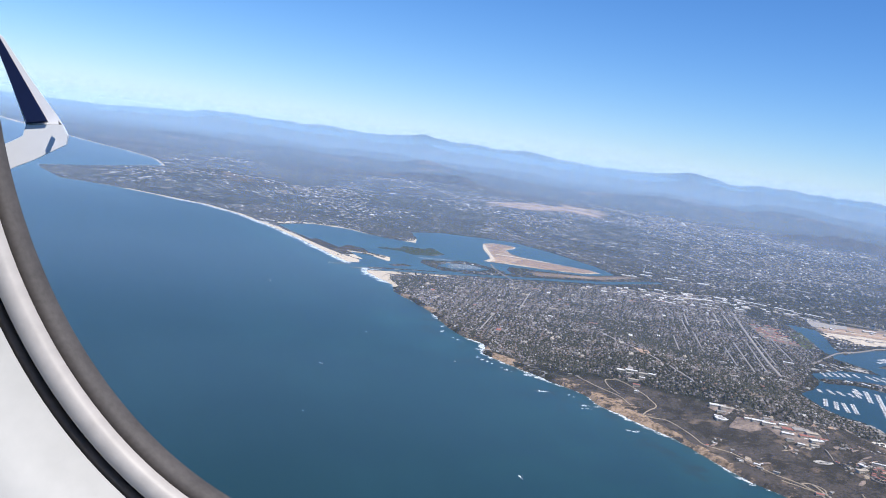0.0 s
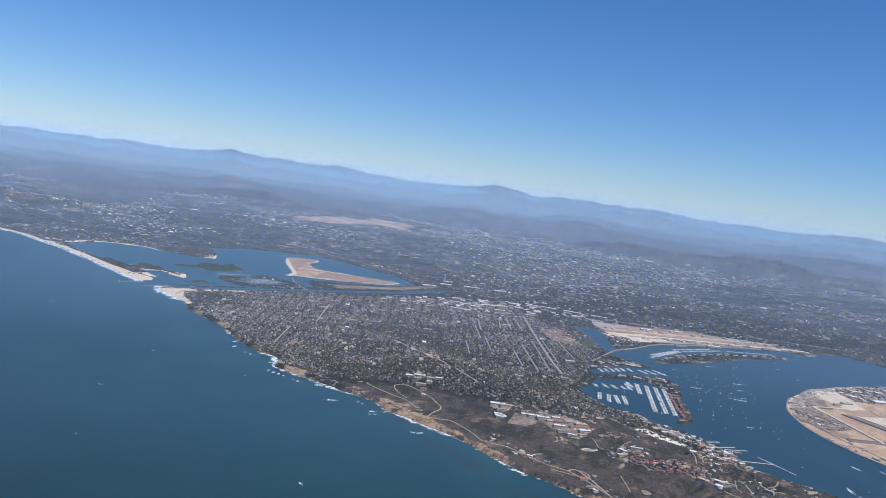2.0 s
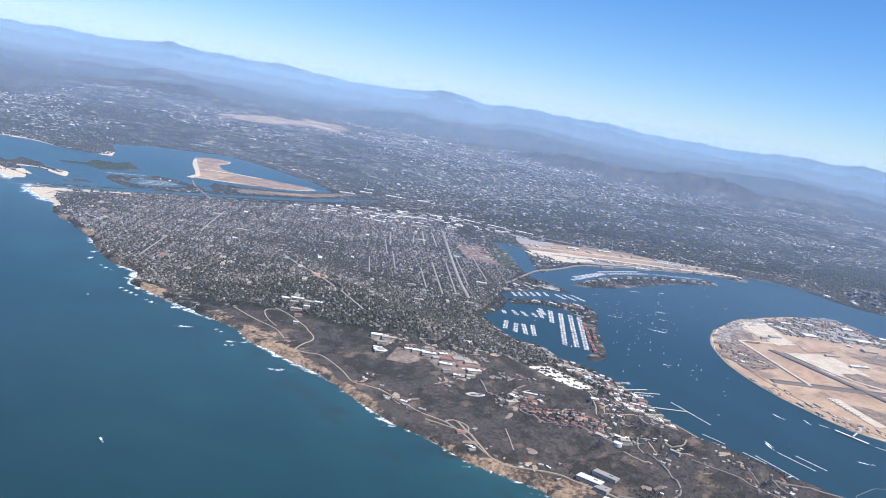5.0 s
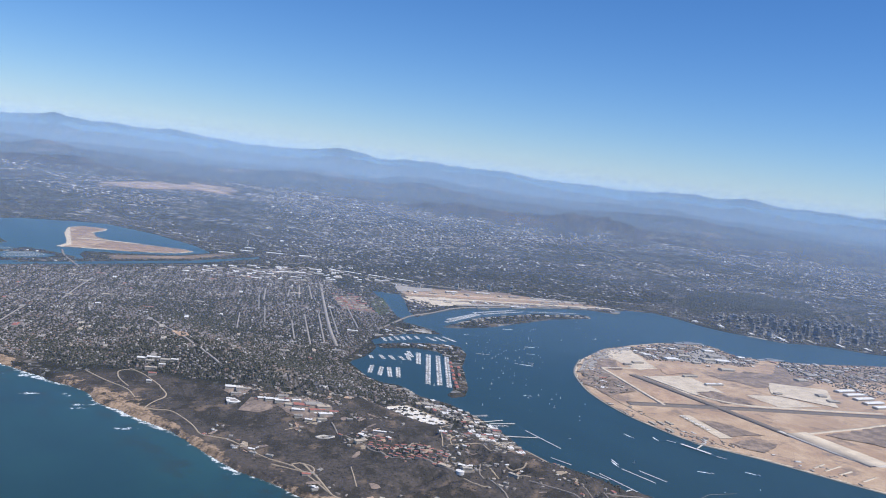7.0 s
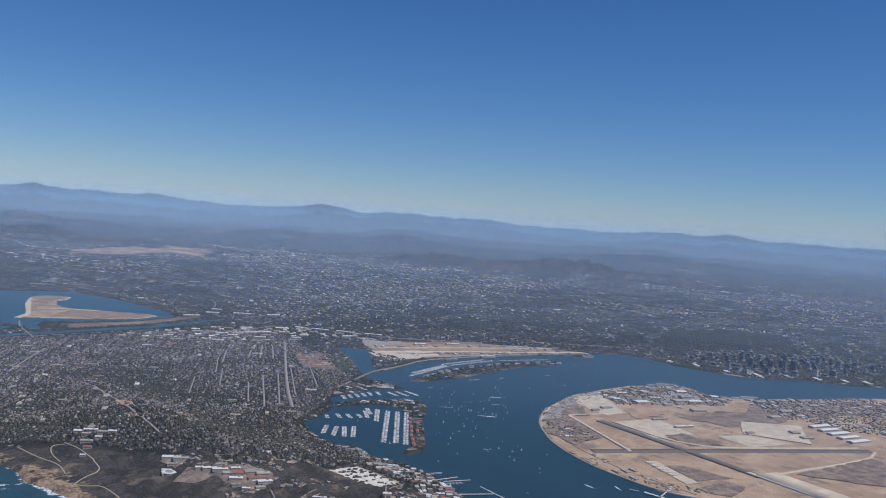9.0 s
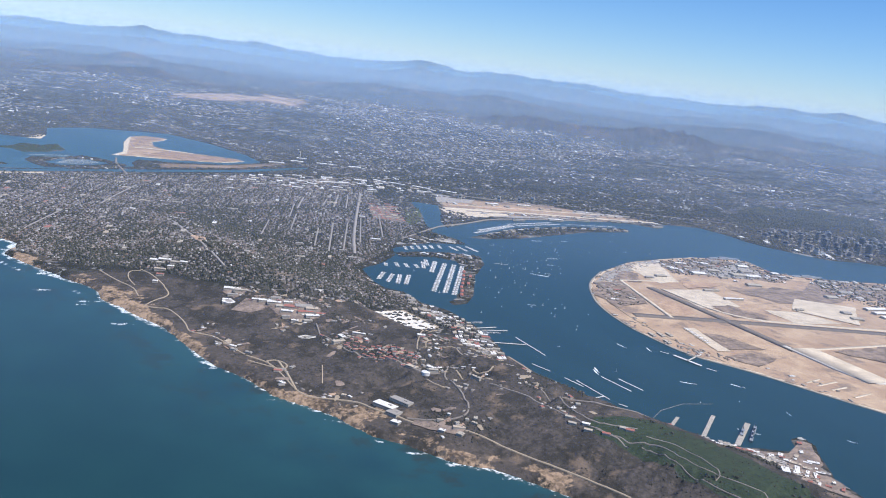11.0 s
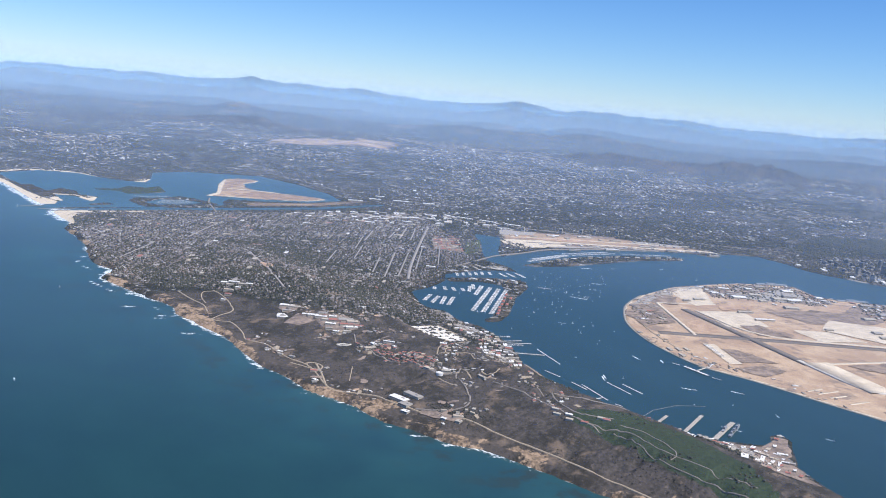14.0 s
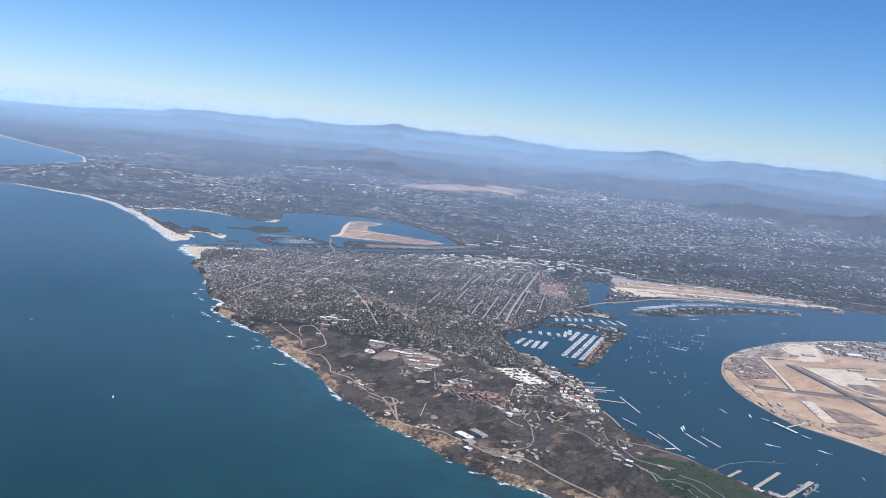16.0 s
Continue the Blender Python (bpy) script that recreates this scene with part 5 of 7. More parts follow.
drape("runway", [(2.9, 3.75), (4.85, 3.02)], 28, ASPHALT, "asphalt taxiway beside the runway", 2.6, category="runway")
drape("runway", [(2.95, 4.08), (4.7, 3.45)], 26, APRON, "pale concrete apron road", 2.0, category="runway")
# airfield island
APRON_ORDER = ["dark planted ground of the northern quarters", "dark planted ground of the eastern quarters", "grey paved ground along the north shore", "grey car parks among the hangars", "brown bare infield between runways", "pale concrete parking apron", "pale concrete apron by the runway", "grey paved yard between hangars", "bright sandy ground near the shore", "long pale loading apron", "dark cinder yard", "dark burnt grass plot",
               "reddish bare soil strip", "dark grey gravel yard", "dark dry grass plot by the runway", "grey housing area ground", "wide pale apron in front of hangars", "brown paved ground near the tip"]
def apron(outline, mat, label):
    patch('pavement', outline, mat, label, 0.6 + 0.22 * APRON_ORDER.index(label), ragged=0.03 if mat in (GRAVEL, RUST) else 0.008)


apron([(2.428, 0.963), (2.791, 0.867), (2.6, 0.461), (2.249, 0.528)], APRON, 'pale concrete parking apron')
apron([(2.712, 0.359), (2.961, 0.254), (2.998, -0.033), (2.627, 0.079)], APRON, 'pale concrete apron by the runway')
apron([(2.98, 0.82), (3.5, 0.78), (4.0, 0.45), (3.615, 0.3), (3.05, 0.431)], GRAVEL, 'grey paved yard between hangars')
apron([(2.7, 1.55), (2.889, 1.65), (3.145, 1.602), (2.771, 1.126), (2.538, 1.098)], APRON, 'bright sandy ground near the shore')
apron([(1.7, 0.254), (1.776, 0.228), (1.6, -0.153), (1.522, -0.125)], APRON, 'long pale loading apron')
apron([(1.741, 0.123), (1.834, 0.09), (1.849, -0.219), (1.62, -0.12)], GRAVEL, 'dark cinder yard')
apron([(1.47, -0.2), (1.7, -0.2), (1.76, -0.35), (1.52, -0.37)], GRAVEL, 'dark burnt grass plot')
apron([(2.779, 1.081), (3.091, 1.004), (2.967, 0.906), (2.635, 0.949)], RUST, 'reddish bare soil strip')
apron([(2.385, 0.558), (2.544, 0.512), (2.52, 0.2), (2.3, 0.3)], GRAVEL, 'dark grey gravel yard')
apron([(2.263, -0.37), (3.113, -0.485), (2.9, -0.9), (2.48, -0.766), (2.353, -0.564)], GRAVEL, 'dark dry grass plot by the runway')
apron([(1.66, 0.72), (1.95, 0.72), (2.25, 1.22), (2.05, 1.25), (1.76, 1.0)], GRAVEL, 'grey housing area ground')
apron([(2.98, 1.34), (3.35, 1.16), (3.7, 0.9), (4.08, 0.97), (4.12, 1.45), (3.8, 1.66), (3.2, 1.66)], GRAVEL, 'dark planted ground of the northern quarters')
apron([(3.5, 0.6), (4.2, 0.25), (5.3, -0.15), (5.2, 0.35), (4.3, 0.9)], GRAVEL, 'dark planted ground of the eastern quarters')
apron([(2.0, 1.24), (2.36, 1.46), (2.9, 1.67), (3.3, 1.71), (3.2, 1.62), (2.75, 1.5), (2.3, 1.3)], GREY, 'grey paved ground along the north shore')
apron([(3.2, 1.35), (3.75, 1.4), (4.1, 1.5), (3.9, 1.15), (3.55, 1.0), (3.3, 1.15)], GREY, 'grey car parks among the hangars')
apron([(2.1, 0.45), (2.2, 0.75), (2.02, 0.72), (1.88, 0.45)], RUST, 'brown bare infield between runways')
apron([(3.1, -0.1), (3.6, 0.2), (3.3, 0.5), (2.95, 0.3)], APRON, 'wide pale apron in front of hangars')
apron([(2.25, 1.3), (2.55, 1.48), (2.62, 1.38), (2.4, 1.15)], GRAVEL, 'brown paved ground near the tip')
for line, w, mat, label in (
        ([(2.345, 1.03), (2.02, -0.29)], 62, RUNWAY, "dark asphalt runway"), ([(2.115, -0.27), (1.985, -0.80)], 170, APRON, "pale concrete runway end"), ([(1.62, 0.555), (3.3, -0.4)], 70, RUNWAY, "dark asphalt cross runway"),
        ([(2.279, 1.246), (1.822, 0.429)], 24, APRON, "pale taxiway"), ([(2.404, 0.969), (2.25, 0.3), (2.719, 0.01), (3.31, -0.31)], 26, APRON, "pale taxiway along the runway"),
        ([(2.04, -0.2), (1.9, -0.79), (2.119, -0.835)], 34, CONCRETE, "pale runway end and turning pad"), ([(2.034, -0.287), (3.052, -0.477), (3.3, -0.42)], 20, APRON, "pale perimeter taxiway"),
        ([(2.28, 1.25), (2.75, 1.1)], 22, APRON, "pale link taxiway"), ([(1.55, -0.631), (1.68, -0.628)], 12, APRON, "pale concrete strip"),
        ([(1.57, -0.682), (1.74, -0.688)], 12, APRON, "pale concrete strip"), ([(1.58, -0.75), (1.71, -0.758)], 12, APRON, "pale concrete strip"),
        ([(1.6, -0.86), (1.75, -0.865)], 12, APRON, "pale concrete strip"), ([(1.4, -0.25), (1.45, 0.3), (1.75, 0.95), (2.3, 1.42), (3.0, 1.66)], 8, DIRT, "dusty perimeter road along the shore")):
    drape("runway", line, w, mat, label, 4.4 if mat is RUNWAY else 2.0 if w < 14 else 4.9, category="runway")


# ---- larger buildings ----
def building_row(a, b, count, w, l, h, turn, roof, label, category="building", name="building", group="", pitched=0.0, jitter=0.0):
    for i in range(count):
        f = (i + 0.5) / count
        s = random.uniform(1 - jitter, 1 + jitter)
        building(a[0] + (b[0] - a[0]) * f, a[1] + (b[1] - a[1]) * f, w * s, l * (2 - s), h, turn + random.uniform(-20, 20) * jitter, roof, label, category, name, group, pitched)


SHEET = plain("bright_white_sheet_roofing", (0.78, 0.77, 0.75), 0.6, 0.08, 60)
# headland laboratories and barracks
building(-0.725, -0.195, 40, 95, 8, 18, WHITE, "long white flat-roofed laboratory block above the coast")
building(-0.662, -0.21, 34, 95, 8, 14, GREY, "grey-roofed laboratory block with a second wing")
building(-0.73, -0.262, 44, 50, 9, 18, GREY, "low grey annex of the laboratory")
building(-0.762, -0.32, 26, 34, 9, 25, WHITE, "small square white-roofed building by the coast road")
building(-0.654, -0.463, 17, 24, 6, 30, WHITE, "small white shed beside the coast road")
building(-0.617, -0.524, 24, 24, 7, 20, CREAM, "small cream flat-roofed building")
building(-0.597, -0.49, 18, 46, 7, 55, TAN, "tan-roofed workshop by the road")
building(-0.959, 0.196, 16, 26, 6, 10, WHITE, "small white hut on the cliff top")
building(-0.915, 0.318, 20, 34, 6, 60, RED, "red-roofed shed near dirt tracks", pitched=3)
for x, y in ((-0.97, 0.62), (-0.93, 0.56), (-0.955, 0.66), (-1.0, 0.72)):
    building(x, y, 16, 30, 6, 35, random.choice([WHITE, GREY]), "small pale service building above the sea", group="service buildings on the headland")
# red-roofed estate on the ridge
for i in range(4):
    for j in range(11):
        fx_, fy_ = i / 3, j / 10
        x = -0.515 + 0.095 * fy_ + (fx_ - 0.5) * 0.085
        y = 0.40 - 0.34 * fy_ + (fx_ - 0.5) * 0.05
        x, y = x + random.uniform(-0.008, 0.008), y + random.uniform(-0.008, 0.008)
        building(x, y, random.uniform(9, 12), random.uniform(15, 24), 5, 20 + 8 * i + random.uniform(-25, 25), RED, "red-tiled two-storey house of an estate", "house", "house", "red-roofed houses of the estate", pitched=2.4, windows=False)
for x, y, w, l in ((-0.52, 0.47, 22, 40), (-0.56, 0.43, 22, 60), (-0.439, 0.453, 14, 60), (-0.45, 0.02, 24, 50), (-0.40, -0.06, 20, 40), (-0.36, 0.0, 20, 46), (-0.31, -0.23, 14, 44), (-0.2, 0.3, 24, 36)):
    building(x, y, w, l, 8, random.uniform(0, 90), random.choice([WHITE, CREAM, TAN]), "pale flat-roofed military building on the ridge", group="military buildings on the ridge")
tank = thing("storage_tank", -0.432, -0.052, float(height(-0.432, -0.052)[0]), "round white water tank on the ridge", "tank")
ringpts = [(18 * math.cos(a), 18 * math.sin(a)) for a in np.linspace(0, 2 * math.pi, 25)[:24]]
part("shell", prism(ringpts, -5, 9), WHITE, tank)
part("lid", prism(ringpts, 9, 11, taper=0.2), WHITE, tank)
# scattered huts, yards and bare ground along the ridge roads
rs_ = random.Random(3)
spots = [(-0.5, 0.25), (-0.42, 0.1), (-0.35, 0.02), (-0.3, -0.1), (-0.25, 0.1), (-0.18, 0.2), (-0.55, 0.45), (-0.6, 0.75), (-0.4, -0.25), (-0.28, -0.28), (-0.12, 0.0), (-0.05, -0.05), (0.0, -0.2), (0.05, -0.35),
         (-0.15, -0.4), (-0.2, -0.6), (0.1, -0.5), (0.12, 0.0), (-0.1, 0.28), (-0.95, 0.7), (-0.9, 0.2), (-0.62, -0.4), (-0.55, -0.5), (-0.85, 0.0), (-0.98, 0.9), (-0.3, 0.6), (-0.4, 0.7), (-0.15, 0.95),
         (-0.6, 1.25), (-0.45, 1.02), (-0.36, 0.9), (-0.55, 1.15), (-0.4, 0.95), (-0.5, 0.4), (-0.45, 0.25), (0.3, -0.85), (0.35, -1.0), (0.4, -1.15), (0.25, -0.95), (0.5, -1.15), (0.45, -1.25)]
for k in range(170):
    bx_, by_ = rs_.choice(spots)
    x, y = bx_ + rs_.gauss(0, 0.045), by_ + rs_.gauss(0, 0.06)
    if shore(np.array([x]), np.array([y]))[0] > 0.06:
        building(x, y, rs_.uniform(8, 15), rs_.uniform(11, 28), rs_.uniform(3, 5), rs_.uniform(0, 180), rs_.choice([WHITE, CREAM, TAN, GREY, RED, GREY]), "small service building among dry scrub", group="scattered service buildings")
for k in range(110):
    bx_, by_ = rs_.choice(spots)
    x, y = bx_ + rs_.gauss(0, 0.05), by_ + rs_.gauss(0, 0.07)
    if shore(np.array([x]), np.array([y]))[0] > 0.08:
        a0, w_, l_ = rs_.uniform(0, 6.3), rs_.uniform(0.004, 0.014), rs_.uniform(0.012, 0.036)
        outline = [(x + w_ * math.cos(a0) * c - l_ * math.sin(a0) * s, y + w_ * math.sin(a0) * c + l_ * math.cos(a0) * s) for c, s in
                   ((1, rs_.uniform(0.3, 1)), (0, 1), (-1, rs_.uniform(0.3, 1)), (-1, -rs_.uniform(0.3, 1)), (rs_.uniform(-0.5, 0.5), -1), (1, -rs_.uniform(0.3, 1)))]
        patch("pavement", outline, rs_.choice([DIRT, GRAVEL, GRAVEL, RUST]), "bare tan yard among dry scrub", 2.0, ragged=0.03)
# the smaller sheds there
qx, qy = [], []
for k in range(260):
    bx_, by_ = rs_.choice(spots)
    qx.append(bx_ + rs_.gauss(0, 0.04))
    qy.append(by_ + rs_.gauss(0, 0.05))
qx, qy = np.array(qx), np.array(qy)
ok = shore(qx, qy) > 0.06
qx, qy = qx[ok], qy[ok]
bodies("sheds", qx, qy, height(qx, qy), rng.uniform(0.006, 0.012, len(qx)), rng.uniform(0.009, 0.022, len(qx)), rng.uniform(0.002, 0.004, len(qx)), np.full(len(qx), 0.0008), rng.uniform(0, 3.1, len(qx)), (WALLS, plain_random("hut_roofs")),
       "small huts and sheds among dry scrub", "sheds")
# trees between the buildings of the ridge and the bay slope
gx_, gy_ = [], []
for k in range(3600):
    bx_, by_ = rs_.choice(spots)
    gx_.append(bx_ + rs_.gauss(0, 0.035))
    gy_.append(by_ + rs_.gauss(0, 0.045))
gx_, gy_ = np.array(gx_), np.array(gy_)
ok = (shore(gx_, gy_) > 0.05) & (gx_ > -0.75) & (rough(gx_, gy_, 0.15, 221) > -0.1)
gx_, gy_ = gx_[ok], gy_[ok]
clumps("trees", gx_, gy_, height(gx_, gy_), rng.uniform(0.002, 0.005, len(gx_)), rng.uniform(0.002, 0.005, len(gx_)), CANOPY, "dark trees between service buildings on the ridge", "trees", rng)
# ridge research campus and college
patch("pavement", [(-0.72, 1.33), (-0.62, 1.37), (-0.60, 1.24), (-0.70, 1.2)], GRAVEL, "paved ground round the white hall", 2.0, ragged=0.01)
patch("pavement", [(-0.77, 1.08), (-0.66, 1.16), (-0.60, 1.05), (-0.655, 0.97), (-0.72, 0.99)], GRAVEL, "tan paved yard on the ridge", 2.0, ragged=0.01)
patch("pavement", [(-0.63, 1.12), (-0.45, 0.98), (-0.42, 0.84), (-0.49, 0.73), (-0.58, 0.74), (-0.62, 0.88)], GRAVEL, "paved courts of the research campus", 2.0, ragged=0.012)
for x, y, w, l, r in ((-0.66, 1.315, 42, 100, WHITE), (-0.635, 1.265, 30, 90, CREAM), (-0.69, 1.245, 28, 60, GREY), (-0.76, 1.17, 26, 40, WHITE), (-0.74, 1.205, 22, 50, WHITE), (-0.63, 1.11, 30, 46, WHITE), (-0.60, 1.07, 34, 74, WHITE),
                      (-0.575, 1.02, 30, 80, WHITE), (-0.545, 1.06, 24, 60, GREY), (-0.57, 0.955, 34, 60, CREAM), (-0.575, 0.885, 34, 70, WHITE), (-0.53, 0.92, 46, 90, RED), (-0.475, 0.90, 60, 100, GREY), (-0.465, 0.84, 40, 70, TAN),
                      (-0.505, 0.83, 34, 90, RED), (-0.505, 0.765, 36, 76, WHITE), (-0.545, 0.735, 28, 50, CREAM), (-0.595, 0.77, 22, 40, WHITE), (-0.61, 0.83, 20, 44, GREY), (-0.455, 0.77, 22, 50, RED), (-0.52, 0.98, 26, 50, WHITE)):
    building(x, y, w * 0.85, l * 0.85, 8, 62 + random.uniform(-10, 10), r, "large pale flat-roofed research building", group="research buildings on the ridge")
round_hall = thing("round_hall", -0.741, 1.177, float(height(-0.741, 1.177)[0]), "round white ring-shaped hall on the ridge", "hall")
ring_out = [(34 * math.cos(a), 34 * math.sin(a)) for a in np.linspace(0, 2 * math.pi, 33)[:32]]
part("wall", prism(ring_out, -5, 6), CREAM, round_hall)
part("roof", prism([(x * 1.03, y * 1.03) for x, y in ring_out], 6, 7), WHITE, round_hall, "bright white flat roof")
part("court", prism([(x * 0.55, y * 0.55) for x, y in ring_out], 7.0, 7.25), GREY, round_hall, "grey inner court")
for x, y, w, l, r in ((-0.80, 2.02, 34, 60, WHITE), (-0.76, 1.98, 30, 70, WHITE), (-0.73, 1.9, 30, 54, CREAM), (-0.70, 1.86, 26, 40, WHITE), (-0.80, 1.94, 26, 44, CREAM), (-0.84, 1.84, 22, 60, TAN), (-0.87, 1.76, 24, 40, RED), (-0.93, 1.67, 20, 26, WHITE), (-0.78, 1.84, 22, 34, WHITE)):
    building(x, y, w, l, 11, 58, r, "white flat-roofed college building near the cliffs", group="college buildings")
# former training camp: rows of long tiled halls between lawns and car parks
patch("pavement", [(1.62, 3.44), (1.93, 4.0), (2.2, 4.0), (1.95, 3.52), (1.84, 3.26)], GRAVEL, "paved courts of the tiled-roof quarter", 1.2)
rc = random.Random(5)
for i in range(7):
    for j in range(5):
        u, v = i / 6, j / 4
        x, y = 1.66 + 0.27 * u + 0.24 * v * (0.8 + 0.2 * u), 3.47 + 0.47 * u - 0.02 * v - 0.14 * v * (1 - u)
        if rc.random() < 0.9:
            building(x, y, rc.uniform(14, 20), rc.uniform(42, 62), rc.uniform(6, 9), -32 + 90 * (rc.random() < 0.2), rc.choice([RED, RED, TAN, RED, GREY]), "long tiled-roof hall of the former camp", "hall", "hall", "halls of the former training camp", pitched=3.0)
# waterfront industry on the bay side
INDUSTRY = [(0.1, 0.42), (0.24, 0.6), (0.25, 0.98), (0.36, 0.95), (0.47, 0.74), (0.4, 0.5), (0.28, 0.24), (0.2, 0.14), (0.06, 0.24)]
placed_ = []
for k in range(900):
    x, y = random.uniform(0.0, 0.5), random.uniform(0.1, 1.0)
    if inside(INDUSTRY, np.array([x]), np.array([y]))[0] < 0 or shore(np.array([x]), np.array([y]))[0] < 0.02 or any(math.hypot(x - a, y - b) < 0.029 for a, b in placed_):
        continue
    placed_.append((x, y))
    building(x, y, random.uniform(12, 26), random.uniform(18, 46), random.uniform(4, 8), 60 + random.choice([0, 90]), random.choice([WHITE, WHITE, CREAM, TAN, GREY, RED]), "pale flat-roofed waterfront workshop", "workshop", "workshop", "workshops on the bay shore")
for k in range(36):
    f = random.random()
    x, y = 0.32 + 0.13 * f + random.uniform(-0.06, 0.05), 0.72 + 0.62 * f
    if shore(np.array([x]), np.array([y]))[0] > 0.02:
        building(x, y, random.uniform(14, 26), random.uniform(22, 55), random.uniform(5, 9), 70 + random.choice([0, 90]), random.choice([WHITE, GREY, CREAM, GREY]), "pale low building beside the bay", group="low buildings on the bay shore")
# submarine base on the hooked point
for x, y, w, l, r in ((0.45, -1.05, 24, 60, WHITE), (0.42, -1.1, 36, 60, GREY), (0.479, -1.111, 26, 40, WHITE), (0.531, -1.119, 26, 44, WHITE), (0.42, -1.17, 36, 90, GREY), (0.366, -1.23, 40, 50, GREY),
                      (0.43, -1.25, 24, 100, WHITE), (0.30, -1.2, 24, 50, CREAM), (0.653, -1.137, 20, 40, WHITE), (0.60, -1.22, 24, 60, WHITE), (0.734, -1.08, 28, 30, RED), (0.5, -1.2, 26, 60, TAN), (0.25, -1.3, 40, 60, WHITE),
                      (0.36, -1.05, 26, 44, TAN), (0.55, -1.3, 26, 50, GREY), (0.48, -1.3, 20, 70, WHITE), (0.33, -0.83, 14, 60, WHITE), (0.29, -0.71, 12, 80, WHITE), (0.37, -0.94, 16, 50, WHITE)):
    building(x, y, w * 0.7, l * 0.75, 7, 30 + random.choice([0, 90]) + random.uniform(-12, 12), r, "pale flat-roofed naval base building", group="naval base buildings")
for x, y, r in ((-0.259, -0.728, CREAM), (-0.219, -0.759, WHITE), (-0.236, -0.688, CREAM), (-0.13, -0.893, RED), (-0.136, -0.867, CREAM), (-0.216, -0.857, RED), (-0.25, -0.8, TAN)):
    building(x, y, 18, 30, 6, 35, r, "small house beside the lawns", "house", "house", "houses beside the lawns", pitched=2.5)
rn = random.Random(17)
for k in range(34):
    f = rn.random()
    x, y = np.interp(f, [0, 0.3, 0.55, 1], [0.27, 0.30, 0.35, 0.47]) - rn.uniform(0.015, 0.075), np.interp(f, [0, 0.3, 0.55, 1], [-0.62, -0.74, -0.86, -1.0])
    if shore(np.array([x]), np.array([y]))[0] > 0.012:
        building(float(x), float(y), rn.uniform(10, 18), rn.uniform(22, 48), rn.uniform(5, 8), -25 + rn.choice([0, 90]) + rn.uniform(-8, 8), rn.choice([WHITE, WHITE, CREAM, TAN, GREY]), "white-roofed store beside the navy piers", "store", "store", "stores beside the navy piers")
base_ = []
for k in range(400):
    x, y = random.uniform(0.26, 0.76), random.uniform(-1.45, -0.82)
    if inside([(0.33, -0.84), (0.40, -0.97), (0.5, -1.08), (0.66, -1.17), (0.74, -1.08), (0.56, -1.28), (0.46, -1.45), (0.3, -1.33), (0.27, -1.1)], np.array([x]), np.array([y]))[0] > 0.008 and all(math.hypot(x - a, y - b) > 0.033 for a, b in base_):
        base_.append((x, y))
        building(x, y, random.uniform(9, 18), random.uniform(14, 34), random.uniform(4, 9), 30 + random.choice([0, 90]) + random.uniform(-8, 8), random.choice([WHITE, GREY, TAN, RED, CREAM]), "small pale store of the naval base", "store", "store", group="naval base stores")
# hangars along the airport's edges
for k in range(34):
    f = random.random()
    side = random.choice([0.0, -0.62])
    x, y = 2.95 + 1.9 * f + random.uniform(-0.03, 0.03), 4.2 - 0.78 * f + side * (0.9 - 0.35 * f) + random.uniform(-0.06, 0.06)
    if shore(np.array([x]), np.array([y]))[0] > 0.03:
        building(x, y, random.uniform(18, 40), random.uniform(35, 90), random.uniform(7, 12), -110 + random.choice([0, 90]), random.choice([WHITE, GREY, CREAM, WHITE, TAN]), "pale hangar or store beside the airport", "hangar", "hangar", "hangars beside the airport")
# hangars and sheds of the airfield island
HANGARS = [(2.749, 1.263, 40, 90), (3.191, 1.254, 70, 110), (3.437, 1.297, 60, 100), (3.542, 1.132, 70, 120), (3.641, 1.068, 70, 120), (3.337, 0.859, 60, 110), (3.919, 1.355, 70, 90), (2.774, 0.831, 30, 120),
           (2.724, 0.61, 30, 150), (3.002, 0.278, 30, 60), (3.699, 0.439, 60, 90), (3.245, -0.004, 50, 80), (3.319, 0.116, 60, 60), (3.3, 1.1, 50, 60), (3.75, 1.2, 60, 110), (4.0, 1.1, 60, 60), (3.1, 1.42, 50, 60),
           (3.6, 1.5, 50, 60), (3.35, 1.55, 40, 90), (3.8, 1.55, 40, 90), (2.6, 1.25, 26, 60), (4.2, 0.8, 60, 90), (4.0, 0.5, 60, 90), (4.5, 0.5, 60, 90)]
for x, y, w, l in HANGARS:
    building(x, y, w, l, 14, 66 + random.uniform(-8, 8), random.choice([WHITE, WHITE, GREY, CREAM]), "wide white-roofed aircraft hangar", "hangar", "hangar", "aircraft hangars", pitched=4 if w > 50 else 0)
for i in range(5):
    building(3.72 - 0.055 * i, 0.115 - 0.09 * i, 50, 185, 13, -15 - 90, SHEET, "long white gabled storage shed in a row of five", "shed", "shed", "row of long sheds", pitched=4)
for x, y in ((1.378, 0.219), (1.432, 0.201), (1.486, 0.183), (1.354, 0.092)):
    building(x, y, 20, 62, 7, -20, CREAM, "pale long barrack near the shore", "barrack", "barrack", "barracks on the airfield island")
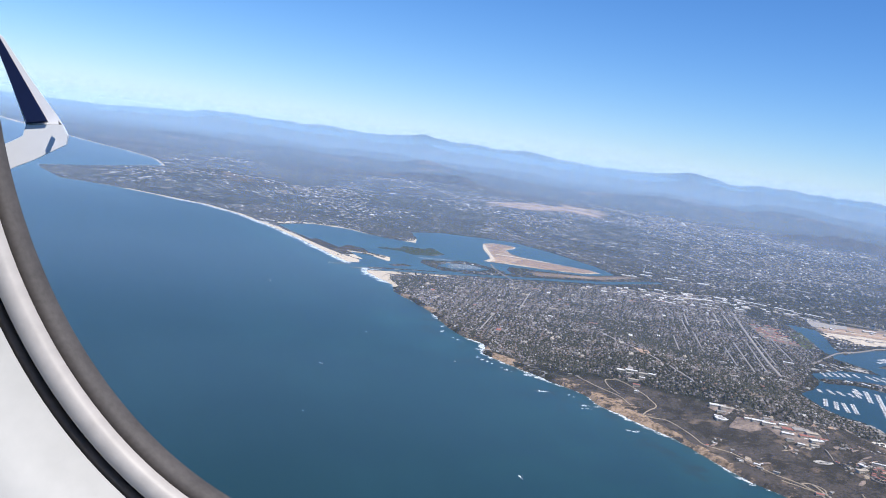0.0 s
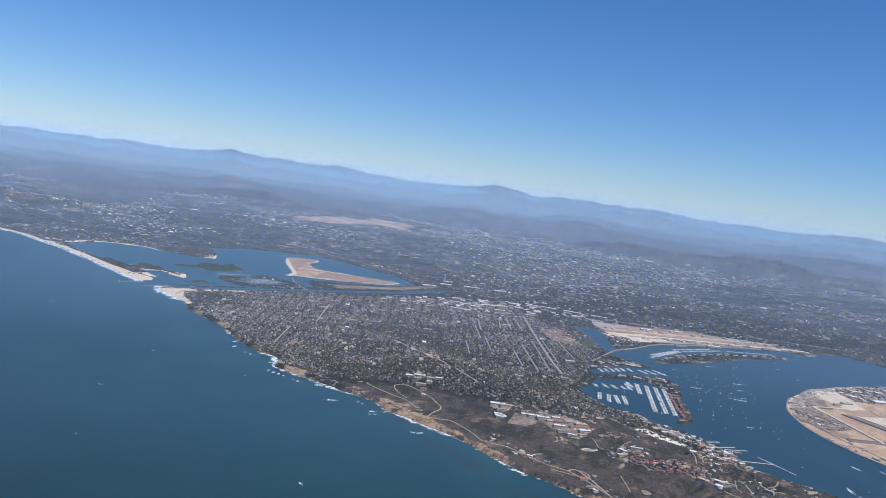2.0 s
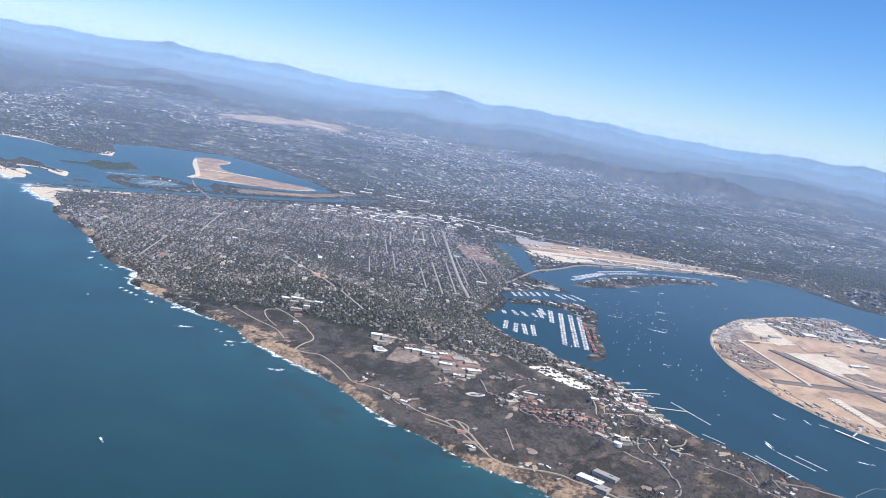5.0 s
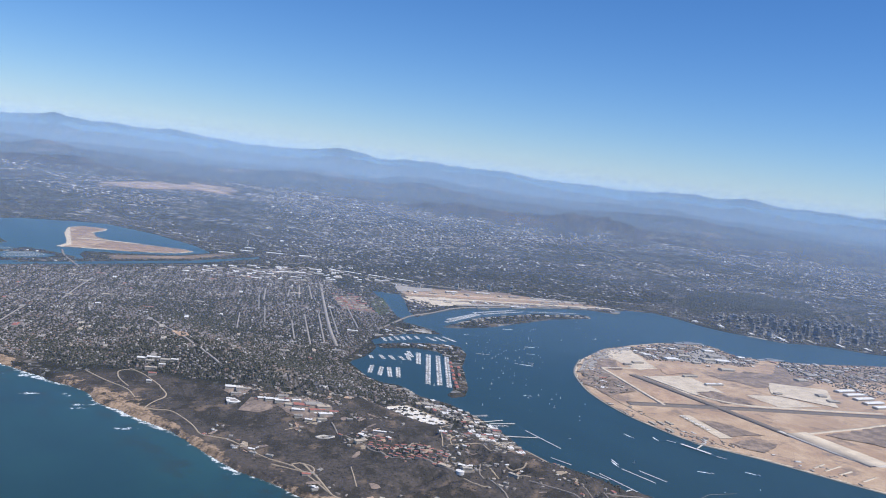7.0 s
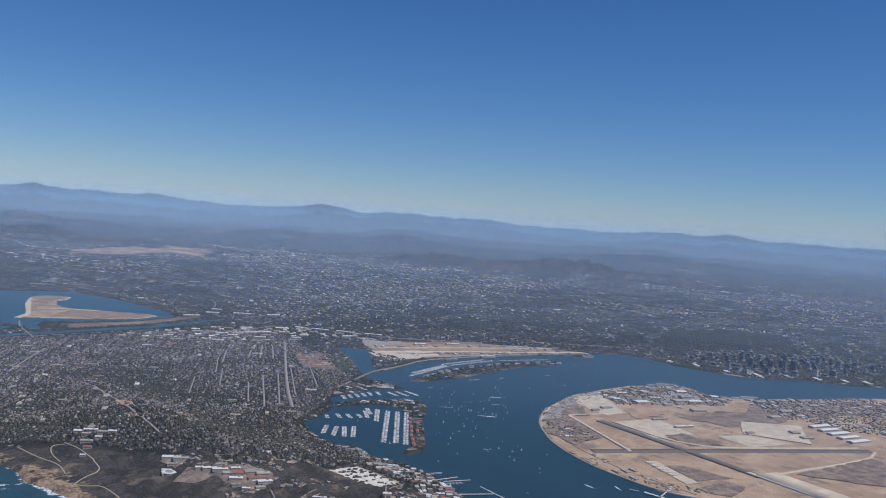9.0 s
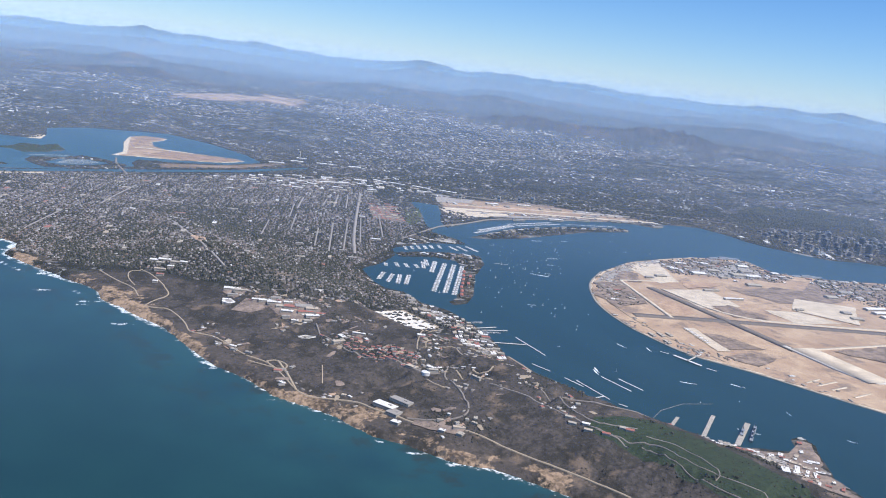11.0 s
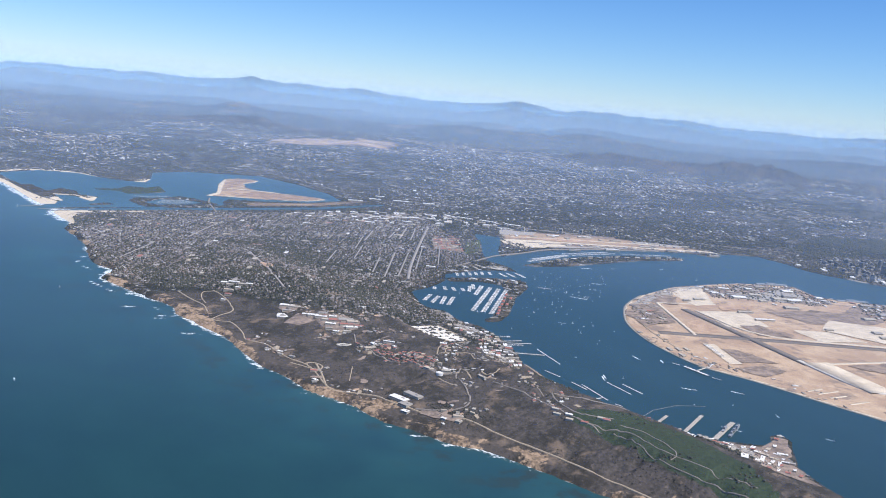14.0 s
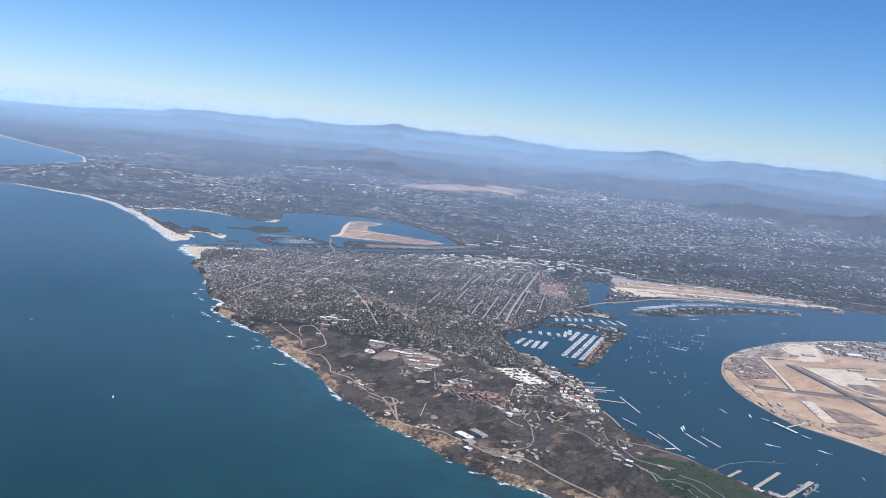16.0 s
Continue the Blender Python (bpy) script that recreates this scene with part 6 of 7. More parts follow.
for k in range(70):
    x, y = random.uniform(1.62, 4.6), random.uniform(0.2, 1.6)
    near = inside([(1.66, 0.72), (1.95, 0.72), (2.22, 1.2), (1.95, 1.15)], np.array([x]), np.array([y]))[0] > 0
    north = inside([(2.85, 1.15), (3.3, 1.0), (3.5, 0.75), (4.5, 0.35), (5.2, 0.4), (4.2, 1.05), (4.15, 1.5), (3.2, 1.68)], np.array([x]), np.array([y]))[0] > 0
    if near or north:
        building(x, y, random.uniform(14, 30), random.uniform(25, 60), random.uniform(5, 10), random.choice([20, 66, 110]), random.choice([WHITE, GREY, TAN, CREAM, RED]), "low service building on the airfield island", group="airfield service buildings")
for k in range(10):
    building(1.60 + 0.012 * k, 0.0 + 0.026 * k, 12, 26, 6, 70, WHITE, "small white storage hut on an apron", "hut", "hut", "storage huts")
# shops and stores between the town and the river
shops_ = []
for k in range(600):
    x, y = random.uniform(0.7, 3.3), random.uniform(4.6, 5.7)
    if inside([(0.9, 5.45), (1.5, 4.95), (2.0, 4.7), (2.5, 4.7), (3.2, 4.7), (3.1, 5.3), (2.6, 5.6), (1.5, 5.65)], np.array([x]), np.array([y]))[0] < 0 or any(math.hypot(x - a, y - b) < 0.115 for a, b in shops_):
        continue
    shops_.append((x, y))
    building(x, y, random.uniform(28, 60), random.uniform(45, 110), random.uniform(7, 11), 58 + random.choice([0, 90]), random.choice([WHITE, WHITE, GREY, CREAM, GREY, TAN]), "large flat-roofed store beyond the town", "store", "store", "stores beyond the town")
# fuel tanks in two rows on the sandy yard
tank_ring = [(19 * math.cos(a), 19 * math.sin(a)) for a in np.linspace(0, 2 * math.pi, 25)[:24]]
for i in range(3):
    for j in range(6):
        x, y = 0.032 + 0.052 * i + 0.002 * j, 0.672 + 0.052 * j - 0.012 * i
        z = float(height(x, y)[0])
        fuel = thing("fuel_tank", x, y, z, "round white fuel tank on a sandy yard", "tank", "fuel tanks on the yard")
        part("shell", prism(tank_ring, 0, 3), PALE_YARD, fuel)
        part("lid", prism([(0.9 * a, 0.9 * b) for a, b in tank_ring], 3, 3.6), WHITE, fuel)
# schools, churches and halls among the houses
halls_ = []
while len(halls_) < 70:
    x, y = random.uniform(-1.2, 2.2), random.uniform(2.0, 5.4)
    if not in_town(np.array([x]), np.array([y]), 0.05)[0] or any(math.hypot(x - a, y - b) < 0.16 for a, b in halls_):
        continue
    halls_.append((x, y))
    building(x, y, random.uniform(18, 34), random.uniform(35, 80), random.uniform(8, 12), 58 + random.choice([0, 90]), random.choice([WHITE, CREAM, GREY, TAN, RED, GREY]), "larger school or church hall among houses", "hall", "hall", "larger halls in the town")
    if len(halls_) % 3 == 0:
        u = np.array([(-0.035, -0.03), (0.035, -0.035), (0.04, 0.03), (-0.03, 0.035)])
        c_, s_ = math.cos(GRID), math.sin(GRID)
        patch("pavement", [(x + 0.05 + a * c_ - b * s_, y + 0.03 + a * s_ + b * c_) for a, b in u], random.choice([DIRT, GRAVEL, TAN, DIRT, GREY]), "bare school ground among houses", 4.0)
# warehouses beyond the town and airport terminals
for x, y, w, l, turn in ((1.95, 5.27, 40, 120, 60), (2.3, 5.22, 40, 330, 80), (2.75, 5.42, 50, 130, 70), (2.98, 5.38, 46, 150, 20), (3.1, 5.22, 44, 190, 30), (3.27, 5.0, 44, 200, 32), (3.45, 4.75, 44, 190, 34), (2.6, 5.15, 40, 100, 60), (2.85, 5.2, 50, 80, 60),
                         (2.4, 5.55, 50, 120, 60), (2.1, 5.65, 40, 100, 60), (2.7, 4.95, 40, 90, 60), (3.1, 4.75, 40, 100, 60), (2.5, 4.8, 36, 70, 58), (2.35, 6.6, 50, 180, 70), (2.7, 6.75, 60, 150, 60), (3.0, 6.6, 60, 200, 60), (3.3, 6.4, 60, 150, 60), (2.9, 7.0, 60, 120, 50)):
    building(x, y, w, l, 11, turn, WHITE, "long white-roofed warehouse beyond the town", "warehouse", "warehouse", "white warehouses")
for x, y in ((1.9, 3.5), (1.97, 3.62), (2.02, 3.75), (2.1, 3.9), (2.18, 4.05), (1.78, 3.55), (1.84, 3.7), (1.9, 3.85), (2.0, 4.05), (1.7, 3.4)):
    building(x, y, 22, 60, 9, 58, random.choice([RED, RED, CREAM]), "red-tiled barrack hall of the old training centre", "hall", "hall", "halls of the training centre", pitched=3)
for x, y, w, l in ((3.49, 4.057, 50, 130), (3.856, 3.964, 40, 150), (4.122, 3.756, 40, 120), (4.224, 3.388, 50, 150), (3.172, 3.30, 30, 120), (3.65, 3.28, 40, 150), (4.0, 3.25, 40, 130), (4.403, 3.187, 36, 110), (4.73, 2.9, 30, 110)):
    building(x, y, w, l, 14, -110, random.choice([WHITE, GREY]), "white-roofed airport terminal building", "terminal", "terminal", "airport buildings")
for x, y in ((1.521, 2.60), (1.669, 2.60), (1.74, 2.62), (1.785, 2.72), (1.6, 2.68), (1.45, 2.64)):
    building(x, y, 22, 60, 7, 5, random.choice([WHITE, CREAM, GREY]), "low pale building on the harbour spit", group="spit buildings")
for x, y in ((1.187, 1.674), (1.115, 1.59), (1.042, 1.503), (0.97, 1.42), (0.90, 1.345), (0.835, 1.26), (0.773, 1.185), (1.14, 1.55), (1.0, 1.40)):
    building(x, y, 18, 60, 8, -40, RED, "red-roofed hotel wing on the marina peninsula", "hotel", "hotel", "hotel wings on the marina peninsula", pitched=3)
for x, y, l in ((1.321, 1.85, 60), (1.45, 2.1, 70), (1.35, 2.14, 60), (1.55, 2.08, 50), (1.25, 2.2, 50)):
    building(x, y, 26, l, 8, 20, random.choice([WHITE, GREY]), "pale boatyard building on the marina peninsula", group="boatyard buildings")
for k in range(16):
    building(2.35 + 0.115 * k, 2.76 + 0.16 * math.sin(k / 15 * math.pi) + 0.0, 18, 50, random.choice([7, 9, 18]), 80, random.choice([WHITE, GREY, CREAM]), "hotel and restaurant building on the harbour strip", group="harbour strip buildings")


# ---- downtown towers ----
def tower(x, y, w, l, h, turn):
    z = float(height(x, y)[0])
    ob = thing("office_tower", x, y, z, "tall grey and glass downtown tower", "tower", "downtown towers", turn=turn)
    part("podium", prism(rect(w * 1.5, l * 1.4), -5, 14), GREY, ob)
    part("shaft", prism(rect(w, l), 14, h * 0.86), TOWER, ob)
    part("upper_shaft", prism(rect(w * 0.82, l * 0.82), h * 0.86, h), TOWER, ob)
    part("roof", prism(rect(w * 0.5, l * 0.5), h, h + 5), GREY, ob)


rt = random.Random(5)
made = []
for k in range(400):
    x, y = 5.55 + rt.random() * 2.3, 0.9 + rt.random() * 1.9
    inner = inside([(5.55, 2.2), (5.5, 1.65), (5.95, 1.35), (6.3, 1.0), (7.6, 1.0), (7.9, 1.7), (6.9, 2.5), (6.0, 2.6)], np.array([x]), np.array([y]))[0]
    if inner > 0 and all(math.hypot(x - a, y - b) > 0.095 for a, b in made):
        made.append((x, y))
        core = math.exp(-((x - 6.25) ** 2 + (y - 1.75) ** 2) / 0.35) + 0.6 * math.exp(-((x - 7.0) ** 2 + (y - 1.25) ** 2) / 0.15)
        tower(x, y, rt.uniform(22, 46), rt.uniform(24, 56), rt.choice([16, 20, 26, 40, 64]) * rt.uniform(0.6, 1.0) + rt.uniform(0, 1) ** 1.6 * 135 * core, 2)
for x, y, l in ((5.45, 2.1, 120), (5.42, 1.75, 90), (5.55, 1.5, 130), (5.8, 1.32, 110), (5.98, 1.1, 140), (6.15, 0.9, 120), (5.38, 2.35, 90), (6.3, 0.75, 150)):
    building(x, y, 40, l, 12, -40, rt.choice([WHITE, CREAM, WHITE]), "long white waterfront terminal downtown", "terminal", "terminal", "downtown waterfront buildings")
for x, y in ((3.3, 4.35), (3.75, 4.25), (4.0, 4.2), (4.2, 4.2), (4.45, 4.1)):
    building(x, y, 16, 36, 55, 30, WHITE, "slender white apartment block above the airport", "apartment block", "apartment_block", "white apartment blocks")
building(2.99, 7.21, 14, 20, 70, 20, WHITE, "slender white tower beyond the river", "tower", "tower_block")


# ---- piers, breakwaters, ships ----
def pier(name, a, b, width, deck, label, category="pier", h=5.0):
    mx, my = (a[0] + b[0]) / 2, (a[1] + b[1]) / 2
    dx, dy = (b[0] - a[0]) * 1000, (b[1] - a[1]) * 1000
    length = math.hypot(dx, dy)
    ob = thing(name, mx, my, 0.0, label, category, turn=math.degrees(math.atan2(dy, dx)) - 90)
    part("deck", prism(rect(width, length), h - 1.5, h), deck, ob)
    for i in range(max(2, int(length / 45))):
        y = -length / 2 + (i + 0.5) * length / max(2, int(length / 45))
        part("pile", prism(rect(width * 0.8, 3.0, 0, y), -4.0, h - 1.5), ROCK, ob)
    return ob


pier("pier", (0.338, -0.735), (0.458, -0.677), 15, DECK, "short wide concrete navy pier")
pier("pier", (0.366, -0.872), (0.638, -0.728), 18, DECK, "long wide concrete navy pier")
pier("pier", (0.45, -0.978), (0.715, -0.849), 24, DECK, "long navy pier with moored submarines")
pier("pier", (0.33, 0.40), (0.49, 0.31), 9, CONCRETE, "long thin white fuel pier")
pier("pier", (0.40, 0.62), (0.54, 0.60), 8, CONCRETE, "thin concrete jetty near the workshops")
pier("pier", (0.42, 0.58), (0.56, 0.53), 8, CONCRETE, "thin concrete jetty near the workshops")
pier("pier", (1.194, -0.078), (1.198, -0.252), 16, WHITE, "white quay along the airfield island")
pier("pier", (1.30, -0.14), (1.19, -0.17), 8, CONCRETE, "short white access jetty")
pier("pier", (1.62, 1.86), (1.70, 1.80), 6, CONCRETE, "short fishing pier of the peninsula")
for a, b in (((0.529, 0.43), (0.474, 0.15)), ((0.314, 0.078), (0.326, -0.036)), ((0.33, -0.127), (0.329, -0.246)), ((0.361, -0.171), (0.326, -0.408)), ((0.239, -0.371), (0.331, -0.371)), ((0.324, -0.463), (0.336, -0.503)),
             ((1.175, -0.002), (1.19, -0.048)), ((1.198, -0.284), (1.213, -0.334))):
    pier("floating_dock", a, b, 5.5, WHITE, "narrow white floating dock on the bay", "dock", 2.5)


def ship(x, y, length, beam, turn, label, name="ship"):
    ob = thing(name, x, y, 0.0, label, "ship", turn=turn)
    hull = [(-beam / 2, -length / 2), (beam / 2, -length / 2), (beam / 2, length * 0.3), (0, length / 2), (-beam / 2, length * 0.3)]
    part("hull", prism(hull, -2, 9), STEEL, ob)
    tower_ = part("superstructure", prism(rect(beam * 0.6, length * 0.3, 0, -length * 0.05), 9, 18), STEEL, ob)
    part("mast", prism(rect(3, 3, 0, 0), 18, 30), STEEL, tower_)


for x, y in ((0.585, -0.955), (0.63, -0.93), (0.68, -0.905), (0.60, -0.90)):
    ship(x, y, 95, 13, -61, "dark grey vessel moored at a navy pier")
ship(4.08, 1.64, 320, 48, -107, "large grey carrier moored at the airfield island", "aircraft_carrier")
ship(4.28, 0.97, 300, 46, -110, "large grey carrier moored at a quay", "aircraft_carrier")
ship(5.62, 1.60, 250, 34, -75, "old grey museum ship at the downtown quay")


# ---- marinas: docks, boats ----
def berths(a, b, spacing, length):
    """Boats lying on both sides of a dock: places and headings."""
    a, b = np.array(a), np.array(b)
    t = (b - a) / np.hypot(*(b - a))
    n = int(np.hypot(*(b - a)) / spacing)
    f = (np.arange(n) + 0.5) / n
    out = []
    for s in (-1, 1):
        nrm = np.array([-t[1], t[0]]) * s
        p = a + (b - a) * f[:, None] + nrm * (length * 0.62)
        keep_ = rng.uniform(0, 1, n) < 0.86
        out.append(np.c_[p, np.full(n, math.atan2(nrm[1], nrm[0]) - math.pi / 2)][keep_])
    return np.concatenate(out)


def moored(name, rows, length, label):
    """Small white yachts in their berths, as one mesh: hull with a pointed bow, cabin."""
    p = np.concatenate([berths(a, b, length * 0.5, length) for a, b in rows])
    n = len(p)
    L = length * rng.uniform(0.75, 1.15, n)
    W = L * 0.27
    o = np.array([(-0.5, -0.5), (0.5, -0.5), (0.5, 0.2), (0, 0.5), (-0.5, 0.2)])
    c, s = np.cos(p[:, 2])[:, None], np.sin(p[:, 2])[:, None]
    v = np.zeros((n, 14, 3))
    ox, oy = o[None, :, 0] * W[:, None], o[None, :, 1] * L[:, None]
    for k, zz in ((0, -0.0005), (5, 0.0014)):
        v[:, k:k + 5, 0], v[:, k:k + 5, 1], v[:, k:k + 5, 2] = p[:, :1] + c * ox - s * oy, p[:, 1:2] + s * ox + c * oy, zz
    q = np.array([(-0.3, -0.3), (0.3, -0.3), (0.2, 0.12), (-0.2, 0.12)])
    ox, oy = q[None, :, 0] * W[:, None], q[None, :, 1] * L[:, None]
    v[:, 10:, 0], v[:, 10:, 1], v[:, 10:, 2] = p[:, :1] + c * ox - s * oy, p[:, 1:2] + s * ox + c * oy, 0.003
    tri = [(5, 6, 7), (5, 7, 9), (9, 7, 8)] + [t for i in range(5) for t in ((i, (i + 1) % 5, 5 + (i + 1) % 5), (i, 5 + (i + 1) % 5, 5 + i))]
    tri += [(10, 11, 12), (10, 12, 13), (5, 6, 11), (5, 11, 10), (6, 7, 12), (6, 12, 11), (9, 5, 10), (9, 10, 13)]
    f = (np.arange(n)[:, None, None] * 14 + np.array(tri)[None]).reshape(-1, 3)
    tagged(sheet(name, v.reshape(-1, 3), f, YACHT), label, "boats", kind="stuff")
    for a, b in rows:
        pier("dock", a, b, 4, GREY, "narrow grey floating dock lined with yachts", "dock", 1.6)


moored("yachts", [((1.22, 1.93), (0.66, 1.32)), ((1.262, 1.88), (0.71, 1.27)), ((1.316, 1.85), (0.74, 1.22)), ((1.18, 1.99), (0.96, 1.74))], 0.016, "white yachts packed along docks of the peninsula marina")
moored("yachts", [((0.62, 1.80), (0.477, 1.65)), ((0.653, 1.745), (0.497, 1.58)), ((0.69, 1.72), (0.541, 1.53)), ((0.748, 1.699), (0.58, 1.5))], 0.014, "white yachts in the small western basin")
moored("yachts", [((0.785, 2.024), (0.739, 1.952)), ((0.86, 2.01), (0.811, 1.915)), ((0.915, 1.98), (0.87, 1.88)), ((0.975, 1.95), (0.938, 1.859)), ((1.08, 2.0), (0.969, 1.838)), ((1.14, 2.05), (1.05, 1.9))], 0.013, "white yachts along short docks of the inner basin")
moored("yachts", [((1.25, 2.46), (1.2, 2.36)), ((1.31, 2.46), (1.26, 2.36)), ((1.37, 2.46), (1.32, 2.36)), ((1.43, 2.46), (1.38, 2.36)), ((1.49, 2.46), (1.44, 2.36)), ((1.63, 2.40), (1.61, 2.27)), ((1.70, 2.39), (1.68, 2.24)), ((1.78, 2.38), (1.76, 2.22)), ((1.56, 2.45), (1.51, 2.35))], 0.012, "sailing boats in the fishing harbour")
moored("yachts", [((2.25, 2.84), (2.9, 3.07)), ((2.36, 2.93), (2.9, 3.11)), ((2.95, 3.08), (3.55, 3.12)), ((3.6, 3.10), (4.15, 2.95)), ((2.9, 3.15), (3.5, 3.19))], 0.018, "white yachts behind the harbour strip")
moored("yachts", [((-0.22, 6.14), (0.12, 6.14)), ((-0.18, 6.22), (0.2, 6.22)), ((-0.12, 6.30), (0.2, 6.30)), ((-0.08, 6.37), (0.14, 6.37)), ((-0.35, 6.64), (0.05, 6.66))], 0.018, "white yachts in the lagoon marina")
moored("yachts", [((0.4, 0.56), (0.5, 0.52)), ((0.47, 0.72), (0.53, 0.70))], 0.014, "white boats beside the workshops")


# ---- boats under way ----
def boat(x, y, length, turn, sail, wake):
    kind = "sailing boat" if sail else "motorboat"
    ob = thing("sailing_boat" if sail else "motorboat", x, y, 0.0, "small white sailing boat on blue water" if sail else "white motorboat under way with foam wake" if wake else "small white motorboat on blue water", kind,
               "boats on the bay", turn=turn)
    b = length * 0.28
    hull = [(-b / 2, -length / 2), (b / 2, -length / 2), (b / 2, length * 0.2), (0, length / 2), (-b / 2, length * 0.2)]
    part("hull", prism(hull, -0.6, 2.2), HULL, ob)
    part("cabin", prism(rect(b * 0.6, length * 0.35, 0, -length * 0.08), 2.2, 4.2), HULL, ob)
    if sail:
        bm = bmesh.new()
        s = [bm.verts.new(c) for c in ((-0.25, 0, 2.5), (0.25, 0, 2.5), (0.25, -length * 0.42, 3.2), (-0.25, -length * 0.42, 3.2), (0, 0.2, length * 1.25))]
        for i in range(4):
            bm.faces.new((s[i], s[(i + 1) % 4], s[4]))
        bm.faces.new(s[:4][::-1])
        mast = part("mast", prism(rect(0.4, 0.4, 0, 0.4), 2, length * 1.3), STEEL, ob)
        part("sail", bm, HULL, mast, "white sail")
    if wake:
        out = [(-b * 0.3, -length * 0.4), (b * 0.3, -length * 0.4), (b * 0.9, -length - wake * 0.4), (b * 0.5, -length - wake), (-b * 0.5, -length - wake), (-b * 0.9, -length - wake * 0.4)]
        part("wake", prism(out, -0.3, 0.35), FOAM, ob, "white foam trail")


rb = random.Random(11)
for x, y, ln, tr, sail, wake in ((1.70, 1.55, 30, 40, 0, 90), (2.23, 1.93, 24, 70, 0, 60), (2.6, 2.5, 26, 80, 0, 70), (2.9, 2.45, 20, 90, 0, 40), (2.05, 1.75, 18, 60, 0, 40), (0.919, -0.42, 20, -140, 0, 50), (1.136, -0.547, 20, -160, 0, 45),
                                 (1.023, 0.103, 16, 170, 0, 60), (1.12, 0.013, 16, 150, 0, 50), (0.533, -0.151, 18, 150, 0, 60), (0.56, -0.13, 16, 150, 0, 60)):
    boat(x, y, ln, tr, sail, wake)
placed = 0
while placed < 46:
    x, y = rb.uniform(0.6, 4.2), rb.uniform(-1.2, 2.7)
    if shore(np.array([x]), np.array([y]))[0] < -0.06 and (x < 2.6 or y > 1.9):
        boat(x, y, rb.uniform(10, 18), rb.uniform(0, 360), rb.random() < 0.45, rb.choice([0, 0, 0, 25]))
        placed += 1
for x, y in ((-2.1, 3.0), (-2.4, 4.6), (-1.9, 5.4), (-1.6, 5.75), (-2.6, 2.2), (-2.9, 1.4), (-2.2, 0.6), (-1.75, 2.35), (-3.2, 4.4), (-2.6, 7.2), (-2.3, 6.4), (-1.8, 6.1)):
    boat(x, y, rb.uniform(12, 20), rb.uniform(0, 360), rb.random() < 0.5, rb.choice([0, 20]))
# anchorage off the marina peninsula
placed = 0
while placed < 60:
    x, y = rb.uniform(0.95, 2.5), rb.uniform(0.75, 2.2)
    if shore(np.array([x]), np.array([y]))[0] < -0.09 and abs((x - 1.5) * 0.55 - (y - 1.5) * 0.6) < 0.24:
        boat(x, y, rb.uniform(9, 15), rb.uniform(0, 360), rb.random() < 0.6, 0)
        placed += 1
# moored lines of foam-edged booms
for k, (a, b) in enumerate((((0.527, -0.175), (0.515, -0.37)), ((0.588, -0.229), (0.582, -0.384)), ((0.306, -0.654), (0.456, -0.588)), ((0.456, -0.588), (0.627, -0.573)), ((0.627, -0.573), (0.77, -0.628)))):
    pier("security_boom", a, b, 6 if k < 2 else 1.6, WHITE if k < 2 else GREY, "thin floating security boom on the bay", "boom", 1.0)
# jetties at the lagoon mouth
for a, b in (((-1.36, 5.83), (-1.58, 5.76)), ((-1.1, 5.66), (-1.45, 5.60)), ((-1.2, 5.52), (-1.38, 5.49))):
    pier("jetty", a, b, 14, ROCK, "low rock jetty at the lagoon mouth", "jetty", 3.0)
drape("road", [(1.375, 2.68), (1.652, 2.84), (1.942, 3.03), (2.1, 3.12), (2.338, 3.16), (3.0, 3.42), (4.3, 3.2)], 15, STREET, "wide grey road and bridge along the harbour", lift=6)


# ---- the airliner: window frame beside the seat, wing tip outside ----
SEAT = way_pose(-3.982, -2.426, 1.275, -23.27, -6.68, 8.19)
REACH = 2.2 * K


def cabin_point(u, v, depth=1.0):
    """A place ahead of the seat: u to the right and v up, as slopes of the sight line."""
    return SEAT @ Vector((u * REACH * depth, v * REACH * depth, -REACH * depth))


def rim(angle, out):
    """The rounded edge of the window opening, widened by out."""
    return (-0.060 - (0.439 + out) * math.cos(angle), 0.275 - (0.598 + out) * math.sin(angle))


def band(name, out0, out1, near0, near1, material, parent, label):
    """A strip of the frame between two edges, with a turned-back lip of real depth."""
    bm = bmesh.new()
    loops = []
    for i in range(49):
        a = radians(-14 + 92 * i / 48)
        ring = [cabin_point(*rim(a, out0), near0), cabin_point(*rim(a, (out0 + out1) / 2), (near0 + near1) / 2 - 0.006), cabin_point(*rim(a, out1), near1),
                cabin_point(*rim(a, out1), near1 + 0.03), cabin_point(*rim(a, out0), near0 + 0.03)]
        loops.append([bm.verts.new(p) for p in ring])
    for p, q in zip(loops, loops[1:]):
        for k in range(5):
            bm.faces.new((p[k], p[(k + 1) % 5], q[(k + 1) % 5], q[k]))
    for end in (loops[0], loops[-1]):
        bm.faces.new(end)
    bmesh.ops.recalc_face_normals(bm, faces=bm.faces)
    me = bpy.data.meshes.new(name)
    bm.to_mesh(me)
    bm.free()
    for f in me.polygons:
        f.use_smooth = True
    me.materials.append(material)
    ob = new(name, me)
    ob.parent = parent
    return tagged(ob, label)


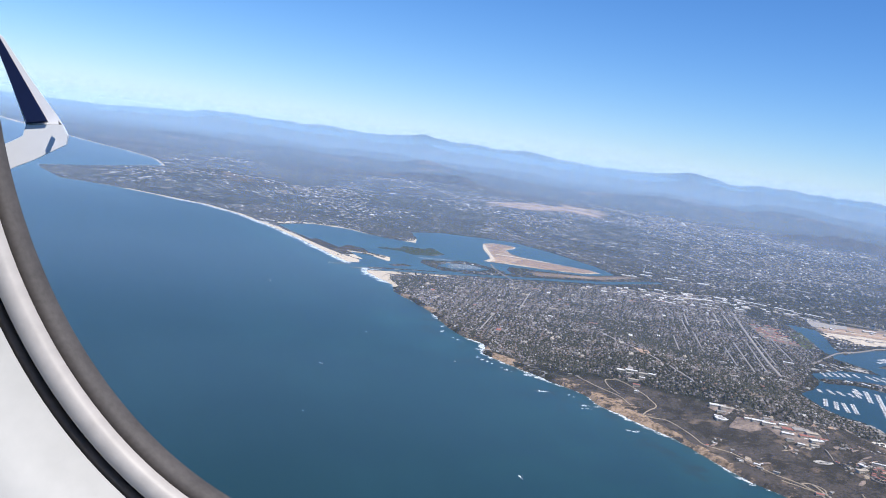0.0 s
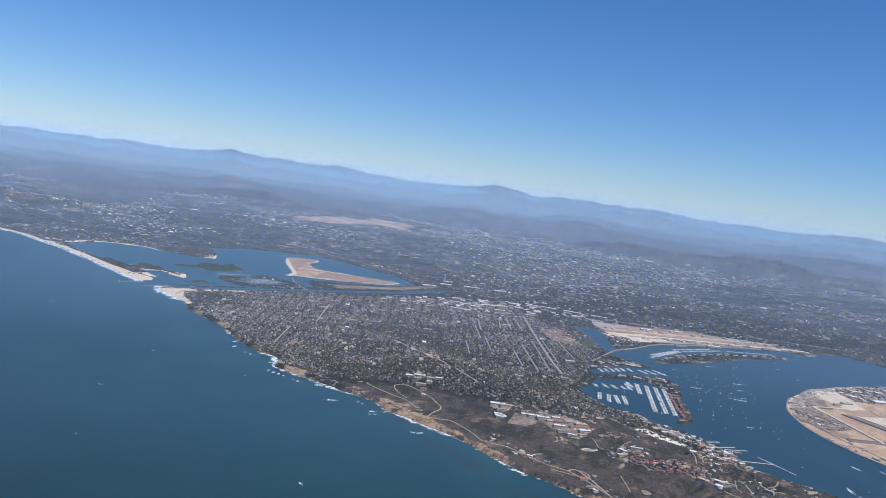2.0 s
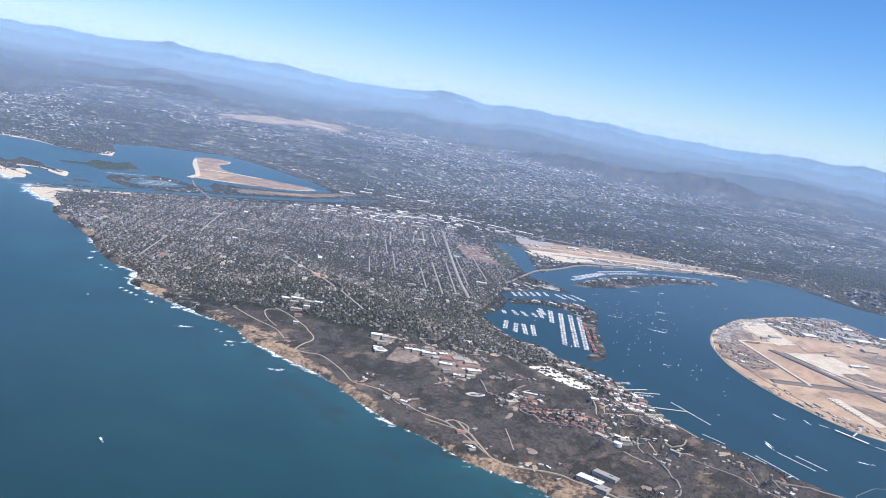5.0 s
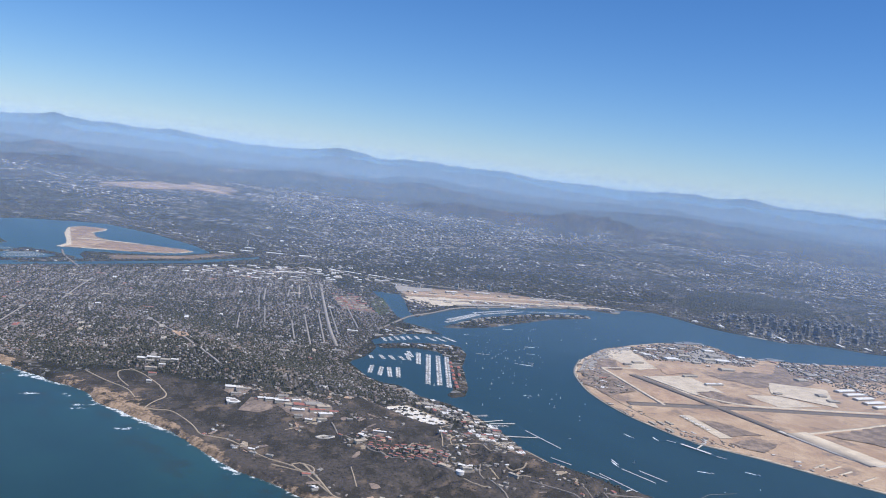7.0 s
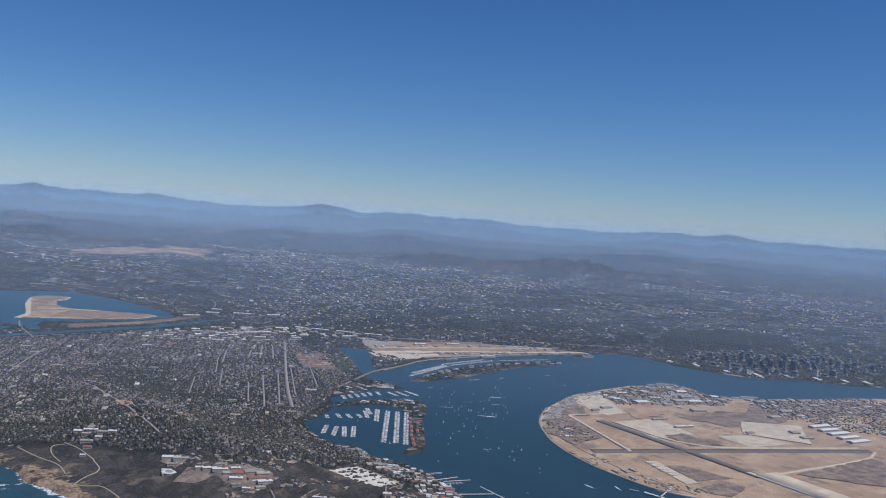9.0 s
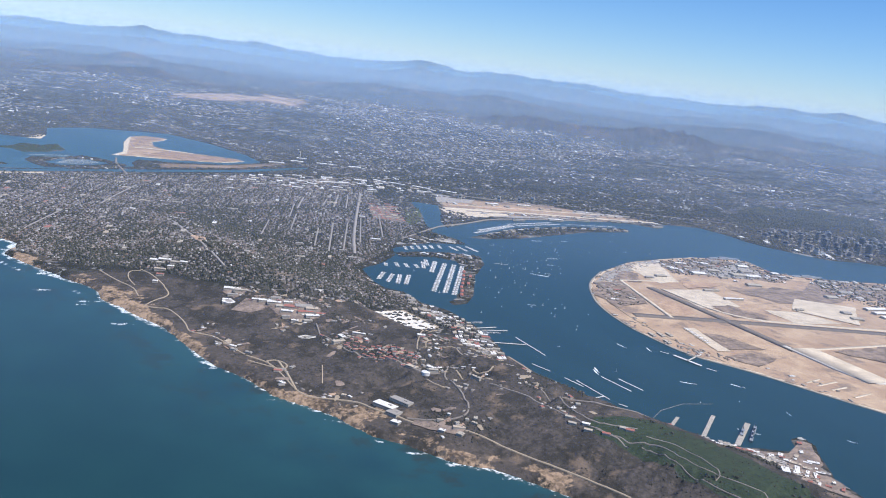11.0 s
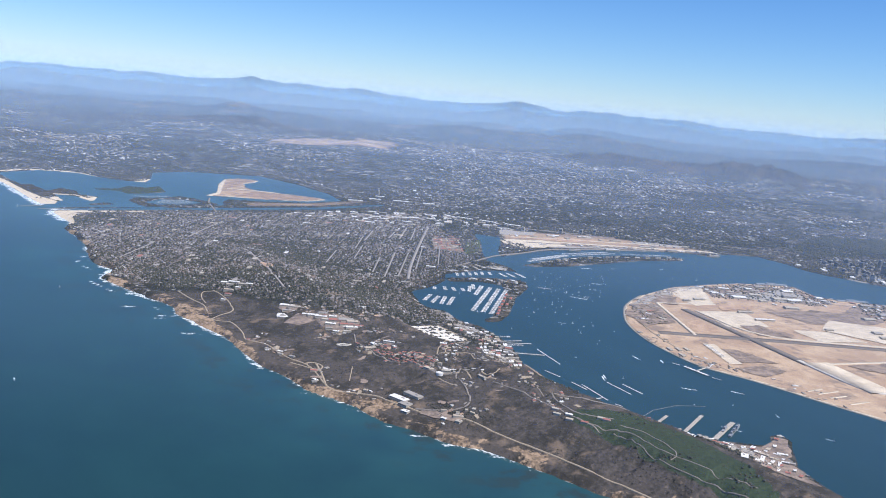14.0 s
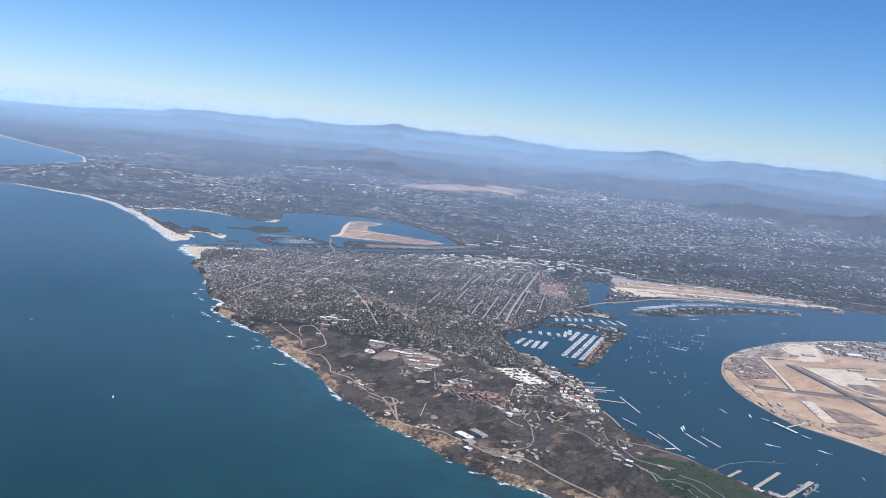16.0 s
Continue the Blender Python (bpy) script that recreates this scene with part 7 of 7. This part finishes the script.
SEAL = plain("dark_rubber_seal", (0.072, 0.064, 0.060), 0.7, 0.3, 8)
LIP = plain("beige_plastic_lip", (0.42, 0.385, 0.35), 0.5, 0.15, 3)
LINER = plain("ivory_cabin_liner", (0.42, 0.41, 0.385), 0.55, 0.08, 2)
window = tagged(new("cabin_window"), "ivory airliner window surround with dark rubber seal", "window")
band("seal", 0.0, 0.026, 1.02, 1.0, SEAL, window, "dark grey rubber seal")
band("lip", 0.026, 0.056, 0.985, 0.975, LIP, window, "beige plastic lip")
band("groove", 0.056, 0.070, 0.995, 0.985, SEAL, window, "dark groove")
band("liner", 0.070, 0.42, 0.96, 0.90, LINER, window, "ivory moulded cabin liner")


def blade(name, corners, depth, thick, material, parent, label):
    """A wing piece with rounded thickness on an outline of sight-line slopes."""
    bm = bmesh.new()
    pts = [((x - 784) / 1605, (441 - y) / 1605) for x, y in corners]
    mu, mv = sum(p[0] for p in pts) / len(pts), sum(p[1] for p in pts) / len(pts)
    front = [bm.verts.new(cabin_point(mu + (u - mu) * 0.97, mv + (v - mv) * 0.97, depth)) for u, v in pts]
    edge = [bm.verts.new(cabin_point(u, v, depth + thick * 0.5)) for u, v in pts]
    back = [bm.verts.new(cabin_point(mu + (u - mu) * 0.97, mv + (v - mv) * 0.97, depth + thick)) for u, v in pts]
    n = len(pts)
    bm.faces.new(front)
    bm.faces.new(back[::-1])
    for a, b in ((front, edge), (edge, back)):
        for i in range(n):
            bm.faces.new((a[i], b[i], b[(i + 1) % n], a[(i + 1) % n]))
    bmesh.ops.recalc_face_normals(bm, faces=bm.faces)
    me = bpy.data.meshes.new(name)
    bm.to_mesh(me)
    bm.free()
    me.materials.append(material)
    ob = new(name, me)
    ob.parent = parent
    return tagged(ob, label)


PAINT = plain("white_aircraft_paint", (0.80, 0.80, 0.81), 0.3, 0.04, 2)
NAVY = plain("navy_aircraft_paint", (0.012, 0.020, 0.065), 0.35, 0.15, 2)
wing = tagged(new("aircraft_wing"), "white airliner wing tip with navy upswept winglet", "wing")
blade("winglet", [(-16, 57), (-3, 58), (6, 66), (60, 148), (104, 208), (112, 222), (46, 222), (20, 150)], 1.12, 0.02, PAINT, wing, "white leading edge")
blade("winglet_panel", [(-15, 59), (-4, 60), (4, 74), (86, 217), (47, 219), (20, 150)], 1.105, 0.012, NAVY, wing, "navy blue panel")
blade("wing_tip", [(46, 220), (112, 220), (122, 240), (119, 256), (60, 284), (30, 295), (-50, 330), (-60, 283), (20, 250), (40, 240)], 1.11, 0.03, PAINT, wing, "white wing tip")
blade("navigation_light", [(103, 214), (110, 221), (104, 221)], 1.09, 0.01, SEAL, wing, "small dark lamp")
